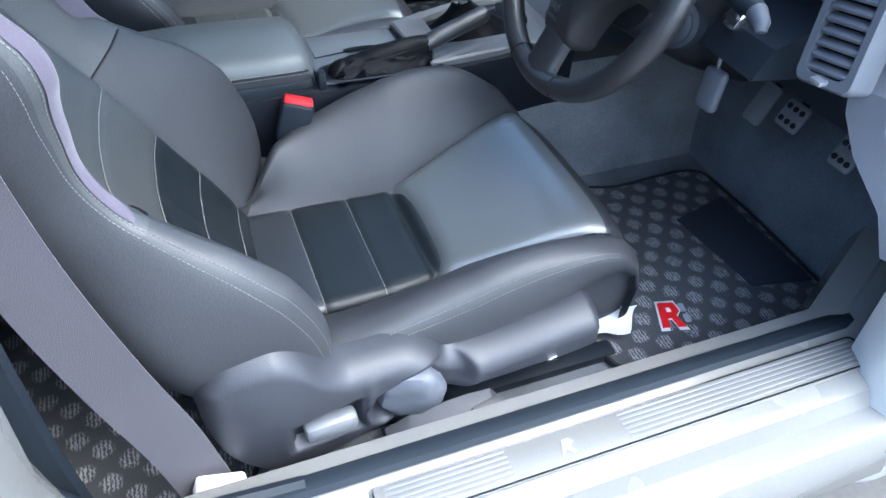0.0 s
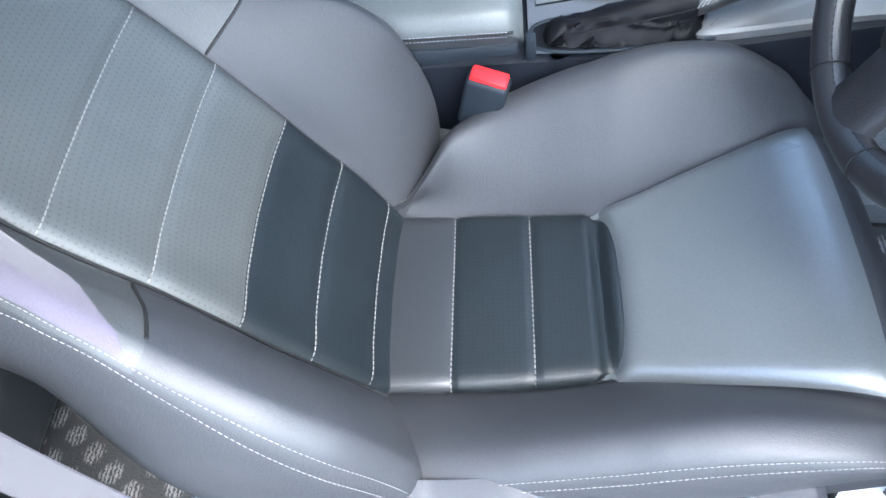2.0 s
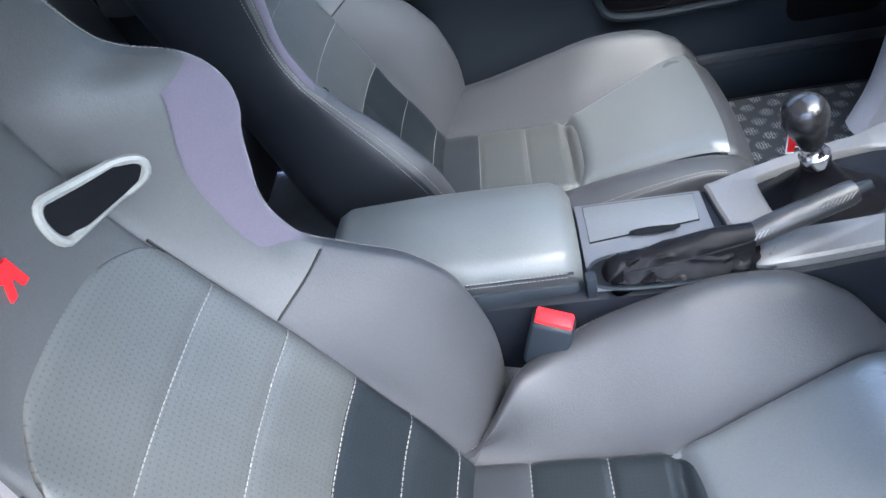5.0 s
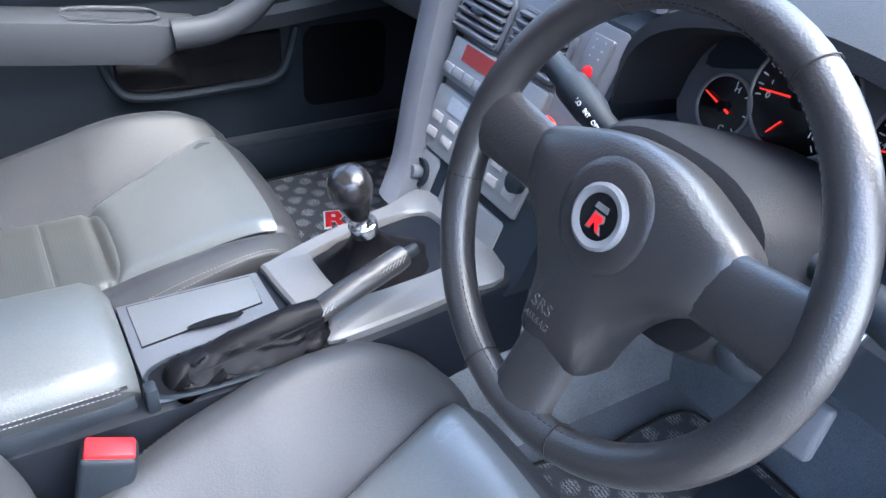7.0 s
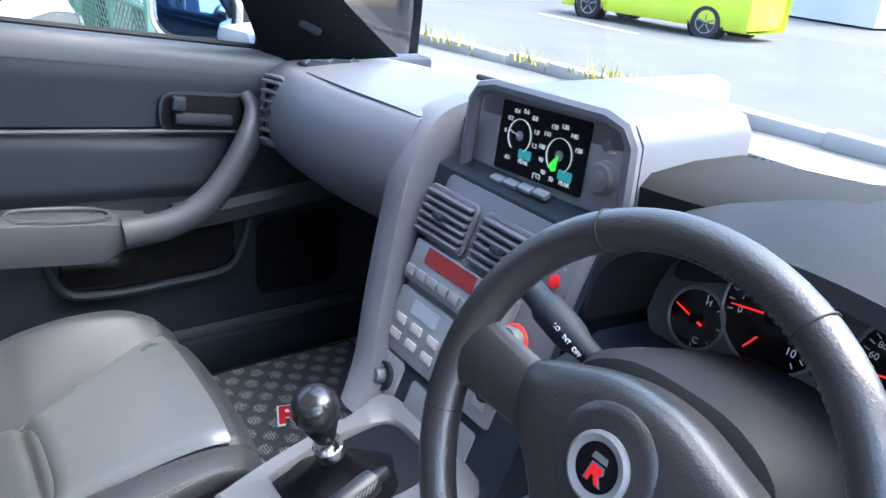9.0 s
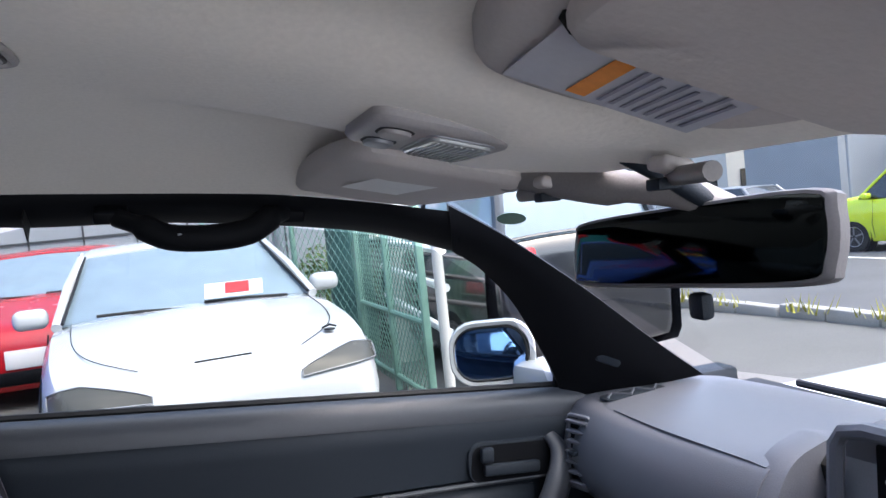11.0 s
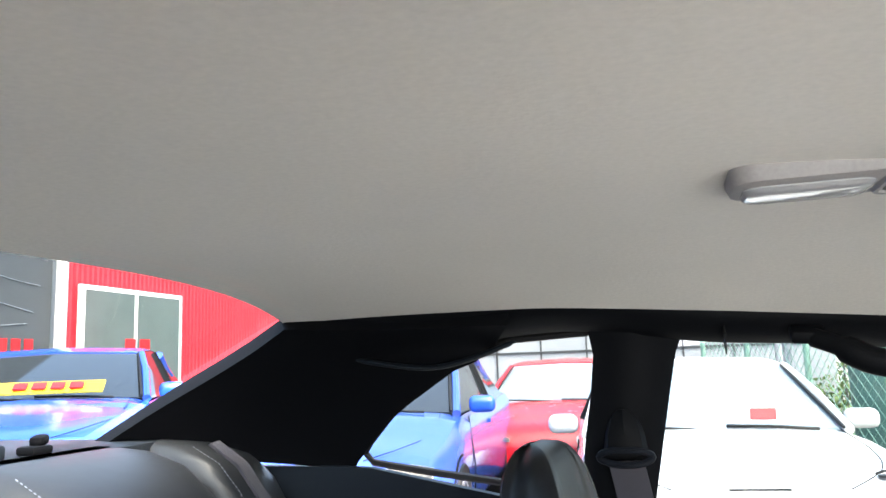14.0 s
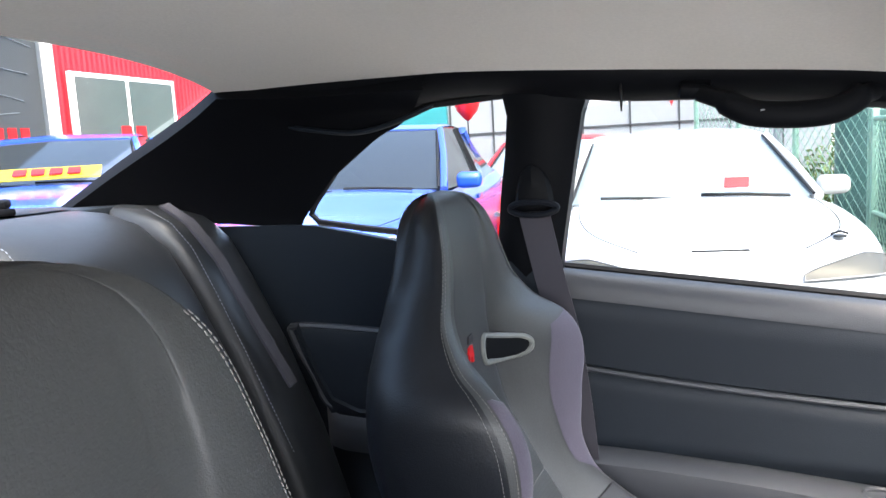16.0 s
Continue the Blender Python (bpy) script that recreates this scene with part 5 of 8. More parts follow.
for words, x, y in (("0.2", -0.056, 0.022), ("0.4", -0.046, 0.032), ("0.6", -0.030, 0.034), ("0.8", -0.014, 0.029), ("0", -0.062, 0.006), ("1.0", -0.008, 0.014), ("1.2", -0.008, -0.002), ("-0.5", -0.052, -0.025), ("120", 0.020, 0.026), ("130", 0.036, 0.029), ("140", 0.052, 0.022), ("150", 0.062, 0.008), ("110", 0.010, 0.016), ("100", 0.005, 0.0), ("90", 0.007, -0.015), ("80", 0.014, -0.028), ("70", 0.028, -0.033), ("[°C]", 0.004, -0.035), ("PEAK", -0.022, -0.025), ("PEAK", 0.050, -0.033)):
    text("numeral", words, scr @ Matrix.Translation((x, y, 0.0024)), 0.0075, M["screen_white"], screen)
for k in range(4):
    part("pod_button", box((0.722, 0.075 - 0.026 * k, 0.808 + 0.002 * k), (0.012, 0.022, 0.007), 0.002, (0, -20, 0)), M["satin"], pod)
part("pod_knob", lathe([(0.019, 0), (0.019, 0.004), (0.015, 0.006), (0.015, 0.012), (0.008, 0.012), (0.008, 0.014), (0.0001, 0.015)], scr @ Matrix.Translation((0.103, -0.012, -0.002)), 28), M["silver"], pod, "silver control knob")
part("pod_push", lathe([(0.006, 0), (0.006, 0.003), (0.0001, 0.004)], scr @ Matrix.Translation((0.098, 0.022, -0.002)), 16), M["dash"], pod)
text("lettering", "MODE", scr @ Matrix.Translation((0.105, 0.036, -0.0012)), 0.006, M["white_mark"], pod)
text("lettering", "PUSH", scr @ Matrix.Translation((0.105, 0.016, -0.0012)), 0.005, M["white_mark"], pod)

# ---- instrument cluster ----
cluster = thing("instrument_cluster", (0.73, -0.36, 0.72), "instrument cluster with red needles in a silver-grey face", "gauges")
face = basis((0.735, -0.36, 0.79), (0, -1, 0), (0.22, 0, 1))
part("face", plate([(p.x, p.y) for p in smooth_line([(-0.175, -0.06, 0), (-0.172, 0.02, 0), (-0.14, 0.058, 0), (-0.06, 0.075, 0), (0.06, 0.075, 0), (0.14, 0.058, 0), (0.172, 0.02, 0), (0.175, -0.06, 0), (0.05, -0.072, 0), (-0.05, -0.072, 0)], 4, ring=True)], face, 0.003, 0.001), M["dash"], cluster, "silver-grey gauge face")
part("face_window", plate([(p.x, p.y) for p in smooth_line([(-0.168, 0.0, 0), (-0.14, 0.054, 0), (-0.06, 0.071, 0), (-0.01, 0.05, 0), (-0.10, 0.02, 0)], 4, ring=True)], face @ Matrix.Translation((0, 0, 0.003)), 0.0008, 0), M["dark"], cluster)


def dial(cx, cy, r, needle, marks, ticks, start=225, stop=-45):
    d = part("dial", lathe([(r, 0), (r, 0.001), (0.0001, 0.001)], face @ Matrix.Translation((cx, cy, 0.0032)), 40), M["screen_black"], cluster, "black round gauge")
    part("bezel_ring", tube([face @ Vector((cx + r * math.cos(a * 0.2094), cy + r * math.sin(a * 0.2094), 0.005)) for a in range(30)], 0.0018, 6, ring=True), M["satin"], d)
    bm = bmesh.new()
    for k in range(ticks + 1):
        a = radians(start + (stop - start) * k / ticks)
        c = face @ Vector((cx + 0.9 * r * math.cos(a), cy + 0.9 * r * math.sin(a), 0.0048))
        e = face @ Vector((cx + 0.80 * r * math.cos(a), cy + 0.80 * r * math.sin(a), 0.0048))
        tube([c, e], 0.0006, 4, bm=bm)
    part("tick", bm, M["white_mark"], d)
    a = radians(needle)
    part("needle", tube([face @ Vector((cx - 0.35 * r * math.cos(a), cy - 0.35 * r * math.sin(a), 0.008)), face @ Vector((cx + 0.8 * r * math.cos(a), cy + 0.8 * r * math.sin(a), 0.008))], [0.0014, 0.0007], 6), M["needle"], d, "red needle")
    part("hub", lathe([(0.2 * r, 0), (0.18 * r, 0.005), (0.0001, 0.006)], face @ Matrix.Translation((cx, cy, 0.004)), 20), M["black"], d)
    for words, deg, rad, size in marks:
        b = radians(deg)
        text("numeral", words, face @ Matrix.Translation((cx + rad * r * math.cos(b), cy + rad * r * math.sin(b), 0.0046)), size, M["white_mark"], d)
    return d


dial(-0.129, -0.028, 0.030, 163, (("H", 70, 0.7, 0.009), ("C", -70, 0.7, 0.009)), 4, 80, -80)
tach = dial(-0.058, 0.008, 0.052, 188, (("0", 195, 0.66, 0.009), ("1", 175, 0.66, 0.006), ("2", 155, 0.66, 0.006), ("3", 135, 0.64, 0.011), ("4", 105, 0.64, 0.009), ("5", 80, 0.64, 0.009), ("6", 55, 0.64, 0.009), ("7", 30, 0.64, 0.009), ("8", 5, 0.64, 0.009), ("9", -20, 0.64, 0.009), ("10", -45, 0.64, 0.010)), 20, 195, -50)
part("boost_needle", tube([face @ Vector((-0.075, -0.030, 0.007)), face @ Vector((-0.066, -0.016, 0.007))], 0.0009, 6), M["needle"], tach)
speedo = dial(0.062, 0.008, 0.052, 194, tuple((str(20 * k), 222 - 17 * k, 0.70, 0.008) for k in range(2, 16)) + (("km/h", 40, 0.3, 0.008),), 30, 222, -48)
odo = part("odometer", plate(rounded(0.034, 0.011, 0.002, cx=0.062, cy=-0.026), face @ Matrix.Translation((0, 0, 0.0045)), 0.001, 0), M["satin"], speedo)
text("numeral", "57050", face @ Matrix.Translation((0.062, -0.026, 0.0058)), 0.010, M["dark"], odo)
dial(0.135, -0.028, 0.030, 190, (("F", 70, 0.7, 0.009), ("E", -70, 0.7, 0.009)), 4, 80, -80)
for x, y in ((-0.092, 0.052), (-0.098, 0.042)):
    part("warning_lamp", plate(circle(0.0035, 8, x, y), face @ Matrix.Translation((0, 0, 0.004)), 0.0008, 0), M["needle"], cluster, "lit red warning lamp")
# hood over the cluster
hood = []
for k in range(25):
    a = math.pi * k / 24
    y = -0.36 + 0.20 * math.cos(a) * (1.0 if a < 1.6 else 1.02)
    z = 0.755 + 0.125 * math.sin(a) ** 0.62
    zi = 0.755 + 0.108 * math.sin(a) ** 0.62
    yi = -0.36 + 0.183 * math.cos(a)
    hood.append([(0.95, y, z + 0.012), (0.72, y, z + 0.018), (0.645, y, z + 0.004), (0.640, (y + yi) / 2, (z + zi) / 2 - 0.002), (0.655, yi, zi), (0.735, yi, zi - 0.006), (0.95, yi, zi - 0.006)])
part("cluster_hood", loft(hood), M["dark_plastic"], cluster, "grey padded hood over the gauges")
part("cluster_shelf", loft([[(0.74, y, 0.728), (0.66, y, 0.735), (0.60, y, 0.715), (0.58, y, 0.68), (0.74, y, 0.66)] for y in (-0.17, -0.28, -0.42, -0.55)]), M["dark"], cluster)

# slatted vent and trim at the driver's end of the dash
vent = thing("side_vent", (0.61, -0.62, 0.77), "grey slatted air vent at the driver end of the dash", "air vent")
vf = basis((0.605, -0.622, 0.775), (0.10, -0.70, 0.10), (0.25, -0.25, 0.93))
frame_rows = [[vf @ Vector((x, y, h)) for x, y in rounded(w, d, 0.010)] for w, d, h in ((0.070, 0.125, -0.03), (0.070, 0.125, 0.0), (0.064, 0.119, 0.006), (0.048, 0.100, 0.006), (0.046, 0.098, -0.012))]
part("frame", loft(frame_rows, True, False), M["plastic"], vent, "grey vent frame")
part("backing", plate(rounded(0.048, 0.100, 0.008), vf @ Matrix.Translation((0, 0, -0.012)), 0.001, 0), M["black"], vent)
for k in range(8):
    bm = box((0, 0, 0), (0.046, 0.0045, 0.012), 0.001, (35, 0, 0))
    bmesh.ops.transform(bm, matrix=vf @ Matrix.Translation((0, -0.043 + 0.0123 * k, 0.0)), verts=bm.verts)
    part("slat", bm, M["plastic"], vent)
part("thumb_wheel", box(vf @ Vector((0.0, -0.054, 0.006)), (0.02, 0.016, 0.006), 0.002), M["satin"], vent)
part("end_trim", loft([[(0.655, y, z), (0.62, y - 0.03, z), (0.635, y - 0.07, z), (0.80, y - 0.09, z), (0.80, y, z)] for y, z in ((-0.73, 0.58), (-0.705, 0.62), (-0.65, 0.655), (-0.62, 0.69), (-0.61, 0.72))]), M["plastic"], dash, "grey moulded dash end trim")

# ---- steering column and wheel ----
tilt = radians(20)
hub = Vector((0.478, -0.346, 0.762))
wf = basis(hub, (0, -1, 0), (math.sin(tilt), 0, math.cos(tilt)))
wheel = thing("steering_wheel", hub, "black leather three-spoke steering wheel", "steering wheel")
R, r = 0.1665, 0.0155
ring_pts = [wf @ Vector((R * math.cos(2 * math.pi * k / 72), R * math.sin(2 * math.pi * k / 72), 0)) for k in range(72)]
rim = part("rim", tube(ring_pts, [r * (1.0 + 0.06 * math.cos(4 * math.pi * k / 72 + 0.4)) for k in range(72)], 16, ring=True), M["wheel_leather"], wheel, "black grained leather rim")
bm = bmesh.new()
strip_of_stitches([wf @ Vector(((R - r * 0.80) * math.cos(2 * math.pi * k / 90), (R - r * 0.80) * math.sin(2 * math.pi * k / 90), 0.008)) for k in range(91)], 0.004, 0.002, 0.0006, bm)
part("rim_stitching", bm, M["dark"], rim, "dark thread along the rim")
for a in (62, 118, 195, 252, 288, 345):
    c = wf @ Vector((R * math.cos(radians(a)), R * math.sin(radians(a)), 0))
    d = (wf.to_3x3() @ Vector((math.cos(radians(a)), math.sin(radians(a)), 0)))
    o = wf.to_3x3() @ Vector((0, 0, 1))
    part("rim_seam", tube([c + (r + 0.0001) * (math.cos(t * 0.3927) * d + math.sin(t * 0.3927) * o) for t in range(16)], 0.0007, 5, ring=True), M["rubber"], rim)
# airbag pad: a domed shield
shield = [(-0.101, 0.030), (-0.062, 0.050), (-0.022, 0.062), (0.022, 0.062), (0.062, 0.050), (0.101, 0.030), (0.094, -0.010), (0.066, -0.034), (0.046, -0.060), (0.037, -0.088), (0.031, -0.112), (0.0, -0.118), (-0.031, -0.112), (-0.037, -0.088), (-0.046, -0.060), (-0.066, -0.034), (-0.094, -0.010)]
outline = [(p.x, p.y) for p in smooth_line([(x, y, 0) for x, y in shield], 5, ring=True)]
rows = []
for s, h in ((0.97, -0.04), (1.0, -0.022), (1.0, -0.010), (0.985, -0.004), (0.95, 0.001), (0.88, 0.0055), (0.75, 0.0085), (0.5, 0.0105), (0.25, 0.0112), (0.02, 0.0114)):
    rows.append([wf @ Vector((x * s, y * s - 0.010 * (1 - s), h)) for x, y in outline])
pad = part("airbag_pad", loft(rows), M["wheel_leather"], wheel, "black wrinkled airbag cover")
badge = wf @ Matrix.Translation((0.0, 0.006, 0.0095))
part("badge_step", lathe([(0.044, -0.006), (0.0435, -0.001), (0.040, 0.002), (0.036, 0.003), (0.0001, 0.0035)], badge, 40), M["wheel_leather"], pad)
part("badge_ring", lathe([(0.0245, 0.002), (0.0245, 0.006), (0.022, 0.0075), (0.0172, 0.006), (0.0168, 0.004)], badge, 40), M["satin"], pad, "silver badge ring")
part("badge_disc", lathe([(0.0170, 0.003), (0.0170, 0.0055), (0.0001, 0.0062)], badge, 32), M["piano"], pad, "black badge centre")
R_SHAPE = [(-0.012, -0.012), (-0.005, -0.012), (-0.0035, -0.003), (0.0005, -0.003), (0.0055, -0.012), (0.0135, -0.012), (0.007, -0.0015), (0.012, 0.0035), (0.0095, 0.011), (-0.008, 0.011)]
part("badge_mark", plate([(x * 0.60, y * 0.60) for x, y in R_SHAPE], badge @ Matrix.Translation((0.0005, -0.0035, 0.0056)), 0.0008, 0), M["silver"], pad, "silver edge of the badge mark")
part("badge_mark", plate([(x * 0.49, y * 0.49) for x, y in R_SHAPE], badge @ Matrix.Translation((0.0005, -0.0035, 0.0060)), 0.0010, 0), M["red"], pad, "red badge mark")
part("badge_mark", plate([(-0.006, 0.0), (0.007, 0.0), (0.006, 0.0045), (-0.005, 0.0045)], badge @ Matrix.Translation((0, 0.0050, 0.0058)), 0.0008, 0), M["silver"], pad)
text("lettering", "SRS", wf @ Matrix.Translation((-0.012, -0.078, 0.0112)) @ Matrix.Rotation(radians(-3), 4, "X"), 0.014, M["faint"], pad, 1.05)
text("lettering", "AIRBAG", wf @ Matrix.Translation((-0.012, -0.091, 0.0098)) @ Matrix.Rotation(radians(-6), 4, "X"), 0.0075, M["faint"], pad, 1.1)
for s in (1, -1):
    part("horn_mark", plate([(-0.005, -0.004), (0.004, -0.006), (0.004, 0.006), (-0.005, 0.004)], wf @ Matrix.Translation((s * 0.078, 0.016, 0.0062)) @ Matrix.Rotation(radians(s * 10), 4, "Y"), 0.0006, 0), M["ink"], pad)


def spoke(a, half_in, half_out, label):
    """A leather spoke from pad to rim at the angle a."""
    d, n = Vector((math.cos(radians(a)), math.sin(radians(a)), 0)), Vector((-math.sin(radians(a)), math.cos(radians(a)), 0))
    rows = []
    for t in (0, 0.25, 0.5, 0.75, 0.9, 1.0):
        rad = 0.078 + (R - 0.078) * t
        w = half_in + (half_out - half_in) * t ** 1.4 + 0.006 * max(0, t - 0.75) * 4
        h = -0.010 * (1 - t)
        row = []
        for y, z in ((-1, -0.3), (-0.96, 0.25), (-0.82, 0.65), (-0.5, 0.95), (0, 1.08), (0.5, 0.95), (0.82, 0.65), (0.96, 0.25), (1, -0.3), (0.6, -1), (-0.6, -1)):
            row.append(wf @ (d * rad + n * (y * w) + Vector((0, 0, z * 0.0125 + h))))
        rows.append(row)
    part("spoke", loft(rows), M["wheel_leather"], wheel, label)


spoke(175, 0.027, 0.031, "")
spoke(5, 0.027, 0.031, "")
spoke(270, 0.029, 0.030, "")
# column cowl, key, stalks
cowl = thing("steering_column", (0.62, -0.346, 0.68), "grey steering column cover with stalks and ignition", "steering column")
cf = wf
rows = []
for h, w, t, b in ((-0.038, 0.070, 0.050, -0.055), (-0.045, 0.090, 0.064, -0.065), (-0.065, 0.100, 0.071, -0.070), (-0.10, 0.104, 0.074, -0.075), (-0.16, 0.108, 0.076, -0.085), (-0.26, 0.11, 0.076, -0.09)):
    rows.append([cf @ Vector((x * w, y, h)) for x, y in ((-1, 0.2 * t), (-0.9, 0.7 * t), (-0.5, t), (0, 1.06 * t), (0.5, t), (0.9, 0.7 * t), (1, 0.2 * t), (0.95, 0.6 * b), (0.6, b), (-0.6, b), (-0.95, 0.6 * b))])
part("cover", loft([smooth_line(r_, 3, ring=True) for r_ in rows]), M["dark_plastic"], cowl, "grey moulded column cover")
part("stalk_slot", box(cf @ Vector((0.086, 0.008, -0.10)), (0.05, 0.02, 0.045), 0.004, (0, 20, 0)), M["piano"], cowl)


def stalk(side, pts, label):
    st = part("stalk", tube([cf @ Vector(p) for p in pts], [0.008, 0.009, 0.011, 0.0145, 0.0155, 0.0155, 0.0155, 0.012, 0.0115, 0.010], 14), M["dark"], cowl, label)
    return st


st = stalk(-1, [(-0.06, 0.03, -0.09), (-0.09, 0.036, -0.085), (-0.115, 0.043, -0.08), (-0.125, 0.046, -0.078), (-0.133, 0.048, -0.077), (-0.148, 0.053, -0.075), (-0.160, 0.057, -0.073), (-0.165, 0.059, -0.072), (-0.190, 0.067, -0.070), (-0.208, 0.073, -0.068)], "black wiper stalk")
for k, w in enumerate(("OFF", "INT", "LO", "PULL")):
    text("lettering", w, cf @ Matrix.Translation((-0.105 - 0.014 * k, 0.041 + 0.0045 * k, -0.0615)) @ Matrix.Rotation(radians(-20), 4, "Z"), 0.006, M["white_mark"], st)
st = stalk(1, [(0.08, 0.036, -0.095), (0.10, 0.035, -0.092), (0.125, 0.034, -0.09), (0.135, 0.034, -0.09), (0.145, 0.033, -0.09), (0.16, 0.032, -0.09), (0.172, 0.03, -0.09), (0.178, 0.029, -0.09), (0.184, 0.028, -0.09), (0.190, 0.026, -0.09)], "black light stalk")
part("end_cap", tube([cf @ Vector(p) for p in ((0.176, 0.030, -0.09), (0.190, 0.026, -0.09), (0.202, 0.019, -0.09), (0.207, 0.012, -0.09))], [0.0105, 0.0115, 0.010, 0.006], 14), M["plastic"], st, "grey turning end of the stalk")
ign = cf @ Matrix.Translation((0.100, -0.030, -0.075)) @ Matrix.Rotation(radians(35), 4, "Y")
part("ignition_lock", lathe([(0.034, -0.03), (0.030, 0), (0.024, 0.004), (0.024, 0.012), (0.020, 0.015), (0.013, 0.015), (0.0125, 0.010), (0.0001, 0.010)], ign, 28), M["dark"], cowl, "ignition lock")
keys = thing("car_key", ign @ Vector((0, 0, 0.03)), "car key with ring and grey fob hanging from the ignition", "key")
ro = Vector((0.597, -0.478, 0.693))
part("key_head", box(ro + Vector((0.006, 0.0, 0.024)), (0.02, 0.022, 0.026), 0.005, (0, 30, 0)), M["chrome"], keys, "bright metal key head")
part("key_ring", tube([ro + Vector((0.004 * math.sin(t * 0.3), 0.014 * math.cos(t * 0.3), 0.014 * math.sin(t * 0.3))) for t in range(21)], 0.0014, 6, ring=True), M["chrome"], keys)
part("strap", box(ro + Vector((0, 0, -0.026)), (0.004, 0.006, 0.024), 0.001), M["chrome"], keys)
part("fob", box(ro + Vector((0, 0, -0.066)), (0.014, 0.034, 0.056), 0.007, (0, 6, 8), 3), M["plastic"], keys, "grey plastic key fob")

# ---- pedals ----
for y, x, z, w, h, n in ((-0.348, 0.84, 0.486, 0.036, 0.068, "clutch_pedal"), (-0.412, 0.84, 0.501, 0.044, 0.044, "brake_pedal"), (-0.520, 0.845, 0.502, 0.040, 0.048, "accelerator_pedal")):
    p = thing(n, (x, y, z), "drilled bare metal car pedal on its arm", "pedal", "pedals")
    pf = basis((x, y, z), (0, -1, 0), (0.45, 0, 0.89))
    pad = part("pad", plate(rounded(w, h, 0.006), pf, 0.006, 0.002), M["satin"], p, "bare metal pad")
    for k in range(6 if n != "clutch_pedal" else 0):
        a, b = (k % 3 - 1) * w * 0.3, (k // 3 - 0.5) * h * 0.48
        part("stud", lathe([(0.0045, 0), (0.0045, 0.002), (0.0001, 0.0025)], pf @ Matrix.Translation((a, b, 0.0058)), 12), M["rubber"], pad)
    part("arm", tube([(x + 0.008, y, z), (x + 0.04, y, z + 0.08), (x + 0.05, y, z + 0.2)], 0.007, 8), M["black"], p)

# ---- centre console ----
con = thing("centre_console", (0.2, -0.03, 0.27), "dark centre console with silver shift surround and padded armrest", "console")


def con_ring(x):
    l = lerp_rows([(-0.14, 0.045), (0.18, 0.036), (0.34, 0.034), (0.42, 0.055), (0.52, 0.082), (0.60, 0.095)], x)[0]
    rr = lerp_rows([(-0.14, -0.105), (0.18, -0.128), (0.36, -0.132), (0.52, -0.122), (0.60, -0.12)], x)[0]
    t = lerp_rows([(-0.14, 0.490), (0.18, 0.503), (0.36, 0.508), (0.52, 0.512), (0.60, 0.518)], x)[0]
    return [(x, l + 0.012, 0.26), (x, l + 0.006, t - 0.03), (x, l, t - 0.006), (x, l - 0.008, t), (x, rr + 0.010, t), (x, rr + 0.001, t - 0.006), (x, rr - 0.002, t - 0.02), (x, rr + 0.004, 0.26)]


part("console_body", loft([con_ring(-0.14 + 0.76 * k / 24) for k in range(25)]), M["console_side"], con, "dark blue-black console side and top")
rest = []
for x, s, h in ((-0.118, 0.85, -0.018), (-0.112, 0.95, -0.008), (-0.095, 1, 0), (0.0, 1, 0.004), (0.10, 1, 0.002), (0.155, 1, 0), (0.170, 0.96, -0.008), (0.177, 0.86, -0.02)):
    cy, w, z = -0.032 - 0.010 * (x + 0.1), 0.079 * s, 0.548 + h
    rest.append([(x, cy + w, z - 0.048), (x, cy + w + 0.001, z - 0.02), (x, cy + w - 0.004, z - 0.004), (x, cy + w - 0.016, z + 0.004), (x, cy, z + 0.008), (x, cy - w + 0.016, z + 0.004), (x, cy - w + 0.004, z - 0.004), (x, cy - w - 0.001, z - 0.02), (x, cy - w, z - 0.048)])
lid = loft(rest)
# Lid's bright top and shaded lower edge are put into two leather colours.
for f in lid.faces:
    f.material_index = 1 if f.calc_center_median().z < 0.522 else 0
arm = part("armrest_lid", lid, [M["lit_lid_leather"], M["bench_leather"]], con, "padded black leather armrest lid, sheen on top and shade below put into its colour")
part("piping", tube([(x, -0.032 - 0.010 * (x + 0.1) - 0.0795 * k, 0.5285) for x, k in ((-0.10, 0.97), (-0.06, 1.0), (0.05, 1.0), (0.15, 1.0), (0.166, 0.985))], 0.0018, 6), M["rubber"], arm)
bm = bmesh.new()
for dz in (0.0, -0.006):
    strip_of_stitches([(x, -0.032 - 0.010 * (x + 0.1) - 0.0805, 0.531 + dz) for x in [-0.09 + 0.25 * k / 20 for k in range(21)]], 0.003, 0.0014, 0.0004, bm)
part("stitching", bm, M["ink"], arm)
part("armrest_base", box((0.03, -0.035, 0.50), (0.285, 0.165, 0.03), 0.006), M["dark"], con)
part("latch", box((0.184, -0.118, 0.512), (0.012, 0.016, 0.03), 0.003), M["dark"], con)
# flat lid in front of the armrest, grey top plate
part("top_plate", plate([(0.182, 0.030), (0.182, -0.122), (0.215, -0.126), (0.36, -0.126), (0.36, -0.085), (0.335, -0.06), (0.335, 0.028)][::-1], basis((0, 0, 0.5055), (1, 0, 0), (0, 1, 0)), 0.004, 0.001), M["plastic"], con, "grey console top plate")
part("lid_gap", tube([(0.192, 0.024, 0.5100), (0.192, -0.045, 0.5100), (0.322, -0.028, 0.5100), (0.326, 0.022, 0.5100)], 0.0012, 5, ring=True), M["black"], con)
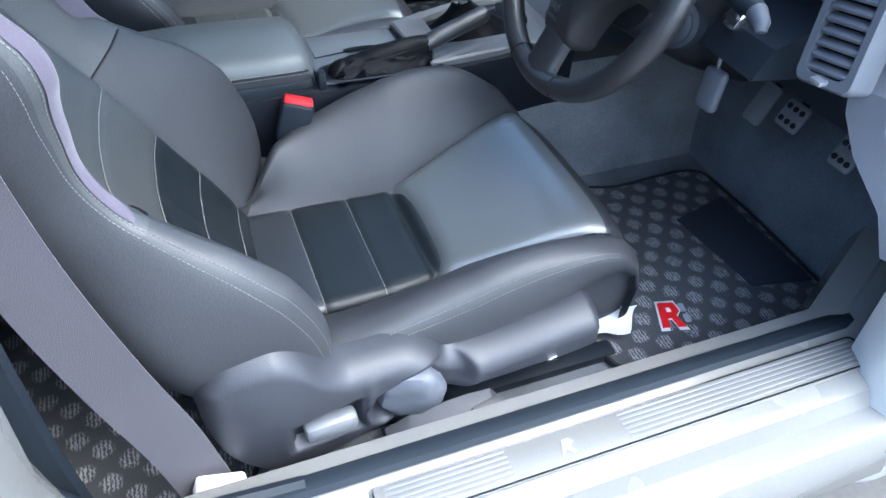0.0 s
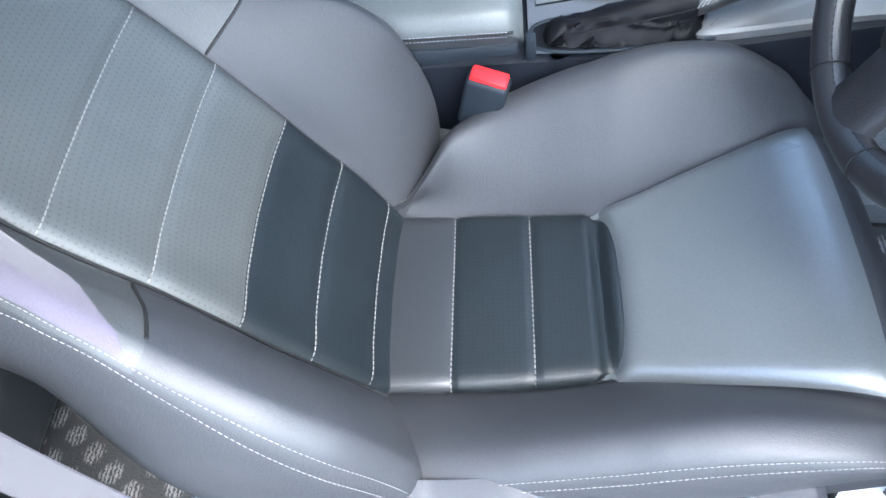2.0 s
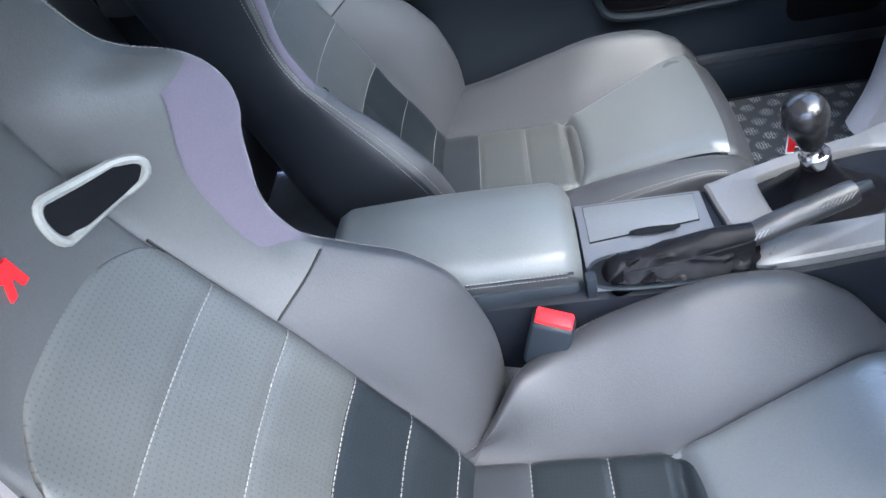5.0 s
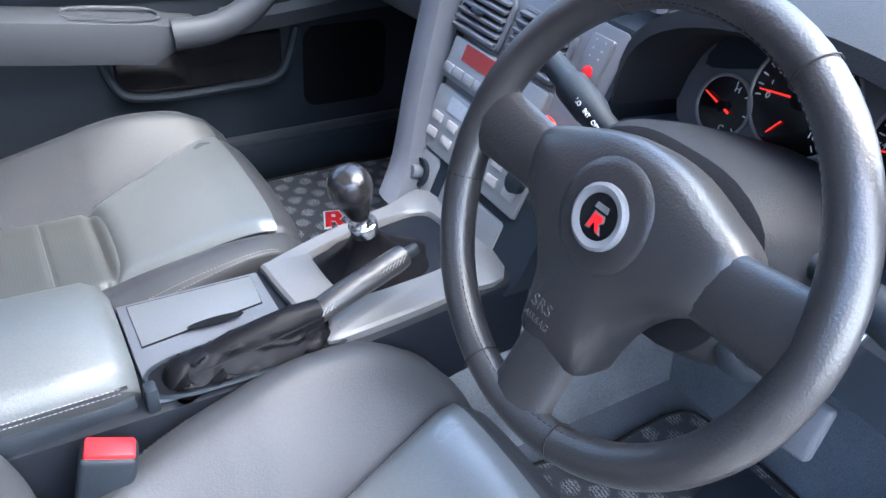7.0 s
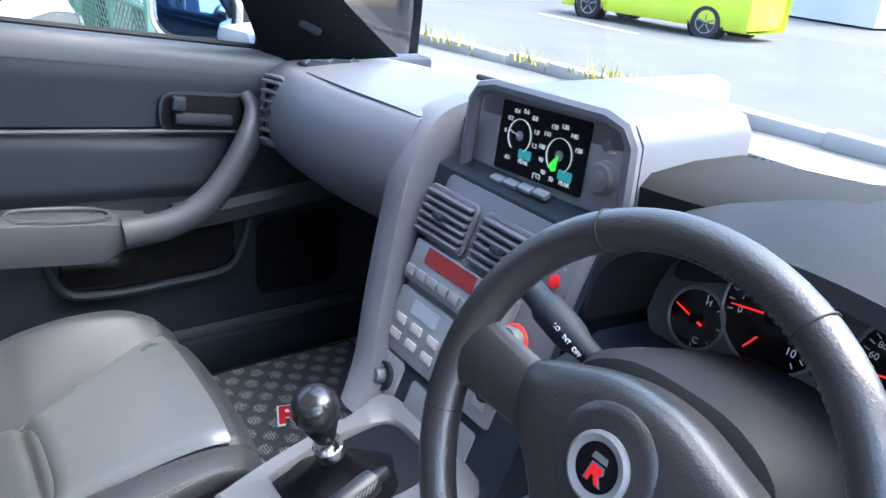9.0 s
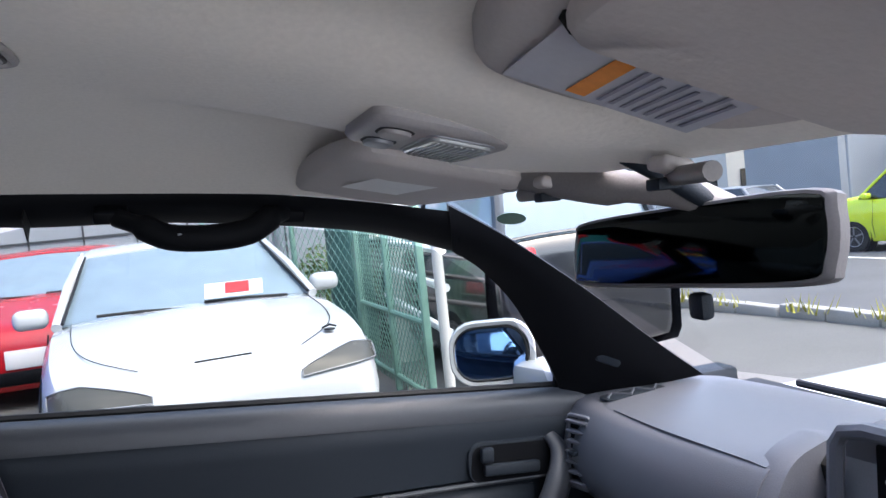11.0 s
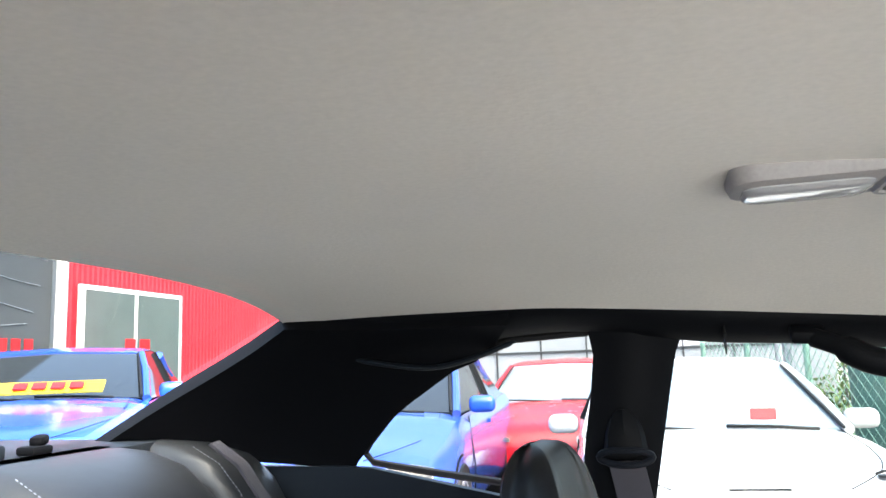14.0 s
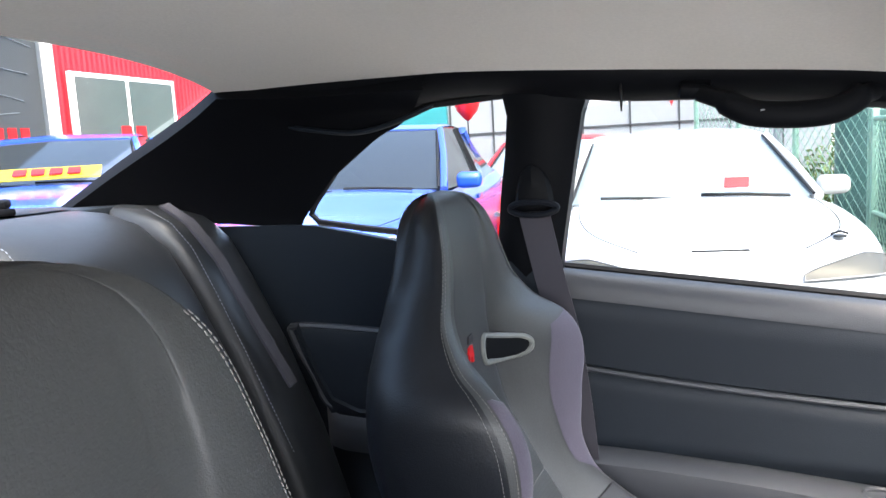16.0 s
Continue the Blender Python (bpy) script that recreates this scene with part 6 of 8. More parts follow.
part("coin_lid", plate([(0.192, 0.024), (0.192, -0.045), (0.322, -0.028), (0.326, 0.022)][::-1], basis((0, 0, 0.5098), (1, 0, 0), (0, 1, 0)), 0.0012, 0.0005), M["lid_grey"], con, "pale grey coin tray lid")
part("lid_finger_slot", plate([(0.03 * math.cos(t * 0.3) + 0.268, 0.006 * math.sin(t * 0.3) - 0.040) for t in range(21)], basis((0, 0, 0.5138), (1, 0, 0), (0, 1, 0)), 0.0006, 0), M["black"], con)
# silver surround round the shift lever
outer = [(0.342, 0.018), (0.350, 0.030), (0.44, 0.060), (0.53, 0.080), (0.60, 0.090), (0.598, -0.096), (0.52, -0.114), (0.372, -0.124), (0.366, -0.11), (0.372, -0.088), (0.352, -0.070)]
inner = [(0.400, 0.012), (0.410, 0.028), (0.46, 0.042), (0.53, 0.052), (0.565, 0.048), (0.575, 0.02), (0.572, -0.035), (0.555, -0.058), (0.48, -0.068), (0.42, -0.072), (0.405, -0.062)]
o = [p for p in smooth_line([(x, y, 0) for x, y in outer], 4, ring=True)]
i_ = [p for p in smooth_line([(x, y, 0) for x, y in inner], 4, ring=True)]


def height(x):
    return 0.515 + 0.018 * max(0, x - 0.36)


rows = []
for k, t, dz in ((0, 0.0, -0.012), (1, 0.0, 0.0), (2, 0.06, 0.0035), (3, 0.9, 0.004), (4, 1.0, 0.0), (5, 1.0, -0.02)):
    rows.append([(a.x + (b.x - a.x) * t, a.y + (b.y - a.y) * t, height(a.x) + dz) for a, b in zip(o, i_)])
part("shift_surround", loft(rows, True, False), M["silver"], con, "silver painted shift surround")
bm = bmesh.new()
bm.faces.new([bm.verts.new((p.x, p.y, height(p.x) - 0.018)) for p in i_])
part("shift_well", bm, M["black"], con)
# shift boot and lever
base = Vector((0.474, -0.010, 0.500))
top = Vector((0.446, -0.026, 0.570))
rows = []
for k in range(9):
    t = k / 8
    c = base.lerp(top, t)
    rr = 0.056 * (1 - t) ** 1.6 + 0.013
    rows.append([c + Vector((1.25 * (rr + 0.0035 * math.sin(5 * a + 3 * t) * (1 - t)) * math.cos(a), (rr + 0.003 * math.sin(4 * a) * (1 - t)) * math.sin(a), 0.004 * math.sin(7 * a) * t * (1 - t) * 2)) for a in [2 * math.pi * j / 32 for j in range(32)]])
part("shift_boot", loft(rows), M["boot_leather"], con, "black leather shift boot")
shift = thing("gear_lever", base, "gear lever with black and chrome knob", "gear lever")
ax = Vector((-0.30, -0.04, 0.95)).normalized()
kf = basis(Vector((0.4455, -0.0265, 0.572)), Vector((ax.z, 0, -ax.x)), ax.cross(Vector((ax.z, 0, -ax.x))))
part("collar", lathe([(0.0155, -0.004), (0.0165, 0.002), (0.0165, 0.010), (0.013, 0.013), (0.011, 0.02), (0.011, 0.026)], kf, 24), M["chrome"], shift, "chrome lever collar")
part("knob", lathe([(0.0115, 0.022), (0.0135, 0.028), (0.0175, 0.040), (0.022, 0.052), (0.0245, 0.062), (0.0245, 0.069), (0.022, 0.077)], kf, 32), M["gunmetal"], shift, "dark polished metal knob body")
part("knob_cap", lathe([(0.0222, 0.0765), (0.019, 0.082), (0.013, 0.086), (0.006, 0.088), (0.0001, 0.0885)], kf, 32), M["gunmetal"], shift, "brushed silver knob cap")

# hand brake
hb = thing("hand_brake", (0.28, -0.10, 0.51), "hand brake with stitched black leather grip and boot", "hand brake")
line = smooth_line([(0.355, -0.098, 0.535), (0.39, -0.094, 0.547), (0.43, -0.089, 0.558), (0.466, -0.084, 0.568)], 5)
grip = part("grip", tube(line, [0.0125, 0.013, 0.0135] + [0.014] * (len(line) - 5) + [0.0135, 0.012], 14), M["wheel_leather"], hb, "black leather grip")
part("button", tube([(0.466, -0.084, 0.568), (0.474, -0.083, 0.570), (0.482, -0.082, 0.5725)], [0.0075, 0.0075, 0.006], 12), M["dark"], hb, "black release button")
bm = bmesh.new()
for k in range(22):
    p = Vector(line[0]).lerp(line[-1], 0.06 + 0.88 * k / 21) + Vector((0, -0.0115, 0.0075))
    tube([p + Vector((-0.003, -0.002, -0.004)), p + Vector((0, 0, 0.0005)), p + Vector((0.003, 0.0015, 0.003))], 0.0007, 5, bm=bm)
part("grip_stitching", bm, M["thread"], grip, "pale cross stitches")
rows = []
for k in range(65):
    t = k / 64
    x = 0.198 + 0.162 * t
    ridge_z = lerp_rows([(0.0, 0.510), (0.04, 0.523), (0.12, 0.532), (0.22, 0.533), (0.34, 0.538), (0.6, 0.547), (0.85, 0.5515), (1.0, 0.5505)], t)[0]
    foot = lerp_rows([(0.0, 0.010), (0.05, 0.019), (0.15, 0.025), (0.5, 0.029), (0.75, 0.028), (0.90, 0.019), (1.0, 0.0140)], t)[0]
    foot_z = lerp_rows([(0.0, 0.507), (0.72, 0.507), (0.80, 0.511), (0.92, 0.521), (1.0, 0.5235)], t)[0]
    cap_r = 0.0140 - 0.003 * (1 - t)
    crumple = lerp_rows([(0.0, 0.3), (0.06, 1.0), (0.25, 1.0), (0.45, 0.55), (0.8, 0.45), (1.0, 0.0)], t)[0]
    ring = []
    for j in range(49):
        s_ = 2 * j / 48 - 1
        w = abs(s_)
        y = math.copysign(cap_r * math.sin(min(1.0, w / 0.45) * math.pi / 2) + max(0.0, foot - cap_r) * max(0.0, (w - 0.3) / 0.7) ** 1.4, s_)
        z = ridge_z - cap_r * (1 - math.cos(min(1.0, w / 0.45) * math.pi / 2)) - max(0.0, ridge_z - cap_r - foot_z) * max(0.0, (w - 0.35) / 0.65)
        # sharp pleats that fan from the grip towards the crushed rear end
        fan = 1 - 2 * abs(math.sin(5.2 * w - 4.6 * t + (0.9 if s_ > 0 else 0.2)))
        cross = 1 - 2 * abs(math.sin(13.0 * t + 3.1 * w))
        fold = 0.6 * fan + (0.7 if t < 0.34 else 0.25) * cross + 0.6 * noise.noise(Vector((11 * t, 2.6 * s_, 3.0)))
        push = 0.0072 * fold * crumple * min(1.0, 0.25 + 1.2 * w)
        ring.append((x + 0.4 * push, -0.101 + 0.004 * t + y + math.copysign(push, s_), max(0.506, z + 0.7 * push)))
    ring.append((x, -0.101 + 0.004 * t, min(foot_z - 0.001, ridge_z - 0.002)))
    rows.append(ring)
boot = part("boot", loft(rows), M["boot_leather"], hb, "creased black leather boot", 26)
part("seam", tube([(0.225 + 0.13 * k / 12, -0.1245 + 0.010 * (k / 12) ** 2, 0.530 + 0.013 * k / 12) for k in range(13)], 0.0009, 5), M["boot_leather"], boot)
# oval opening in the console that the boot comes out of, with the slack hem lying in it
oval = [(0.287 + 0.103 * math.copysign(abs(math.cos(a)) ** 0.6, math.cos(a)), -0.1005 + 0.031 * math.copysign(abs(math.sin(a)) ** 0.6, math.sin(a))) for a in [2 * math.pi * j / 48 for j in range(48)]]
part("boot_well", plate(oval, basis((0, 0, 0.5085), (1, 0, 0), (0, 1, 0)), 0.0022, 0.0), M["black"], con, "dark oval opening for the hand brake")
part("boot_well_rim", tube([(x, y, 0.5108) for x, y in oval], 0.0022, 6, ring=True), M["dark"], con)
tail = []
for k in range(17):
    t = k / 16
    tail.append([(0.338 + 0.044 * t + 0.004 * math.sin(4 * a + 8 * t), -0.101 + (0.024 - 0.007 * t) * math.cos(a) + 0.003 * math.sin(12 * t + a), 0.508 + (0.020 * (1 - t) ** 0.8 + 0.005 + 0.007 * (1 - 2 * abs(math.sin(7 * t + 1.5 * a)))) * max(0.0, math.sin(a))) for a in [2 * math.pi * j / 28 for j in range(28)]])
part("boot_fold", loft(tail), M["boot_leather"], hb, "", 26)

# ---- floor mats ----
def mat_of(pts, label):
    mt = thing("floor_mat", (pts[0][0], pts[0][1], 0.25), label, "floor mat", "floor mats")
    outline = [(p.x, p.y) for p in smooth_line([(x, y, 0) for x, y in pts], 4, ring=True)]
    part("mat", plate(outline, basis((0, 0, 0.2515), (1, 0, 0), (0, 1, 0)), 0.010, 0.003), M["mat"], mt, "dark mat with pale woven flecks")
    part("border", tube([(x, y, 0.260) for x, y in outline], 0.004, 6, ring=True), M["rubber"], mt)
    return mt


def mat_material():
    m = material("mat_weave", (0.085, 0.085, 0.092), 0.9, grain=400, bump=1.0, vary=0.4)
    t = m.node_tree
    b = t.nodes["Principled BSDF"]
    co = t.nodes["Texture Coordinate"]
    mp = t.nodes.new("ShaderNodeMapping")
    def vm(op, a=None, b=None, c=None):
        n = t.nodes.new("ShaderNodeVectorMath")
        n.operation = op
        for k, v in enumerate((a, b, c)):
            if isinstance(v, tuple):
                n.inputs[k].default_value = v
            elif v is not None:
                t.links.new(v, n.inputs[k])
        return n
    socket(mp, "Rotation", (0, 0, radians(38)))
    nz = t.nodes.new("ShaderNodeTexNoise")
    socket(nz, "Scale", 120.0)
    wv = t.nodes.new("ShaderNodeTexWave")
    socket(wv, "Scale", 62.0), socket(wv, "Distortion", 5.0), socket(wv, "Detail", 2.0), socket(wv, "Detail Scale", 5.0)
    t.links.new(co.outputs["Object"], mp.inputs[0]), t.links.new(co.outputs["Object"], nz.inputs["Vector"]), t.links.new(co.outputs["Object"], wv.inputs["Vector"])
    loose = vm("MULTIPLY_ADD", nz.outputs[1], (0.012, 0.012, 0.0), mp.outputs[0])
    cell = vm("FRACTION", vm("MULTIPLY", loose.outputs[0], (27.0, 27.0, 0.0)).outputs[0])
    off = vm("DISTANCE", cell.outputs[0], (0.5, 0.5, 0.0))
    spot_ = t.nodes.new("ShaderNodeMapRange")
    socket(spot_, "From Min", 0.40), socket(spot_, "From Max", 0.26)
    t.links.new(off.outputs["Value"], spot_.inputs[0])
    dash_ = t.nodes.new("ShaderNodeMapRange")
    socket(dash_, "From Min", 0.35), socket(dash_, "From Max", 0.6)
    t.links.new(wv.outputs["Fac"], dash_.inputs[0])
    both = t.nodes.new("ShaderNodeMath")
    both.operation = "MULTIPLY"
    t.links.new(spot_.outputs[0], both.inputs[0]), t.links.new(dash_.outputs[0], both.inputs[1])
    mx = t.nodes.new("ShaderNodeMix")
    mx.data_type = "RGBA"
    mx.inputs[6].default_value, mx.inputs[7].default_value = (0.062, 0.064, 0.068, 1), (0.29, 0.29, 0.30, 1)
    t.links.new(both.outputs[0], mx.inputs[0])
    t.links.new(mx.outputs[2], b.inputs["Base Color"])
    return m


M["mat"] = mat_material()
MARK = [(-0.020, -0.026), (-0.008, -0.026), (-0.006, -0.008), (0.000, -0.008), (0.005, -0.026), (0.018, -0.026), (0.009, -0.004), (0.017, 0.006), (0.013, 0.024), (-0.013, 0.024)]


def mat_mark(mt, x, y, turn):
    f = basis((x, y, 0.2618), (math.cos(turn), math.sin(turn), 0), (-math.sin(turn), math.cos(turn), 0))
    part("mark", plate([(a * 1.18, b * 1.2) for a, b in MARK], f, 0.0012, 0.0003), M["paper"], mt, "white outline of the mark")
    part("mark", plate(MARK, f @ Matrix.Translation((0, 0, 0.001)), 0.0016, 0.0003), M["red"], mt, "red embroidered mark")
    part("mark_bar", plate([(-0.004, 0.004), (0.004, 0.004), (0.003, 0.013), (-0.003, 0.013)], f @ Matrix.Translation((0, 0, 0.0022)), 0.0008, 0), M["paper"], mt)
    for k in range(2):
        part("mark_bar", plate(rounded(0.010, 0.017, 0.003, cx=0.024 + 0.001 * k, cy=0.014 - 0.022 * k), f, 0.0012, 0.0003), M["ink"], mt, "grey stitched bar beside the mark")


dm = mat_of([(0.47, -0.56), (0.46, -0.30), (0.50, -0.20), (0.62, -0.20), (0.70, -0.22), (0.86, -0.22), (0.885, -0.30), (0.885, -0.50), (0.86, -0.60), (0.7, -0.615), (0.52, -0.60)], "black driver floor mat with pale checks and red mark")
mat_mark(dm, 0.606, -0.53, radians(-14))
part("heel_pad", plate([(0.75, -0.34), (0.865, -0.31), (0.875, -0.54), (0.77, -0.52)][::-1], basis((0, 0, 0.2615), (1, 0, 0), (0, 1, 0)), 0.004, 0.001), M["lid_dark"], dm, "plain dark heel pad")
pm = mat_of([(0.44, 0.20), (0.46, 0.16), (0.80, 0.15), (0.84, 0.2), (0.84, 0.58), (0.8, 0.62), (0.5, 0.62), (0.45, 0.58)], "black passenger floor mat with pale checks and red mark")
mat_mark(pm, 0.616, 0.44, radians(-14))
mat_of([(-0.45, -0.60), (-0.05, -0.61), (-0.04, -0.3), (-0.06, -0.2), (-0.42, -0.2), (-0.46, -0.3)], "black rear floor mat with pale checks")

# ---- things on the roof lining ----
def under(x, y, drop=0.0):
    return Vector((x, y, liner_z(x, y) - drop))


dome = thing("dome_lamp", under(-0.05, 0.0), "grey dome lamp with frosted lens and switch", "dome lamp")
df = basis((-0.045, 0.010, 1.3190), (-1, 0, 0), (0, 1, 0))
part("housing", loft([[df @ Vector((x, y, h)) for x, y in rounded(w, d, 0.016)] for w, d, h in ((0.124, 0.068, -0.008), (0.124, 0.068, 0.010), (0.119, 0.062, 0.0165), (0.110, 0.053, 0.0185))]), M["lamp_body"], dome, "warm grey lamp housing")
part("lens", loft([[df @ Vector((x + 0.016, y, h)) for x, y in rounded(w, d, 0.012)] for w, d, h in ((0.076, 0.046, 0.012), (0.076, 0.046, 0.0195), (0.071, 0.040, 0.0218), (0.060, 0.030, 0.0226))]), M["lens_clear"], dome, "glossy pale lens")
part("switch_well", loft([[df @ Vector((x - 0.043, y, h)) for x, y in rounded(w, d, 0.008)] for w, d, h in ((0.026, 0.042, 0.012), (0.024, 0.040, 0.0200))]), M["lamp_hollow"], dome, "dark switch hollow")
part("switch", plate(rounded(0.020, 0.016, 0.003, cx=-0.043, cy=0.008), df @ Matrix.Translation((0, 0, 0.018)), 0.003, 0.001), M["lamp_body"], dome)
part("switch_rim", tube([df @ Vector((x, y, 0.0185)) for x, y in rounded(0.031, 0.050, 0.009, cx=-0.043)], 0.0028, 6, ring=True), M["lamp_body"], dome)

spot = thing("map_lamp", under(0.30, 0.03), "grey overhead map lamp with two buttons and clear lens", "map lamp")
mf2 = basis((0.270, 0.026, 1.2370), (-0.968, 0, 0.25), (0, 1, 0))
part("housing", loft([[mf2 @ Vector((x, y, h)) for x, y in rounded(w, d, 0.016)] for w, d, h in ((0.104, 0.116, -0.012), (0.104, 0.116, 0.001), (0.099, 0.110, 0.0045), (0.090, 0.100, 0.0055))]), M["lamp_body"], spot, "pale grey lamp housing")
part("lens_well", plate(rounded(0.048, 0.088, 0.008, cx=-0.014), mf2 @ Matrix.Translation((0, 0, 0.0052)), 0.0012, 0.0004), M["satin"], spot)
part("lens", plate(rounded(0.044, 0.082, 0.007, cx=-0.014), mf2 @ Matrix.Translation((0, 0, 0.0060)), 0.003, 0.0015), M["frost_dark"], spot, "clear ribbed lamp lens")
for k in range(9):
    ridge = box((0, 0, 0), (0.0022, 0.074, 0.0012), 0.0004)
    bmesh.ops.transform(ridge, matrix=mf2 @ Matrix.Translation((-0.031 + 0.0042 * k, 0, 0.0092)), verts=ridge.verts)
    part("lens_ridge", ridge, M["frost_dark"], spot)
for y in (0.024, -0.024):
    part("button_well", plate(rounded(0.024, 0.036, 0.0115, cx=0.030, cy=y), mf2 @ Matrix.Translation((0, 0, 0.0053)), 0.0008, 0.0003), M["dark_plastic"], spot)
    part("push_button", plate(rounded(0.020, 0.031, 0.0095, cx=0.030, cy=y), mf2 @ Matrix.Translation((0, 0, 0.0058)), 0.0032, 0.0012), M["satin"] if y > 0 else M["lamp_body"], spot)


def sun_visor(pts, z0, slope, label, group):
    """A flat padded visor; pts outline it in plan."""
    v = thing("sun_visor", (pts[0][0], pts[0][1], z0), label, "sun visor", group)
    outline = smooth_line([(x, y, 0) for x, y in pts], 4, ring=True)
    c = sum(outline, Vector()) / len(outline)
    def zz(p):
        return z0 + slope[0] * (p.x - 0.3) + slope[1] * max(0.0, abs(p.y) - abs(c.y)) ** 2
    rows = []
    for s, h in ((0.97, 0.012), (1.0, 0.007), (1.0, -0.003), (0.965, -0.009), (0.90, -0.0115), (0.4, -0.013), (0.01, -0.0135)):
        rows.append([Vector((c.x + (p.x - c.x) * s, c.y + (p.y - c.y) * s, 0)) for p in outline])
        rows[-1] = [Vector((p.x, p.y, zz(p) + h)) for p in rows[-1]]
    part("panel", loft(rows), M["visor"], v, "grey vinyl visor panel")
    return v, zz


vp, zp = sun_visor([(0.228, 0.43), (0.240, 0.15), (0.30, 0.12), (0.375, 0.105), (0.395, 0.20), (0.385, 0.38), (0.34, 0.445), (0.25, 0.455)], 1.228, (-0.27, -0.30), "grey passenger sun visor with a pale label", "sun visors")
part("label", sheet(lambda u, v: (0.262 + 0.055 * u + 0.018 * v, 0.325 - 0.115 * v - 0.02 * u, zp(Vector((0.262 + 0.055 * u, 0.325 - 0.115 * v, 0))) - 0.0165), 6, 6, 0.0006), M["paper"], vp, "blank pale paper label")
part("hinge", tube([(0.405, 0.075, 1.192), (0.395, 0.10, 1.19), (0.385, 0.13, 1.19)], 0.006, 12), M["arm_grey"], vp)
vd, zd = sun_visor([(0.226, -0.46), (0.232, -0.30), (0.237, -0.19), (0.246, -0.14), (0.260, -0.123), (0.294, -0.133), (0.34, -0.167), (0.356, -0.20), (0.358, -0.30), (0.345, -0.46), (0.29, -0.49)], 1.242, (-0.48, -0.8), "grey driver sun visor with a printed warning label", "sun visors")


def on_visor(u, v, drop=0.0150):
    x, y = 0.257 - 0.008 * u + 0.080 * v, -0.146 - 0.087 * u - 0.032 * v * (1 - u) - 0.014 * v * u
    return x, y, zd(Vector((x, y, 0))) - drop


part("label", sheet(lambda u, v: on_visor(u, v), 6, 6, 0.0005), M["label_grey"], vd, "pale printed warning label")
def lab(u0, u1, v0, v1, mat, nm):
    part(nm, sheet(lambda u, v: on_visor(u0 + (u1 - u0) * u, v0 + (v1 - v0) * v, 0.0162), 3, 3, 0.0003), M[mat], vd)
lab(0.10, 0.80, 0.31, 0.41, "orange", "warning_band")
for k in range(8):
    lab(0.12, 0.86 - 0.1 * (k % 3), 0.47 + 0.062 * k, 0.492 + 0.062 * k, "print_grey", "print_line")
flap_line = smooth_line([(0.247, -0.233, 0), (0.272, -0.232, 0), (0.292, -0.239, 0), (0.33, -0.255, 0), (0.352, -0.275, 0), (0.352, -0.36, 0), (0.342, -0.45, 0), (0.28, -0.475, 0), (0.234, -0.45, 0), (0.239, -0.30, 0)], 4, ring=True)
fc = sum(flap_line, Vector()) / len(flap_line)
part("flap", loft([[Vector((p.x, p.y, zd(p) - h)) for p in [fc + (q_ - fc) * s_ for q_ in flap_line]] for s_, h in ((0.98, 0.010), (1.0, 0.015), (1.0, 0.020), (0.97, 0.0235), (0.5, 0.0245), (0.02, 0.0245))]), M["visor"], vd, "padded mirror flap")
part("flap_gap", tube([Vector((p.x + 0.001, p.y + 0.001, zd(p) - 0.0155)) for p in flap_line[:20]], 0.0035, 6), M["rubber"], vd)
part("hinge", tube([(0.40, -0.075, 1.190), (0.39, -0.10, 1.19), (0.38, -0.14, 1.19)], 0.006, 12), M["arm_grey"], vd)
for y in (0.085, -0.085):
    clip = thing("visor_clip", (0.395, y, 1.20), "dark clip that holds the visor", "clip", "visor clips")
    part("base", box((0.392, y, 1.197), (0.024, 0.022, 0.010), 0.004, (0, 16, 0), seg=3), M["visor"], clip)
    part("hook", box((0.395, y + 0.012, 1.186), (0.02, 0.016, 0.008), 0.002), M["dark"], clip)

# inside mirror
rv = thing("rear_view_mirror", (0.44, -0.02, 1.19), "grey rear-view mirror on a curved arm", "mirror")
rf = basis((0.447, -0.014, 1.138), (0.12, -0.99, 0.045), (0.16, 0, 1))
shape = [(p.x * 0.91, p.y * 0.86) for p in smooth_line([(-0.146, 0.018, 0), (-0.13, 0.032, 0), (0.0, 0.036, 0), (0.128, 0.036, 0), (0.145, 0.02, 0), (0.144, -0.018, 0), (0.125, -0.033, 0), (0, -0.035, 0), (-0.13, -0.033, 0), (-0.146, -0.02, 0)], 4, ring=True)]
part("shell", loft([[rf @ Vector((x * s, y * s, h)) for x, y in shape] for s, h in ((0.7, -0.026), (0.92, -0.018), (0.99, -0.006), (1.0, 0.004), (0.965, 0.007))]), M["mirror_shell"], rv, "grey mirror shell")
part("glass", plate([(x * 0.955, y * 0.90) for x, y in shape], rf @ Matrix.Translation((0, 0, 0.006)), 0.0015, 0.0008), M["dim_mirror"], rv, "dark mirror glass")
part("lever", box(rf @ Vector((0.012, -0.043, -0.006)), (0.012, 0.018, 0.02), 0.004), M["dark"], rv)
part("arm", tube(smooth_line([(0.375, 0.155, 1.222), (0.39, 0.115, 1.208), (0.415, 0.05, 1.192), (0.445, -0.015, 1.180), (0.468, -0.04, 1.162)], 5), [0.022] * 4 + [0.016] * 8 + [0.0125] * 9, 14), M["arm_grey"], rv, "grey curved arm")
part("mount", tube([(0.395, -0.02, 1.215), (0.43, -0.032, 1.19), (0.462, -0.038, 1.165)], [0.009, 0.008, 0.007], 10), M["dark"], rv)

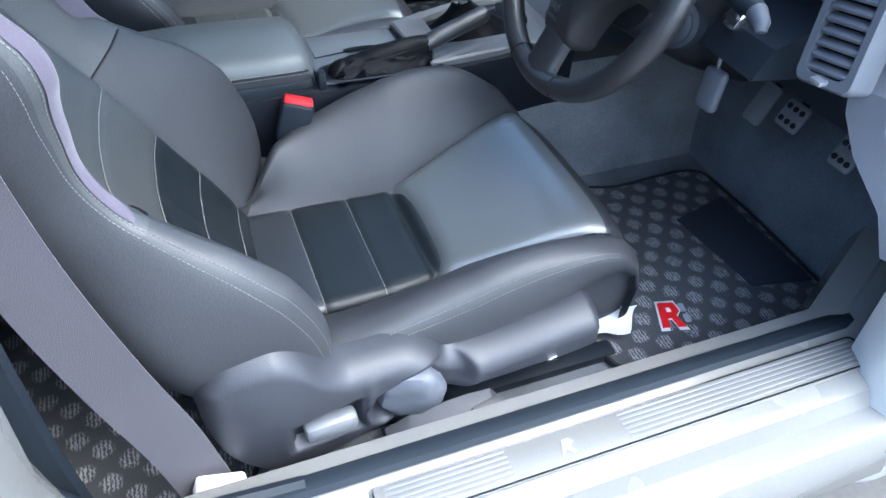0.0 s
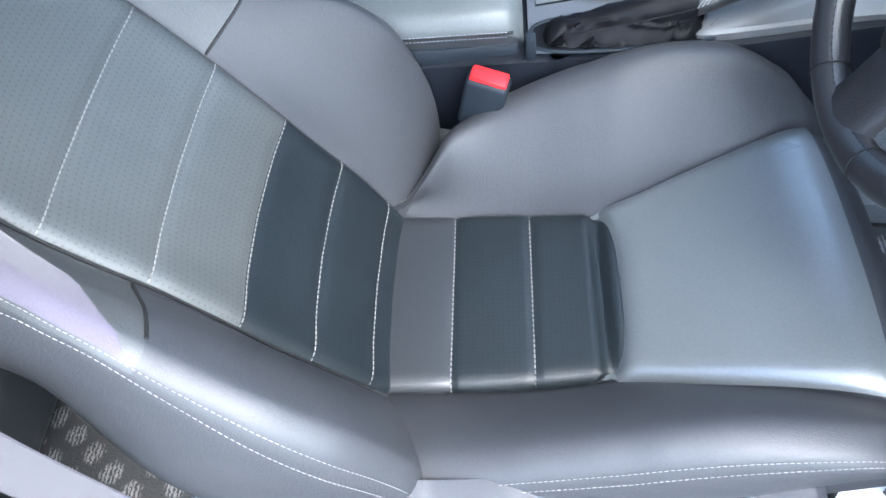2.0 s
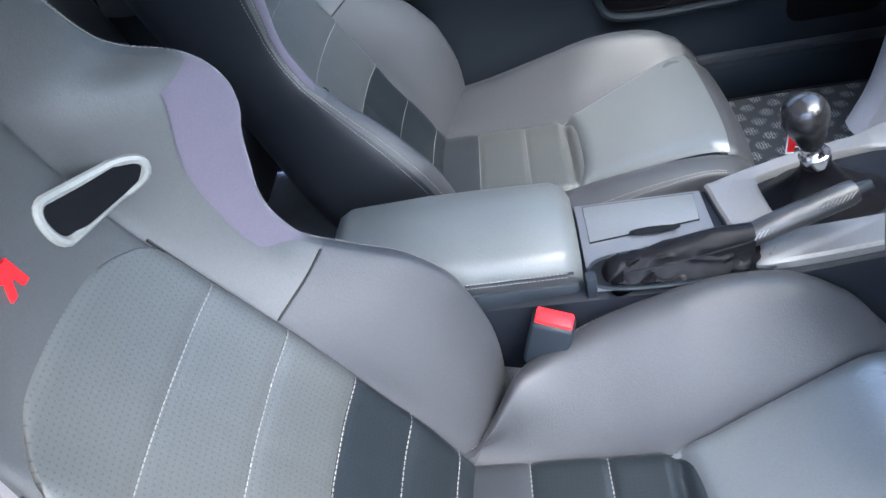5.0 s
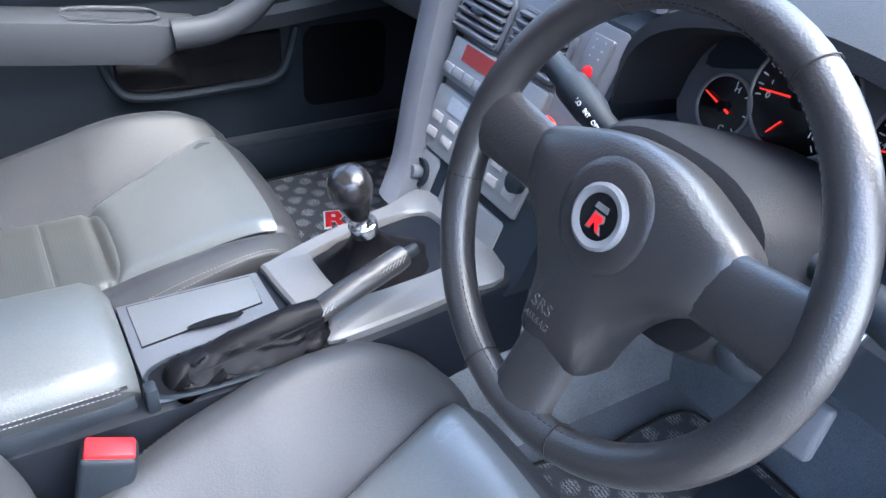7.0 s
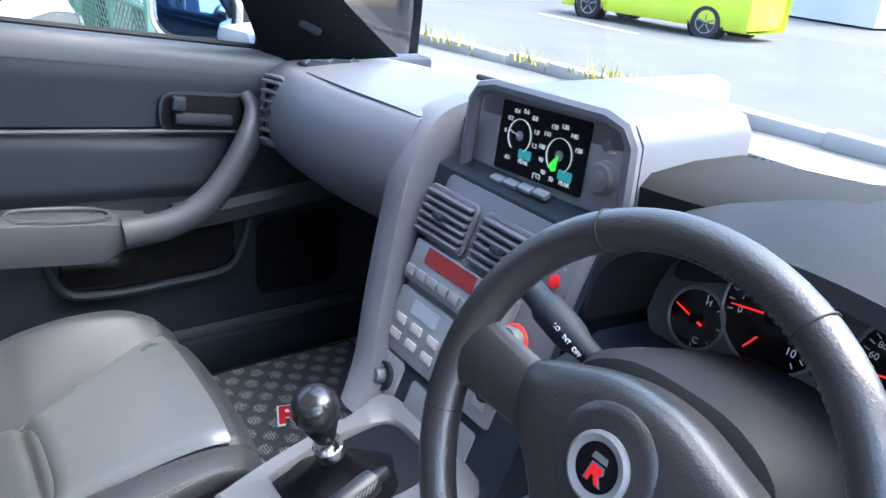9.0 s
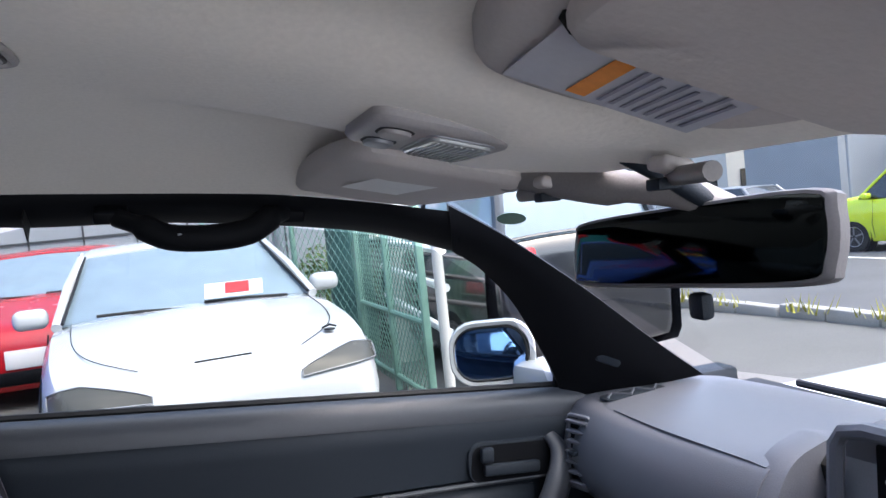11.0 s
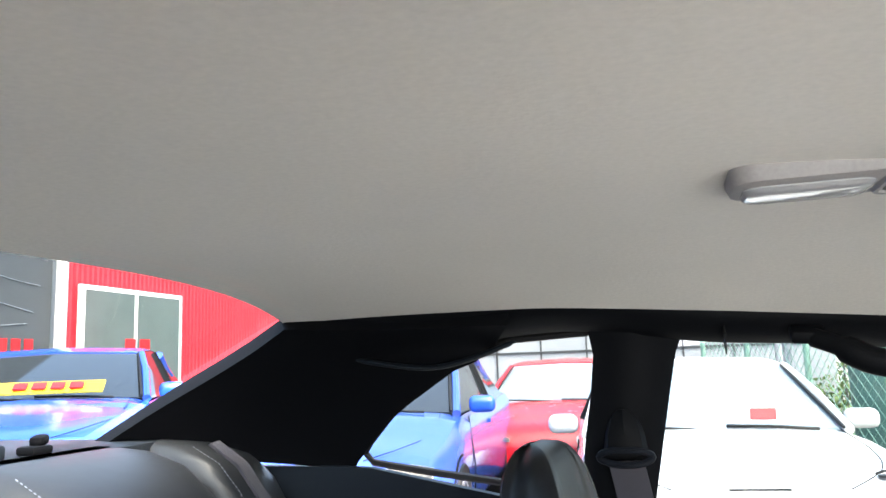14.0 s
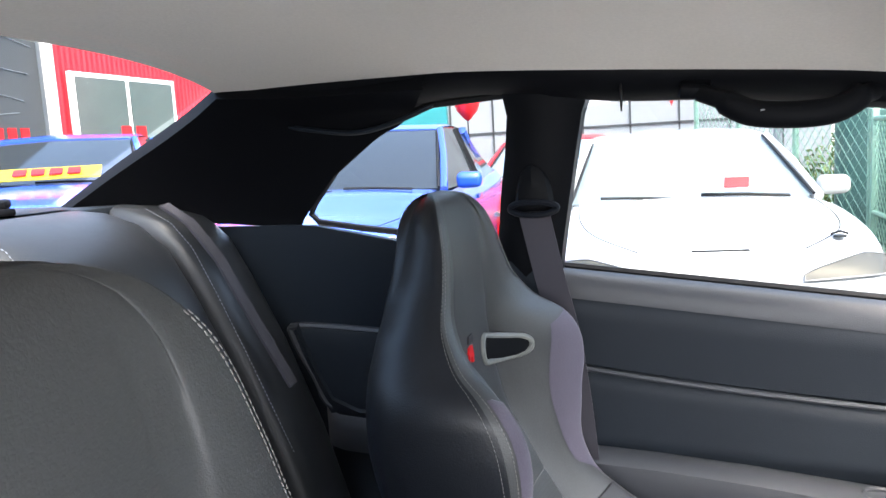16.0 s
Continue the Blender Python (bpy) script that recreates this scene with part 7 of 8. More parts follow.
# grab handle over the passenger door
gh = thing("grab_handle", (0.12, 0.51, 1.2), "black fold-down grab handle over the passenger door", "grab handle")
gp = smooth_line([(0.012, 0.515, 1.218), (0.04, 0.498, 1.205), (0.075, 0.488, 1.186), (0.125, 0.484, 1.180), (0.17, 0.486, 1.183), (0.20, 0.495, 1.198), (0.222, 0.512, 1.205)], 5)
part("handle", tube(gp, [0.006] + [0.010] * 5 + [0.014] * (len(gp) - 11) + [0.010] * 4 + [0.006], 12, flat=1.2), M["black"], gh, "black curved handle")
for x, z in ((0.010, 1.222), (0.225, 1.203)):
    part("mount", box((x, 0.518, z), (0.04, 0.03, 0.018), 0.005, (30, 4, 0)), M["black"], gh)
part("glint_strip", box((0.12, 0.474, 1.188), (0.07, 0.003, 0.003), 0.001), M["satin"], gh)

# ---- rear seat and shelf ----
rs = thing("rear_bench", (-0.8, 0.0, 0.4), "black leather rear seat with rounded backrests and pale stitching", "rear seat")


def rear_back(cy, w):
    rows = []
    for z, x, d, k in ((0.42, -0.60, 0.11, 0.9), (0.5, -0.615, 0.13, 1), (0.7, -0.685, 0.14, 1), (0.85, -0.745, 0.14, 1), (0.96, -0.79, 0.13, 0.99), (1.03, -0.815, 0.115, 0.96), (1.07, -0.835, 0.09, 0.90), (1.092, -0.86, 0.06, 0.80), (1.100, -0.885, 0.03, 0.66)):
        ring = []
        for a, b in ((-1, 0.0), (-0.97, 0.55), (-0.86, 0.85), (-0.6, 0.97), (-0.2, 1.0), (0.2, 1.0), (0.6, 0.97), (0.86, 0.85), (0.97, 0.55), (1, 0.0), (0.9, -0.4), (0, -0.5), (-0.9, -0.4)):
            ring.append((x + d * b - 0.06, cy + a * w * k, z))
        rows.append(smooth_line(ring, 3, ring=True))
    return loft(rows)


part("backrest", rear_back(0.31, 0.165), M["bench_leather"], rs, "black leather backrest")
part("backrest", rear_back(-0.31, 0.165), M["bench_leather"], rs)
part("backrest_middle", rear_back(0.0, 0.148), M["bench_leather"], rs)
part("side_bolster", rear_back(0.545, 0.08), M["bench_leather"], rs)
part("side_bolster", rear_back(-0.545, 0.08), M["bench_leather"], rs)
for y in (0.158, -0.158, 0.470):
    bm = strip_of_stitches([(x, y, z) for x, z in ((-0.60, 0.7), (-0.665, 0.85), (-0.715, 0.96), (-0.75, 1.03), (-0.785, 1.07), (-0.83, 1.094))], 0.004, 0.003, 0.0008)
    part("stitching", bm, M["ink"], rs, "pale stitched thread")
part("rear_cushion", box((-0.50, 0.0, 0.41), (0.36, 1.2, 0.14), 0.05, (0, -6, 0), 4), M["bench_leather"], rs)
part("rear_belt", loft([[(x + 0.012, 0.452 + dy, z) , (x + 0.012, 0.475 + dy, z + 0.002), (x + 0.008, 0.475 + dy, z), (x + 0.008, 0.452 + dy, z - 0.002)] for x, z, dy in ((-0.80, 1.10, 0.0), (-0.76, 1.07, 0.008), (-0.72, 1.01, 0.018), (-0.68, 0.92, 0.03), (-0.62, 0.8, 0.04))]), M["webbing"], rs, "dark belt webbing")
shelf = solid("rear_shelf", box((-1.08, 0.0, 1.090), (0.34, 1.05, 0.02), 0.006), M["dark"], "dark carpeted shelf under the rear window", "shelf", kind="structure")
lat = thing("shelf_latch", (-0.97, 0.31, 1.10), "small black latch on the rear shelf", "latch")
part("base", box((-0.965, 0.318, 1.106), (0.03, 0.035, 0.012), 0.004), M["black"], lat)
part("hook", box((-0.965, 0.325, 1.118), (0.02, 0.022, 0.014), 0.005, (10, 0, 20)), M["black"], lat)
speaker = thing("shelf_speaker", (-1.05, 0.12, 1.10), "low black speaker box on the rear shelf", "speaker")
part("box", box((-1.04, 0.10, 1.108), (0.16, 0.34, 0.022), 0.006), M["dark"], speaker)
part("rim", tube([(-1.04 + a, 0.10 + b, 1.119) for a, b in rounded(0.15, 0.33, 0.01)], 0.0025, 6, ring=True), M["plastic"], speaker)
# armrest pocket in the rear side panel
pk = thing("side_pocket", (-0.55, 0.62, 0.7), "black moulded armrest and pad on the rear side panel", "side pocket")
outline = [(p.x, p.y) for p in smooth_line([(0.13, 0.08, 0), (0.11, 0.09, 0), (-0.2, 0.09, 0), (-0.2, -0.10, 0), (0.03, -0.10, 0), (0.07, -0.07, 0)], 4, ring=True)]
part("pad", plate(outline, basis((-0.52, 0.655, 0.80), (-1, 0, 0), (0, 0, 1)), 0.014, 0.005), M["wheel_leather"], pk)
part("ledge", loft([[(x, 0.672, z + 0.012), (x, 0.63, z + 0.012), (x, 0.615, z), (x, 0.63, z - 0.05), (x, 0.672, z - 0.06)] for x, z in ((-0.66, 0.86), (-0.63, 0.79), (-0.60, 0.735), (-0.55, 0.715), (-0.3, 0.71))]), M["dark"], pk)

from mathutils.bvhtree import BVHTree
# ---- the yard outside ----
def gz(x, y):
    """Height of the sloping yard."""
    return -0.03 * max(0.0, min(y, 9.0)) - 0.042 * max(-9.0, min(x, 0.0)) - 0.012 * max(0.0, min(x, 16.0))


def ground_sheet(u, v):
    def spread(t):
        s = 2 * t - 1
        return 24 * s + 176 * s ** 7
    x, y = spread(u), spread(v)
    return (x, y, gz(x, y))


ground = solid("ground", sheet(ground_sheet, 120, 120), M["paving"], "pale worn concrete and asphalt of a car yard", "ground", kind="structure")
road = solid("road", sheet(lambda u, v: (5.75 + 10.5 * u + 0.02 * (v * 40 - 5) , -14 + 60 * v, gz(5.75 + 10.5 * u, -14 + 60 * v) + 0.006), 30, 60), M["asphalt"], "grey asphalt road beyond the kerb", "road", kind="structure")

# own bonnet and cowl
nose = thing("bonnet", (1.5, 0, 0.6), "white bonnet of the car seen over the dash", "bonnet", kind="structure")
part("bonnet_skin", sheet(lambda u, v: (1.06 + 1.15 * u, (2 * v - 1) * (0.72 - 0.06 * u), 0.800 - 0.03 * u - 0.20 * u * u - 0.05 * (2 * v - 1) ** 4), 16, 16, 0.01), M["white_paint"], nose, "white painted bonnet skin")
part("cowl", box((1.03, 0, 0.80), (0.09, 1.34, 0.03), 0.008), M["rubber"], nose, "black windscreen cowl")
for y0, y1 in ((0.55, 0.02), (0.0, -0.55)):
    part("wiper", tube([(1.06, y0, 0.826), (1.04, (y0 + y1) / 2, 0.836), (1.05, y1, 0.830)], 0.007, 8), M["rubber"], nose, "black wiper arm")
part("washer_jet", box((1.25, 0.22, 0.797), (0.03, 0.018, 0.012), 0.004), M["chrome"], nose)
part("front_wing", box((1.45, 0.78, 0.45), (1.5, 0.12, 0.6), 0.05), M["white_paint"], nose)
part("front_wing", box((1.45, -0.78, 0.45), (1.5, 0.12, 0.6), 0.05), M["white_paint"], nose)


def parked_car(name, at, yaw, paint, label, L=4.4, W=1.72, H=1.28, hood=0.78, deck=0.88, belt=0.88, ws=(1.05, 0.28), rw=(-0.85, -1.55), glass="haze_glass", van=False, group="parked cars", nose_style="coupe", mirror=None):
    """A car with lofted body, greenhouse, lamps, wheels; x is its front."""
    root = thing(name, at, label, "car", group)
    root.rotation_euler = (0, 0, radians(yaw))
    save = ORIGIN[root.name]
    ORIGIN[root.name] = Vector((0, 0, 0))
    f, b, w = L / 2, -L / 2, W / 2
    stations = [(b, 0.30, 0.62 if not van else 0.9, 0.80), (b + 0.06, 0.24, deck - 0.04, 0.90), (b + 0.25, 0.22, deck, 0.97), (rw[1], 0.2, deck + 0.01, 1.0), (rw[0], 0.2, belt + 0.01, 1.0), (0.0, 0.2, belt, 0.99), (ws[0], 0.2, belt - 0.015, 0.99), (ws[0] + 0.35, 0.2, hood + 0.045, 0.985), (f - 0.55, 0.2, hood - 0.01, 0.97), (f - 0.25, 0.19, hood - 0.075, 0.93), (f - 0.09, 0.18, hood - 0.15, 0.86), (f - 0.02, 0.2, hood - 0.24, 0.80), (f, 0.27, hood - 0.33, 0.76)]
    rows = []
    for x, lo, hi, k in stations:
        a = w * k
        mid = lo + 0.55 * (hi - lo)
        rows.append([(x, y, z) for y, z in ((-0.5 * a, lo), (-0.93 * a, lo + 0.02), (-0.985 * a, lo + 0.10), (-a, mid), (-0.975 * a, hi - 0.09), (-0.93 * a, hi - 0.03), (-0.80 * a, hi), (-0.4 * a, hi + 0.022), (0, hi + 0.028), (0.4 * a, hi + 0.022), (0.80 * a, hi), (0.93 * a, hi - 0.03), (0.975 * a, hi - 0.09), (a, mid), (0.985 * a, lo + 0.10), (0.93 * a, lo + 0.02), (0.5 * a, lo))])
    fine = []
    n = len(rows[0])
    cols = [smooth_line([r[i] for r in rows], 4) for i in range(n)]
    fine = [[cols[i][k] for i in range(n)] for k in range(len(cols[0]))]
    skin = BVHTree.FromBMesh(loft(fine))
    body = part("body", loft(fine), M[paint], root, "")
    # greenhouse
    top = H
    gl = [(ws[0], belt - 0.01, belt, 0.90), (ws[1], top - 0.05, belt, 0.72), (ws[1] - 0.12, top - 0.015, belt, 0.71), (0.5 * (ws[1] + rw[0]), top, belt, 0.71), (rw[0] + 0.1, top - 0.02, belt, 0.70), (rw[0], top - 0.05, belt, 0.69), (rw[1], deck + 0.01, belt, 0.80)]
    rows = [[(x, -0.93 * w, belt - 0.02), (x, -w * k, z - 0.02), (x, -w * (k - 0.06), z), (x, 0, z + 0.02), (x, w * (k - 0.06), z), (x, w * k, z - 0.02), (x, 0.93 * w, belt - 0.02)] for x, z, _, k in gl]
    cabin = part("window_band", loft(rows), M[glass], root, "reflecting car windows")
    roof_rows = [[(x, -w * k + 0.0, z - 0.012), (x, -w * (k - 0.07), z + 0.008), (x, 0, z + 0.030), (x, w * (k - 0.07), z + 0.008), (x, w * k, z - 0.012), (x, 0, z - 0.02)] for x, z, _, k in gl[1:-1]]
    part("roof", loft(roof_rows), M[paint], root)
    for s in (1, -1):
        part("windscreen_pillar", tube([(ws[0] + 0.02, s * 0.90 * w, belt - 0.02), (0.5 * (ws[0] + ws[1]), s * 0.82 * w, 0.5 * (belt + top) - 0.02), (ws[1], s * 0.715 * w, top - 0.055)], 0.03, 8), M[paint], root)
        part("rear_pillar", tube([(rw[1], s * 0.81 * w, deck + 0.0), (rw[0] - 0.1, s * 0.74 * w, 0.55 * top + 0.45 * deck), (rw[0] + 0.05, s * 0.70 * w, top - 0.05)], 0.05, 8), M[paint], root)
        part("door_pillar", tube([(-0.35, s * 0.935 * w, belt - 0.02), (-0.38, s * 0.715 * w, top - 0.04)], 0.028, 8), M["black"], root)
        part("windscreen_seal", tube([(ws[0] + 0.03, s * 0.86 * w, belt - 0.0), (ws[1] + 0.01, s * 0.69 * w, top - 0.045)], 0.010, 6), M["rubber"], root)
        # lamps
        def on_nose(u, v, lift=0.016):
            y = s * w * (0.40 + 0.50 * u)
            lo, hi = hood - 0.215 + 0.03 * u, hood - 0.185 + 0.095 * min(1, 1.5 * u) ** 0.8 - 0.02 * u ** 6
            hit, nor, _, _ = skin.ray_cast(Vector((f + 0.6, y, lo + (hi - lo) * v + 0.09)), Vector((-1, 0, -0.15)))
            if hit is None:
                return Vector((f - 0.3, y, hi))
            return hit + Vector((1.0, s * 0.25 * u, 0.5)) * lift
        hl = part("headlamp", sheet(lambda u, v: on_nose(u, v), 16, 6, 0.004), M["headlamp"], root, "clear headlamp")
        part("lamp_rim", tube([on_nose(u, v, 0.018) for u, v in [(k / 12, 0) for k in range(13)] + [(1, k / 4) for k in range(1, 5)] + [(1 - k / 12, 1) for k in range(1, 13)]], 0.004, 6, ring=True), M["satin"], hl)
        part("tail_lamp", box((b + 0.06, s * 0.70 * w, deck - 0.14), (0.10, 0.34, 0.15), 0.03), M["red"], root, "red tail lamp")
        m = part("door_mirror", box((ws[0] - 0.22, s * (w + 0.06), belt + 0.03), (0.13, 0.19, 0.12), 0.045, seg=3), M[mirror or paint], root)
        part("door_handle", box((-0.15, s * (0.985 * w), belt - 0.15), (0.2, 0.02, 0.04), 0.008), M[paint], root)
        part("bumper_duct", box((f - 0.05, s * 0.62 * w, 0.34), (0.10, 0.30, 0.10), 0.03), M["black"], root)
        for x in (f - 0.85, b + 0.78):
            wf_ = basis((x, s * (w - 0.02), 0.31), (1, 0, 0), (0, 0, 1)) if s < 0 else basis((x, s * (w - 0.02), 0.31), (-1, 0, 0), (0, 0, 1))
            tyre = part("tyre", lathe([(0.19, 0.005), (0.24, 0.018), (0.29, 0.015), (0.315, -0.01), (0.315, -0.18), (0.2, -0.2)], wf_, 30), M["rubber"], root)
            part("arch", lathe([(0.36, -0.2), (0.36, 0.0), (0.345, 0.004), (0.33, -0.02), (0.33, -0.2)], wf_, 30), M["black"], root)
            part("rim", lathe([(0.20, -0.01), (0.195, 0.012), (0.18, 0.004), (0.16, -0.03), (0.05, -0.015), (0.0001, -0.012)], wf_, 24), M["satin"], tyre)
            for k in range(5):
                bm = box((0, 0, 0), (0.035, 0.15, 0.02), 0.006)
                bmesh.ops.transform(bm, matrix=wf_ @ Matrix.Rotation(2 * math.pi * k / 5, 4, "Z") @ Matrix.Translation((0, 0.105, 0.0)), verts=bm.verts)
                part("wheel_spoke", bm, M["silver"], tyre)
    part("grille", box((f - 0.015, 0, 0.30), (0.06, 0.85, 0.13), 0.03), M["black"], root, "dark lower grille")
    part("number_plate", box((f + 0.012, 0, 0.46), (0.012, 0.33, 0.16), 0.004), M["paper"], root) if nose_style == "plate" else None
    part("bonnet_slit", box((f - 0.155, 0.0, hood - 0.085), (0.02, 0.26, 0.006), 0.002), M["black"], root) if nose_style == "coupe" else None
    for k in (-1, 1):
        part("wiper", tube([(ws[0] + 0.10, 0.3 * k + 0.32 * w, belt + 0.0), (ws[0] + 0.06, 0.3 * k, belt + 0.015), (ws[0] + 0.05, 0.3 * k - 0.28 * w, belt + 0.02)], 0.010, 6), M["rubber"], root)
        line = [(x, k * y * w, z) for x, y, z in ((ws[0] + 0.12, 0.80, belt + 0.0), (f - 0.7, 0.78, hood + 0.012), (f - 0.35, 0.68, hood - 0.03), (f - 0.16, 0.45, hood - 0.085))]
        part("bonnet_gap", tube(smooth_line(line, 4), 0.0025, 5), M["black"], root)
        part("door_gap", tube([(0.85, k * 0.985 * w, 0.30), (0.88, k * 1.0 * w, 0.55), (0.86, k * 0.955 * w, belt - 0.05)], 0.005, 5), M["black"], root)
    ORIGIN[root.name] = save
    for o_ in root.children_recursive:
        ORIGIN[o_.name] = save
    return root


M["headlamp"] = material("headlamp_lens", (0.07, 0.07, 0.062), 0.25, bump=0.0, spec=0.25, vary=0.04, stain=14)


def lower(x, y):
    return gz(x, y) - 0.0


M["yellow"] = material("yellow_card", (0.85, 0.6, 0.03), 0.6, bump=0.0)
white = parked_car("coupe", (-0.05, 5.22, lower(0.1, 4.6) + 0.035), -84, "white_paint", "white coupe with clear headlamps parked beside the car", L=4.44, W=1.66, H=1.27, hood=0.80, deck=0.9, belt=0.87, ws=(0.86, 0.15))
sign = thing("windscreen_card", (0.2, 4.9, 0.9), "red and white price card behind the windscreen", "card")
for k, (dx, dz, w, h, m) in enumerate(((0.0, 0.0, 0.34, 0.10, "paper"), (0.02, 0.01, 0.14, 0.07, "red"))):
    part("card", box((0.29 + dx, 4.24 - 0.008 * k, 0.85 + dz), (w, 0.006, h), 0.0, (-35, 0, -8)), M[m], sign)
for x, y in ((-0.275, 3.52), (0.70, 3.34)):
    pin = thing("bonnet_pin", (x, y, 0.62), "small black bonnet pin", "bonnet pin", "bonnet pins")
    part("plate", lathe([(0.03, 0), (0.028, 0.006), (0.0001, 0.008)], basis((x, y, 0.645), (1, 0, 0), (0, 1, 0.05)), 14), M["rubber"], pin)
    part("post", tube([(x - 0.04, y, 0.658), (x, y - 0.01, 0.672), (x + 0.035, y, 0.658)], 0.006, 6), M["rubber"], pin)
pale = parked_car("saloon", (-2.50, 5.55, lower(-2.5, 5.0)), -84, "pale_blue_paint", "light metallic blue saloon with bonnet vents", L=4.3, W=1.75, H=1.40, hood=0.80, deck=0.95, belt=0.93, mirror="blue_paint", nose_style="plate", glass="dark_glass")
red = parked_car("sports_saloon", (-1.45, 8.9, lower(-1.4, 8.0) + 0.02), -88, "red_paint", "red and white sports saloon behind the blue car", L=4.3, W=1.7, H=1.36, hood=0.82, deck=0.95, belt=0.93, mirror="red_paint", nose_style="plate")
blue = parked_car("coupe", (-5.03, 4.71, lower(-5.0, 4.7)), -60, "blue_paint", "bright blue coupe parked behind with a yellow card", L=4.5, W=1.75, H=1.36, hood=0.87, deck=0.98, belt=0.985, glass="dark_glass")
card = thing("windscreen_card", (-4.3, 3.8, 1.1), "yellow and red price card on the blue car windscreen", "card")
part("card", box((-4.33, 3.80, 1.135), (0.012, 0.72, 0.13), 0.0, (0, -55, -60)), M["yellow"], card)
for k in range(4):
    part("letter_bar", box((-4.315 + 0.12 * (k - 1.5) * 0.87, 3.785 + 0.12 * (k - 1.5) * 0.5, 1.15), (0.010, 0.09, 0.07), 0.0, (0, -55, -60)), M["red"], card, "red print as a plain bar")
suv = parked_car("suv", (2.78, 6.55, lower(2.9, 6.5)), 93, "black_paint", "black four-wheel-drive car beyond the fence", L=4.0, W=1.7, H=1.75, hood=1.05, deck=1.15, belt=1.12, ws=(0.7, 0.25), rw=(-1.72, -1.92), glass="haze_glass")
van = parked_car("minivan", (13.1, 9.7, lower(13.1, 9.7)), 98.7, "lime_paint", "bright lime-yellow minivan on the road", L=4.25, W=1.7, H=1.68, hood=1.0, deck=1.1, belt=1.05, ws=(1.15, 0.55), rw=(-1.95, -2.08), glass="dark_glass")
grey = parked_car("hatchback", (13.8, 17.0, lower(13.8, 17.0)), 97, "satin", "grey hatchback on the far side of the road", L=4.0, W=1.68, H=1.45, hood=0.9, deck=1.05, belt=0.98, rw=(-1.6, -1.95), glass="dark_glass")

# kerb with weeds
kerb = thing("kerb", (5.7, 5.0, gz(5.7, 5)), "worn concrete kerb stones beside the road", "kerb", kind="structure")
for k in range(24):
    y = -2 + 0.62 * k
    x = 5.70 + 0.02 * math.sin(k * 1.7) - 0.10 * max(0, 3.6 - y)
    part("kerb_stone", box((x, y, gz(x, y) + 0.05 + 0.01 * math.sin(k * 2.3)), (0.16, 0.60, 0.14), 0.02, (0, 0, math.sin(k) * 1.5)), M["concrete"], kerb)
weeds = bmesh.new()
rnd = random.Random(4)
for k in range(150):
    y = rnd.choice((3.9, 4.4, 5.3, 6.6, 7.4)) + rnd.gauss(0, 0.22)
    x = 5.6 + rnd.gauss(0, 0.06)
    h, a = rnd.uniform(0.05, 0.22), rnd.uniform(0, 6.28)
    z = gz(x, y) + 0.08
    w = 0.012
    p, q_ = Vector((x, y, z)), Vector((x + 0.5 * h * math.cos(a), y + 0.5 * h * math.sin(a), z + h))
    s_ = Vector((-math.sin(a), math.cos(a), 0)) * w
    weeds.faces.new([weeds.verts.new(c) for c in (p - s_, p + s_, q_)])
solid("weeds", weeds, M["dry_leaf"], "yellow-green weeds along the kerb", "weeds", kind="stuff", smooth=0)
for k in range(5):
    solid("road_line", box((11.2, -4 + 7.0 * k, gz(11.2, -4 + 7.0 * k) + 0.016), (0.12, 2.6, 0.006), 0.0), M["white_line"], "white dashed road marking", "road marking", kind="structure", smooth=0)

# mesh fence, gate, rail, posts
fence = thing("mesh_fence", (1.5, 5.5, gz(1.5, 5.5)), "green wire mesh gate with white rails", "fence")
g0 = gz(1.5, 5)


def wire_panel(x0, y0, x1, y1, z0, z1, step=0.085):
    bm = bmesh.new()
    L = math.hypot(x1 - x0, y1 - y0)
    n = int((L + (z1 - z0)) / step)
    for way in (1, -1):
        for k in range(-int((z1 - z0) / step), int(L / step) + 1):
            a, b = k * step, k * step + (z1 - z0)
            za, zb = (z0, z1) if way > 0 else (z1, z0)
            lo, hi = max(0.0, a), min(L, b)
            if hi <= lo:
                continue
            pa = Vector((x0 + (x1 - x0) * lo / L, y0 + (y1 - y0) * lo / L, za + (zb - za) * (lo - a) / (b - a)))
            pb = Vector((x0 + (x1 - x0) * hi / L, y0 + (y1 - y0) * hi / L, za + (zb - za) * (hi - a) / (b - a)))
            tube([pa, pb], 0.004, 4, bm=bm)
    return bm


part("mesh", wire_panel(1.50, 4.35, 1.46, 6.2, g0 + 0.05, g0 + 1.35), M["wire"], fence, "green diamond wire mesh")
for y, h in ((4.33, 1.5), (5.2, 1.42), (6.2, 1.5)):
    part("gate_post", box((1.50 - 0.02 * (y - 4.3), y, g0 + h / 2), (0.05, 0.05, h), 0.006), M["post"], fence)
for z in (0.12, 0.62, 1.36):
    part("gate_rail", tube([(1.50, 4.33, g0 + z), (1.46, 6.2, g0 + z)], 0.02, 8), M["post"], fence)
for z in (0.55, 0.85, 1.1):
    part("white_rail", tube([(1.62, 4.2, g0 + z), (1.9, 7.0, g0 + z), (2.6, 12.0, g0 + z)], 0.03, 8), M["white_rail"], fence)
part("end_post", tube([(1.56, 4.13, g0), (1.56, 4.13, g0 + 1.25)], 0.035, 12), M["pale_wall"], fence, "weathered white post")
back = thing("mesh_fence", (0.8, 8, gz(0.8, 8)), "tall wire mesh fence behind the white car", "fence")
part("mesh", wire_panel(1.46, 6.2, 0.2, 9.6, gz(1, 8) + 0.05, gz(1, 8) + 1.9, 0.12), M["wire"], back)
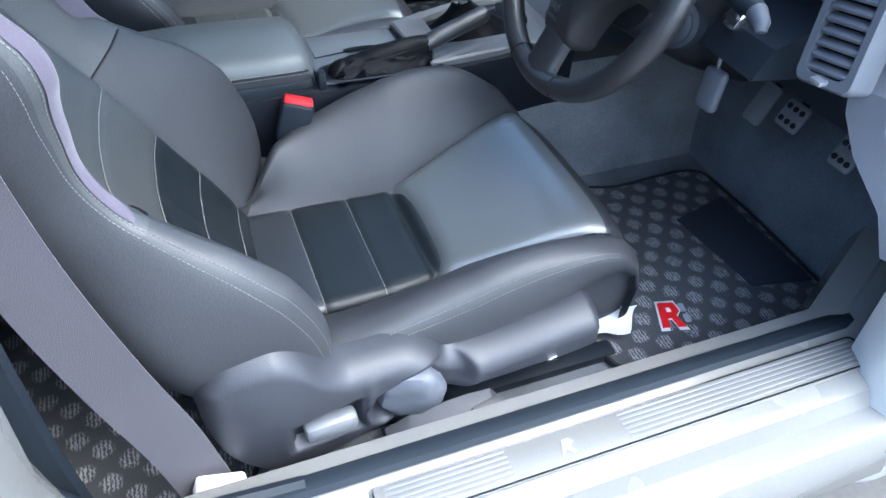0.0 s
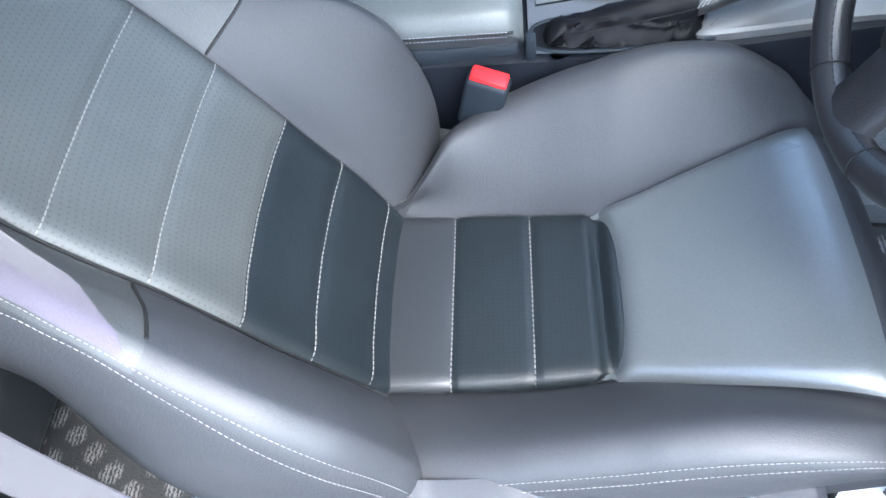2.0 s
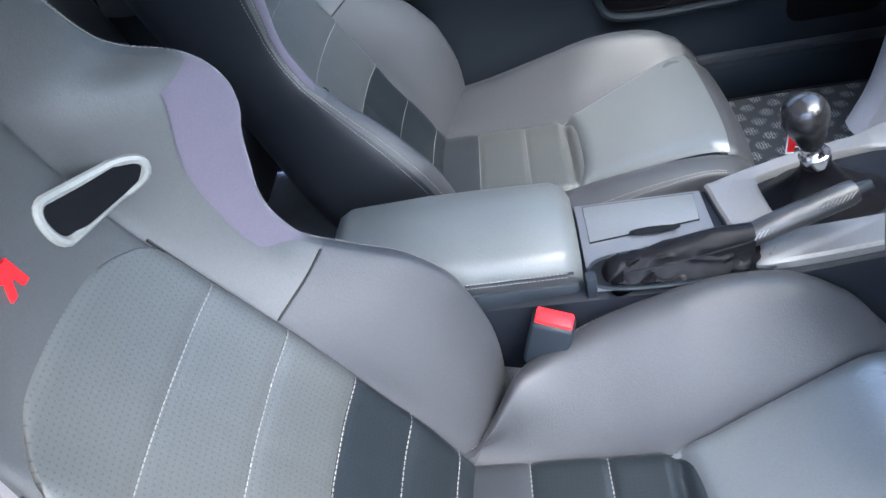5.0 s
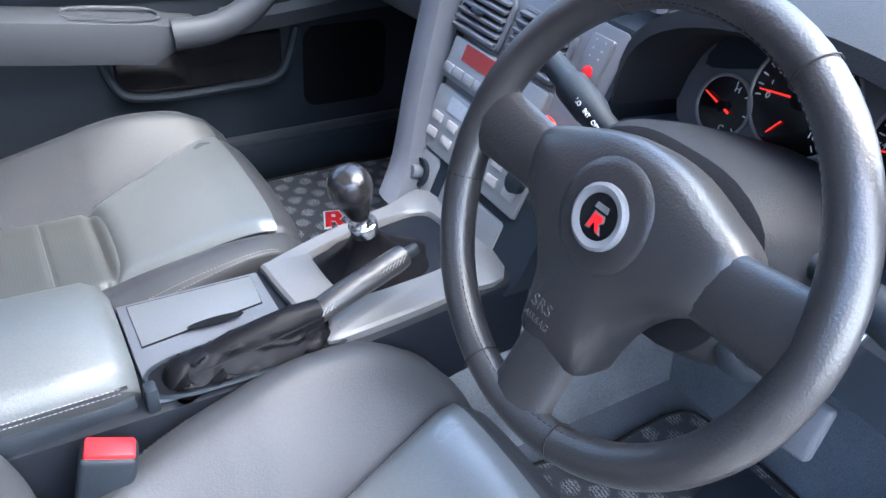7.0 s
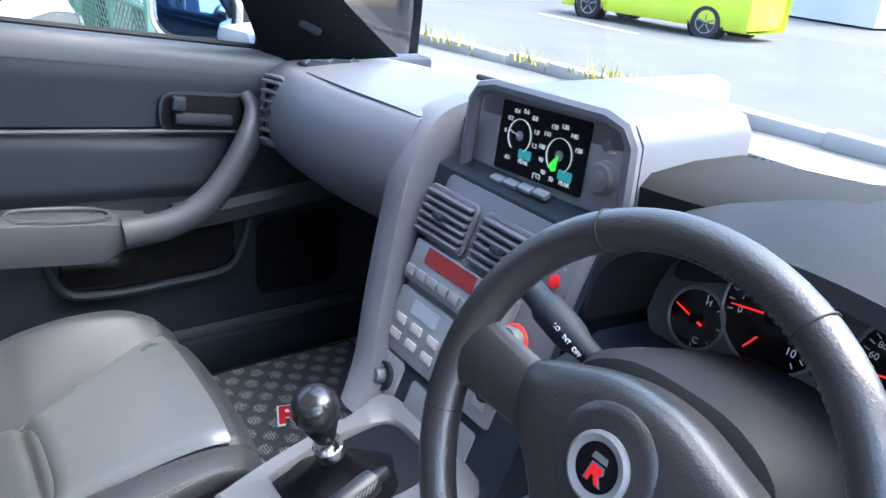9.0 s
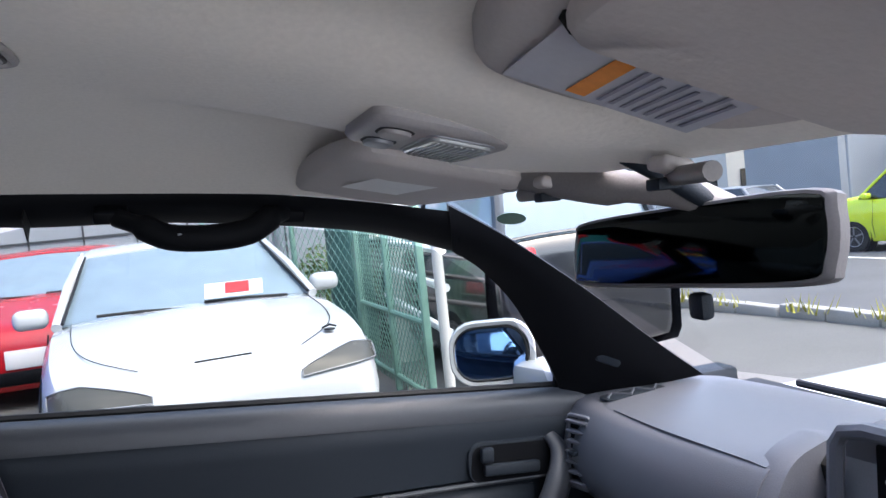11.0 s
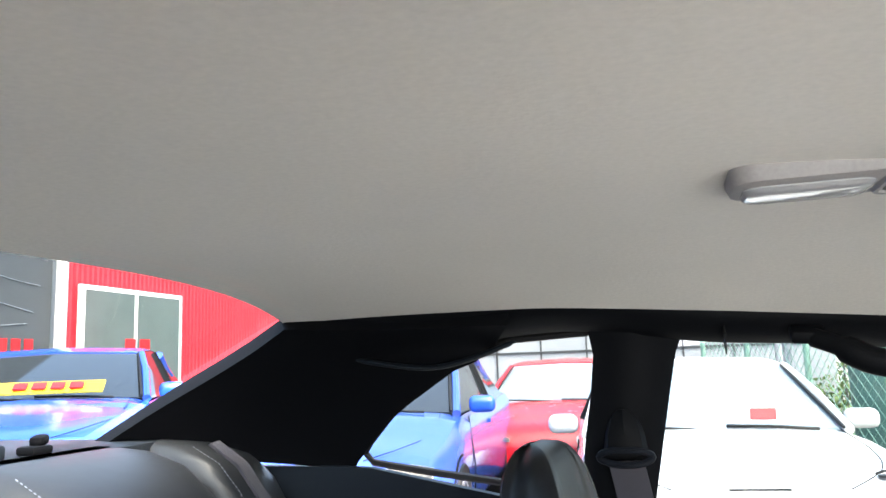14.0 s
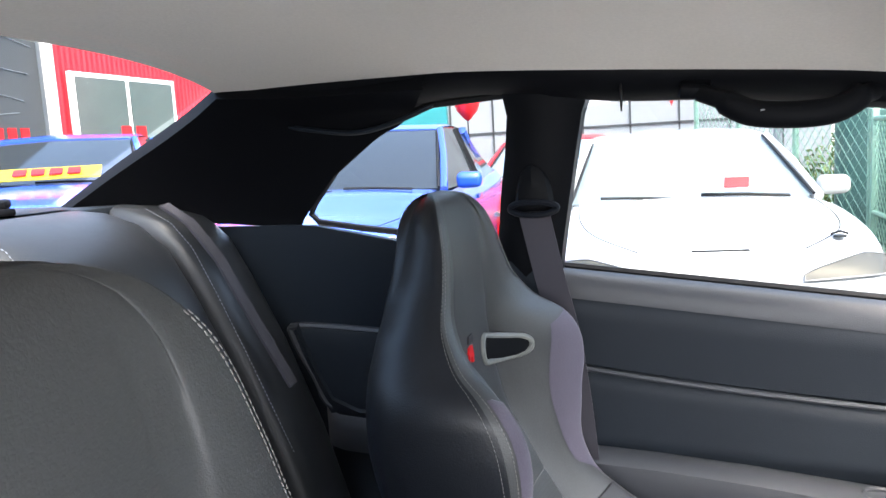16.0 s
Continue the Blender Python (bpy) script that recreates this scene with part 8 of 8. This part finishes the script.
for x, y in ((1.46, 6.3), (1.05, 7.4), (0.62, 8.5), (0.2, 9.6)):
    part("fence_post", tube([(x, y, gz(x, y)), (x, y, gz(x, y) + 2.1)], 0.03, 10), M["post"], back)
solid("green_column", tube([(1.62, 7.4, gz(1.6, 7.4)), (1.62, 7.4, 3.4)], 0.23, 20), M["container"], "thick dark green steel column", "column")
solid("concrete_pole", tube([(1.95, 6.6, gz(2, 6.6)), (1.95, 6.6, 3.6)], 0.13, 18), M["pale_wall"], "pale weathered concrete pole", "pole")
for x, y in ((0.95, 7.9), (1.18, 10.5), (8.0, 22.0), (16.5, 15.0)):
    solid("lamp_pole", tube([(x, y, gz(x, y)), (x, y, 5.5)], 0.045, 10), M["grey_wall"], "thin grey street pole", "pole", group="street poles")

# walls and buildings
# Wall added out of view on the driver side to cut low sky light.
solid("boundary_wall", box((0.0, -4.6, 1.5), (18.0, 0.2, 3.6), 0.01), M["grey_wall"], "plain grey wall added unseen to hold back low sky light", "wall", kind="structure")
hall = thing("red_workshop", (-8, 12, 0.35), "red corrugated metal workshop with sliding doors", "building")
bm = bmesh.new()
rows = []
for k in range(561):
    y = 7.75 + 0.025 * k
    rows.append([(-8.0 + (0.014 if (k // 2) % 2 else 0.0), y, z) for z in (0.2, 4.6)])
part("wall", loft(rows, False, False), M["red_sheet"], hall, "red corrugated sheet wall", smooth=0)
part("wall_back", box((-8.12, 14.7, 2.4), (0.2, 14.0, 4.4), 0.0), M["grey_wall"], hall)
part("corner_post", box((-7.95, 7.68, 2.4), (0.12, 0.10, 4.6), 0.01), M["paper"], hall, "white corner post")
wnd = part("sliding_door", box((-7.93, 9.1, 1.45), (0.06, 2.25, 2.05), 0.005), M["paper"], hall, "pale sliding door frame")
for y in (8.56, 9.64):
    part("pane", box((-7.905, y, 1.45), (0.03, 1.0, 1.92), 0.0), M["door_glass"], wnd)
part("notice", box((-7.885, 8.98, 1.62), (0.01, 0.22, 0.24), 0.0), M["red"], wnd, "small red notice")
part("notice", box((-7.885, 9.30, 1.62), (0.01, 0.22, 0.24), 0.0), M["red"], wnd, "small red notice")
board = thing("mural_wall", (-8, 4, 0.4), "dark painted wall with pale line drawing and red lettering", "wall", kind="structure")
part("panel", box((-8.1, 2.6, 2.3), (0.12, 10.0, 4.4), 0.0), M["dark_wall"], board)
for pts in ([(7.5, 2.75), (6.6, 3.0), (6.0, 3.5)], [(7.4, 2.4), (6.5, 2.55), (5.4, 3.1)], [(7.3, 2.05), (6.4, 2.2), (5.8, 2.15), (5.0, 2.5)], [(7.55, 3.5), (6.9, 2.95), (6.2, 2.8)], [(7.2, 1.9), (6.3, 1.85), (5.2, 2.0)]):
    part("drawn_line", tube(smooth_line([(-8.035, y, z) for y, z in pts], 5), 0.012, 5, flat=0.3), M["ink"], board, "pale grey drawn line")
part("drawn_ring", tube([(-8.035, 6.0 + 0.17 * math.cos(t * 0.3), 1.62 + 0.17 * math.sin(t * 0.3)) for t in range(21)], 0.03, 6, ring=True, flat=0.3), M["red"], board)
for k in range(6):
    part("letter_bar", box((-8.03, 7.25 - 0.2 * k, 1.62), (0.012, 0.13, 0.17), 0.0), M["red"], board, "red lettering as a plain bar")
for k in range(5):
    part("letter_bar", box((-8.03, 5.3 + 0.2 * k, 1.02), (0.012, 0.12, 0.15), 0.0), M["paper"], board, "white lettering as a plain bar")
shed = thing("grey_shed", (-2, 13, 0), "grey panelled shed with a teal end", "building")
part("wall", box((-0.9, 13.0, 1.8), (6.4, 0.2, 4.2), 0.0), M["grey_wall"], shed)
part("teal_wall", box((-5.2, 12.9, 1.8), (2.3, 0.2, 4.2), 0.0), M["teal"], shed, "teal sheet wall")
for k in range(9):
    part("panel_joint", box((-4.0 + 0.8 * k, 12.89, 1.8), (0.03, 0.02, 4.2), 0.0), M["dark_wall"], shed)
part("panel_joint", box((-0.9, 12.89, 1.35), (6.4, 0.02, 0.04), 0.0), M["dark_wall"], shed)
bal = thing("balloon", (-2.25, 6.6, 1.5), "red balloon on a dark stick", "balloon")
part("skin", lathe([(0.0001, -0.16), (0.03, -0.14), (0.10, -0.06), (0.125, 0.02), (0.11, 0.09), (0.06, 0.13), (0.0001, 0.14)], basis((-1.93, 6.5, 1.55), (1, 0, 0), (0, 1, 0)), 20), M["red"], bal)
part("stick", tube([(-1.93, 6.5, 1.4), (-1.92, 6.5, 0.9)], 0.008, 6), M["rubber"], bal)
bunting = thing("pennant_line", (0.3, 7.2, 1.65), "line of small red and white pennants", "pennants")
part("cord", tube([(-2.0, 7.21, 1.66), (0.3, 7.21, 1.62), (2.6, 7.21, 1.66)], 0.006, 6), M["paper"], bunting)
for k in range(9):
    bm = bmesh.new()
    x = -1.4 + 0.42 * k
    z = 1.62 + 0.05 * math.sin(k)
    bm.faces.new([bm.verts.new(c) for c in ((x, 7.2, z), (x + 0.13, 7.2, z), (x + 0.065, 7.22, z - 0.2))])
    part("flag", bm, M["red"] if k % 2 else M["paper"], bunting)

# far side of the road
solid("grey_tower", box((24.5, 23.0, 4.0), (5.0, 4.8, 12.0), 0.0), M["grey_wall"], "tall grey concrete block across the road", "building")
site = solid("blue_sheeting", box((26, 18.0, 1.6), (1.0, 6.5, 3.6), 0.0), M["blue_sheet"], "blue site sheeting across the road", "sheeting")
for x, y, w, d, h, m, lab_ in ((27, 32, 6, 6, 4.2, "pale_wall", "low cream house across the road"), (30, 40, 6, 8, 5.5, "pale_blue_paint", "pale blue house across the road"), (24, 12, 5, 5, 7.5, "pale_wall", "tall cream house across the road"), (20, 48, 8, 8, 6, "grey_wall", "grey flats far off"), (4, 40, 14, 6, 7, "pale_wall", "cream flats far off"), (-8, 36, 10, 6, 6, "grey_wall", "grey flats far off"), (34, 4, 8, 8, 6, "grey_wall", "grey house far off"), (30, -14, 10, 14, 7, "pale_wall", "cream flats far off")):
    hs = thing("far_house", (x, y, 0), lab_, "building", "far houses")
    part("wall", box((x, y, h / 2 - 0.4), (w, d, h), 0.0), M[m], hs)
    part("roof", loft([[(x - w / 2 - 0.3, y - d / 2 - 0.3, h - 0.4), (x + w / 2 + 0.3, y - d / 2 - 0.3, h - 0.4), (x + w / 2 + 0.3, y + d / 2 + 0.3, h - 0.4), (x - w / 2 - 0.3, y + d / 2 + 0.3, h - 0.4)], [(x - w / 4, y - d / 4, h + 0.7), (x + w / 4, y - d / 4, h + 0.7), (x + w / 4, y + d / 4, h + 0.7), (x - w / 4, y + d / 4, h + 0.7)]]), M["dark_wall"], hs)
    for i in range(3):
        for j in range(int(h // 2.4)):
            part("window", box((x - w / 2 - 0.02, y + (i - 1) * d / 3.4, 1.2 + 2.4 * j), (0.06, d / 6, 1.1), 0.0), M["dark_glass"], hs)
            part("window", box((x + (i - 1) * w / 3.4, y - d / 2 - 0.02, 1.2 + 2.4 * j), (w / 6, 0.06, 1.1), 0.0), M["dark_glass"], hs)


def shrub(x, y, r, n, seed, label):
    rn = random.Random(seed)
    t = thing("shrub", (x, y, gz(x, y)), label, "shrub", "shrubs")
    bm = bmesh.new()
    for k in range(n):
        d = Vector((rn.gauss(0, 1), rn.gauss(0, 1), rn.gauss(0, 0.8))).normalized() * r * rn.uniform(0.35, 1.0) ** 0.5
        c = Vector((x, y, gz(x, y) + r * 0.9)) + d
        a, b = Vector((rn.gauss(0, 1), rn.gauss(0, 1), rn.gauss(0, 1))).normalized() * 0.05, Vector((rn.gauss(0, 1), rn.gauss(0, 1), rn.gauss(0, 1))).normalized() * 0.03
        bm.faces.new([bm.verts.new(v) for v in (c - a, c + b, c + a, c - b)])
    part("crown", bm, M["leaf"], t, smooth=0)
    tr = bmesh.new()
    for k in range(6):
        an = rn.uniform(0, 6.28)
        tube([(x, y, gz(x, y)), (x + 0.5 * r * math.cos(an), y + 0.5 * r * math.sin(an), gz(x, y) + r * 1.2)], [0.02, 0.008], 5, bm=tr)
    part("stem", tr, M["leaf"], t)


for k, (x, y, r) in enumerate(((1.9, 11.0, 0.6), (2.6, 13.0, 0.8), (0.9, 12.0, 0.6), (3.6, 15.0, 0.9), (2.2, 9.4, 0.45))):
    shrub(x, y, r, 900, k, "leafy green shrub beside the fence")
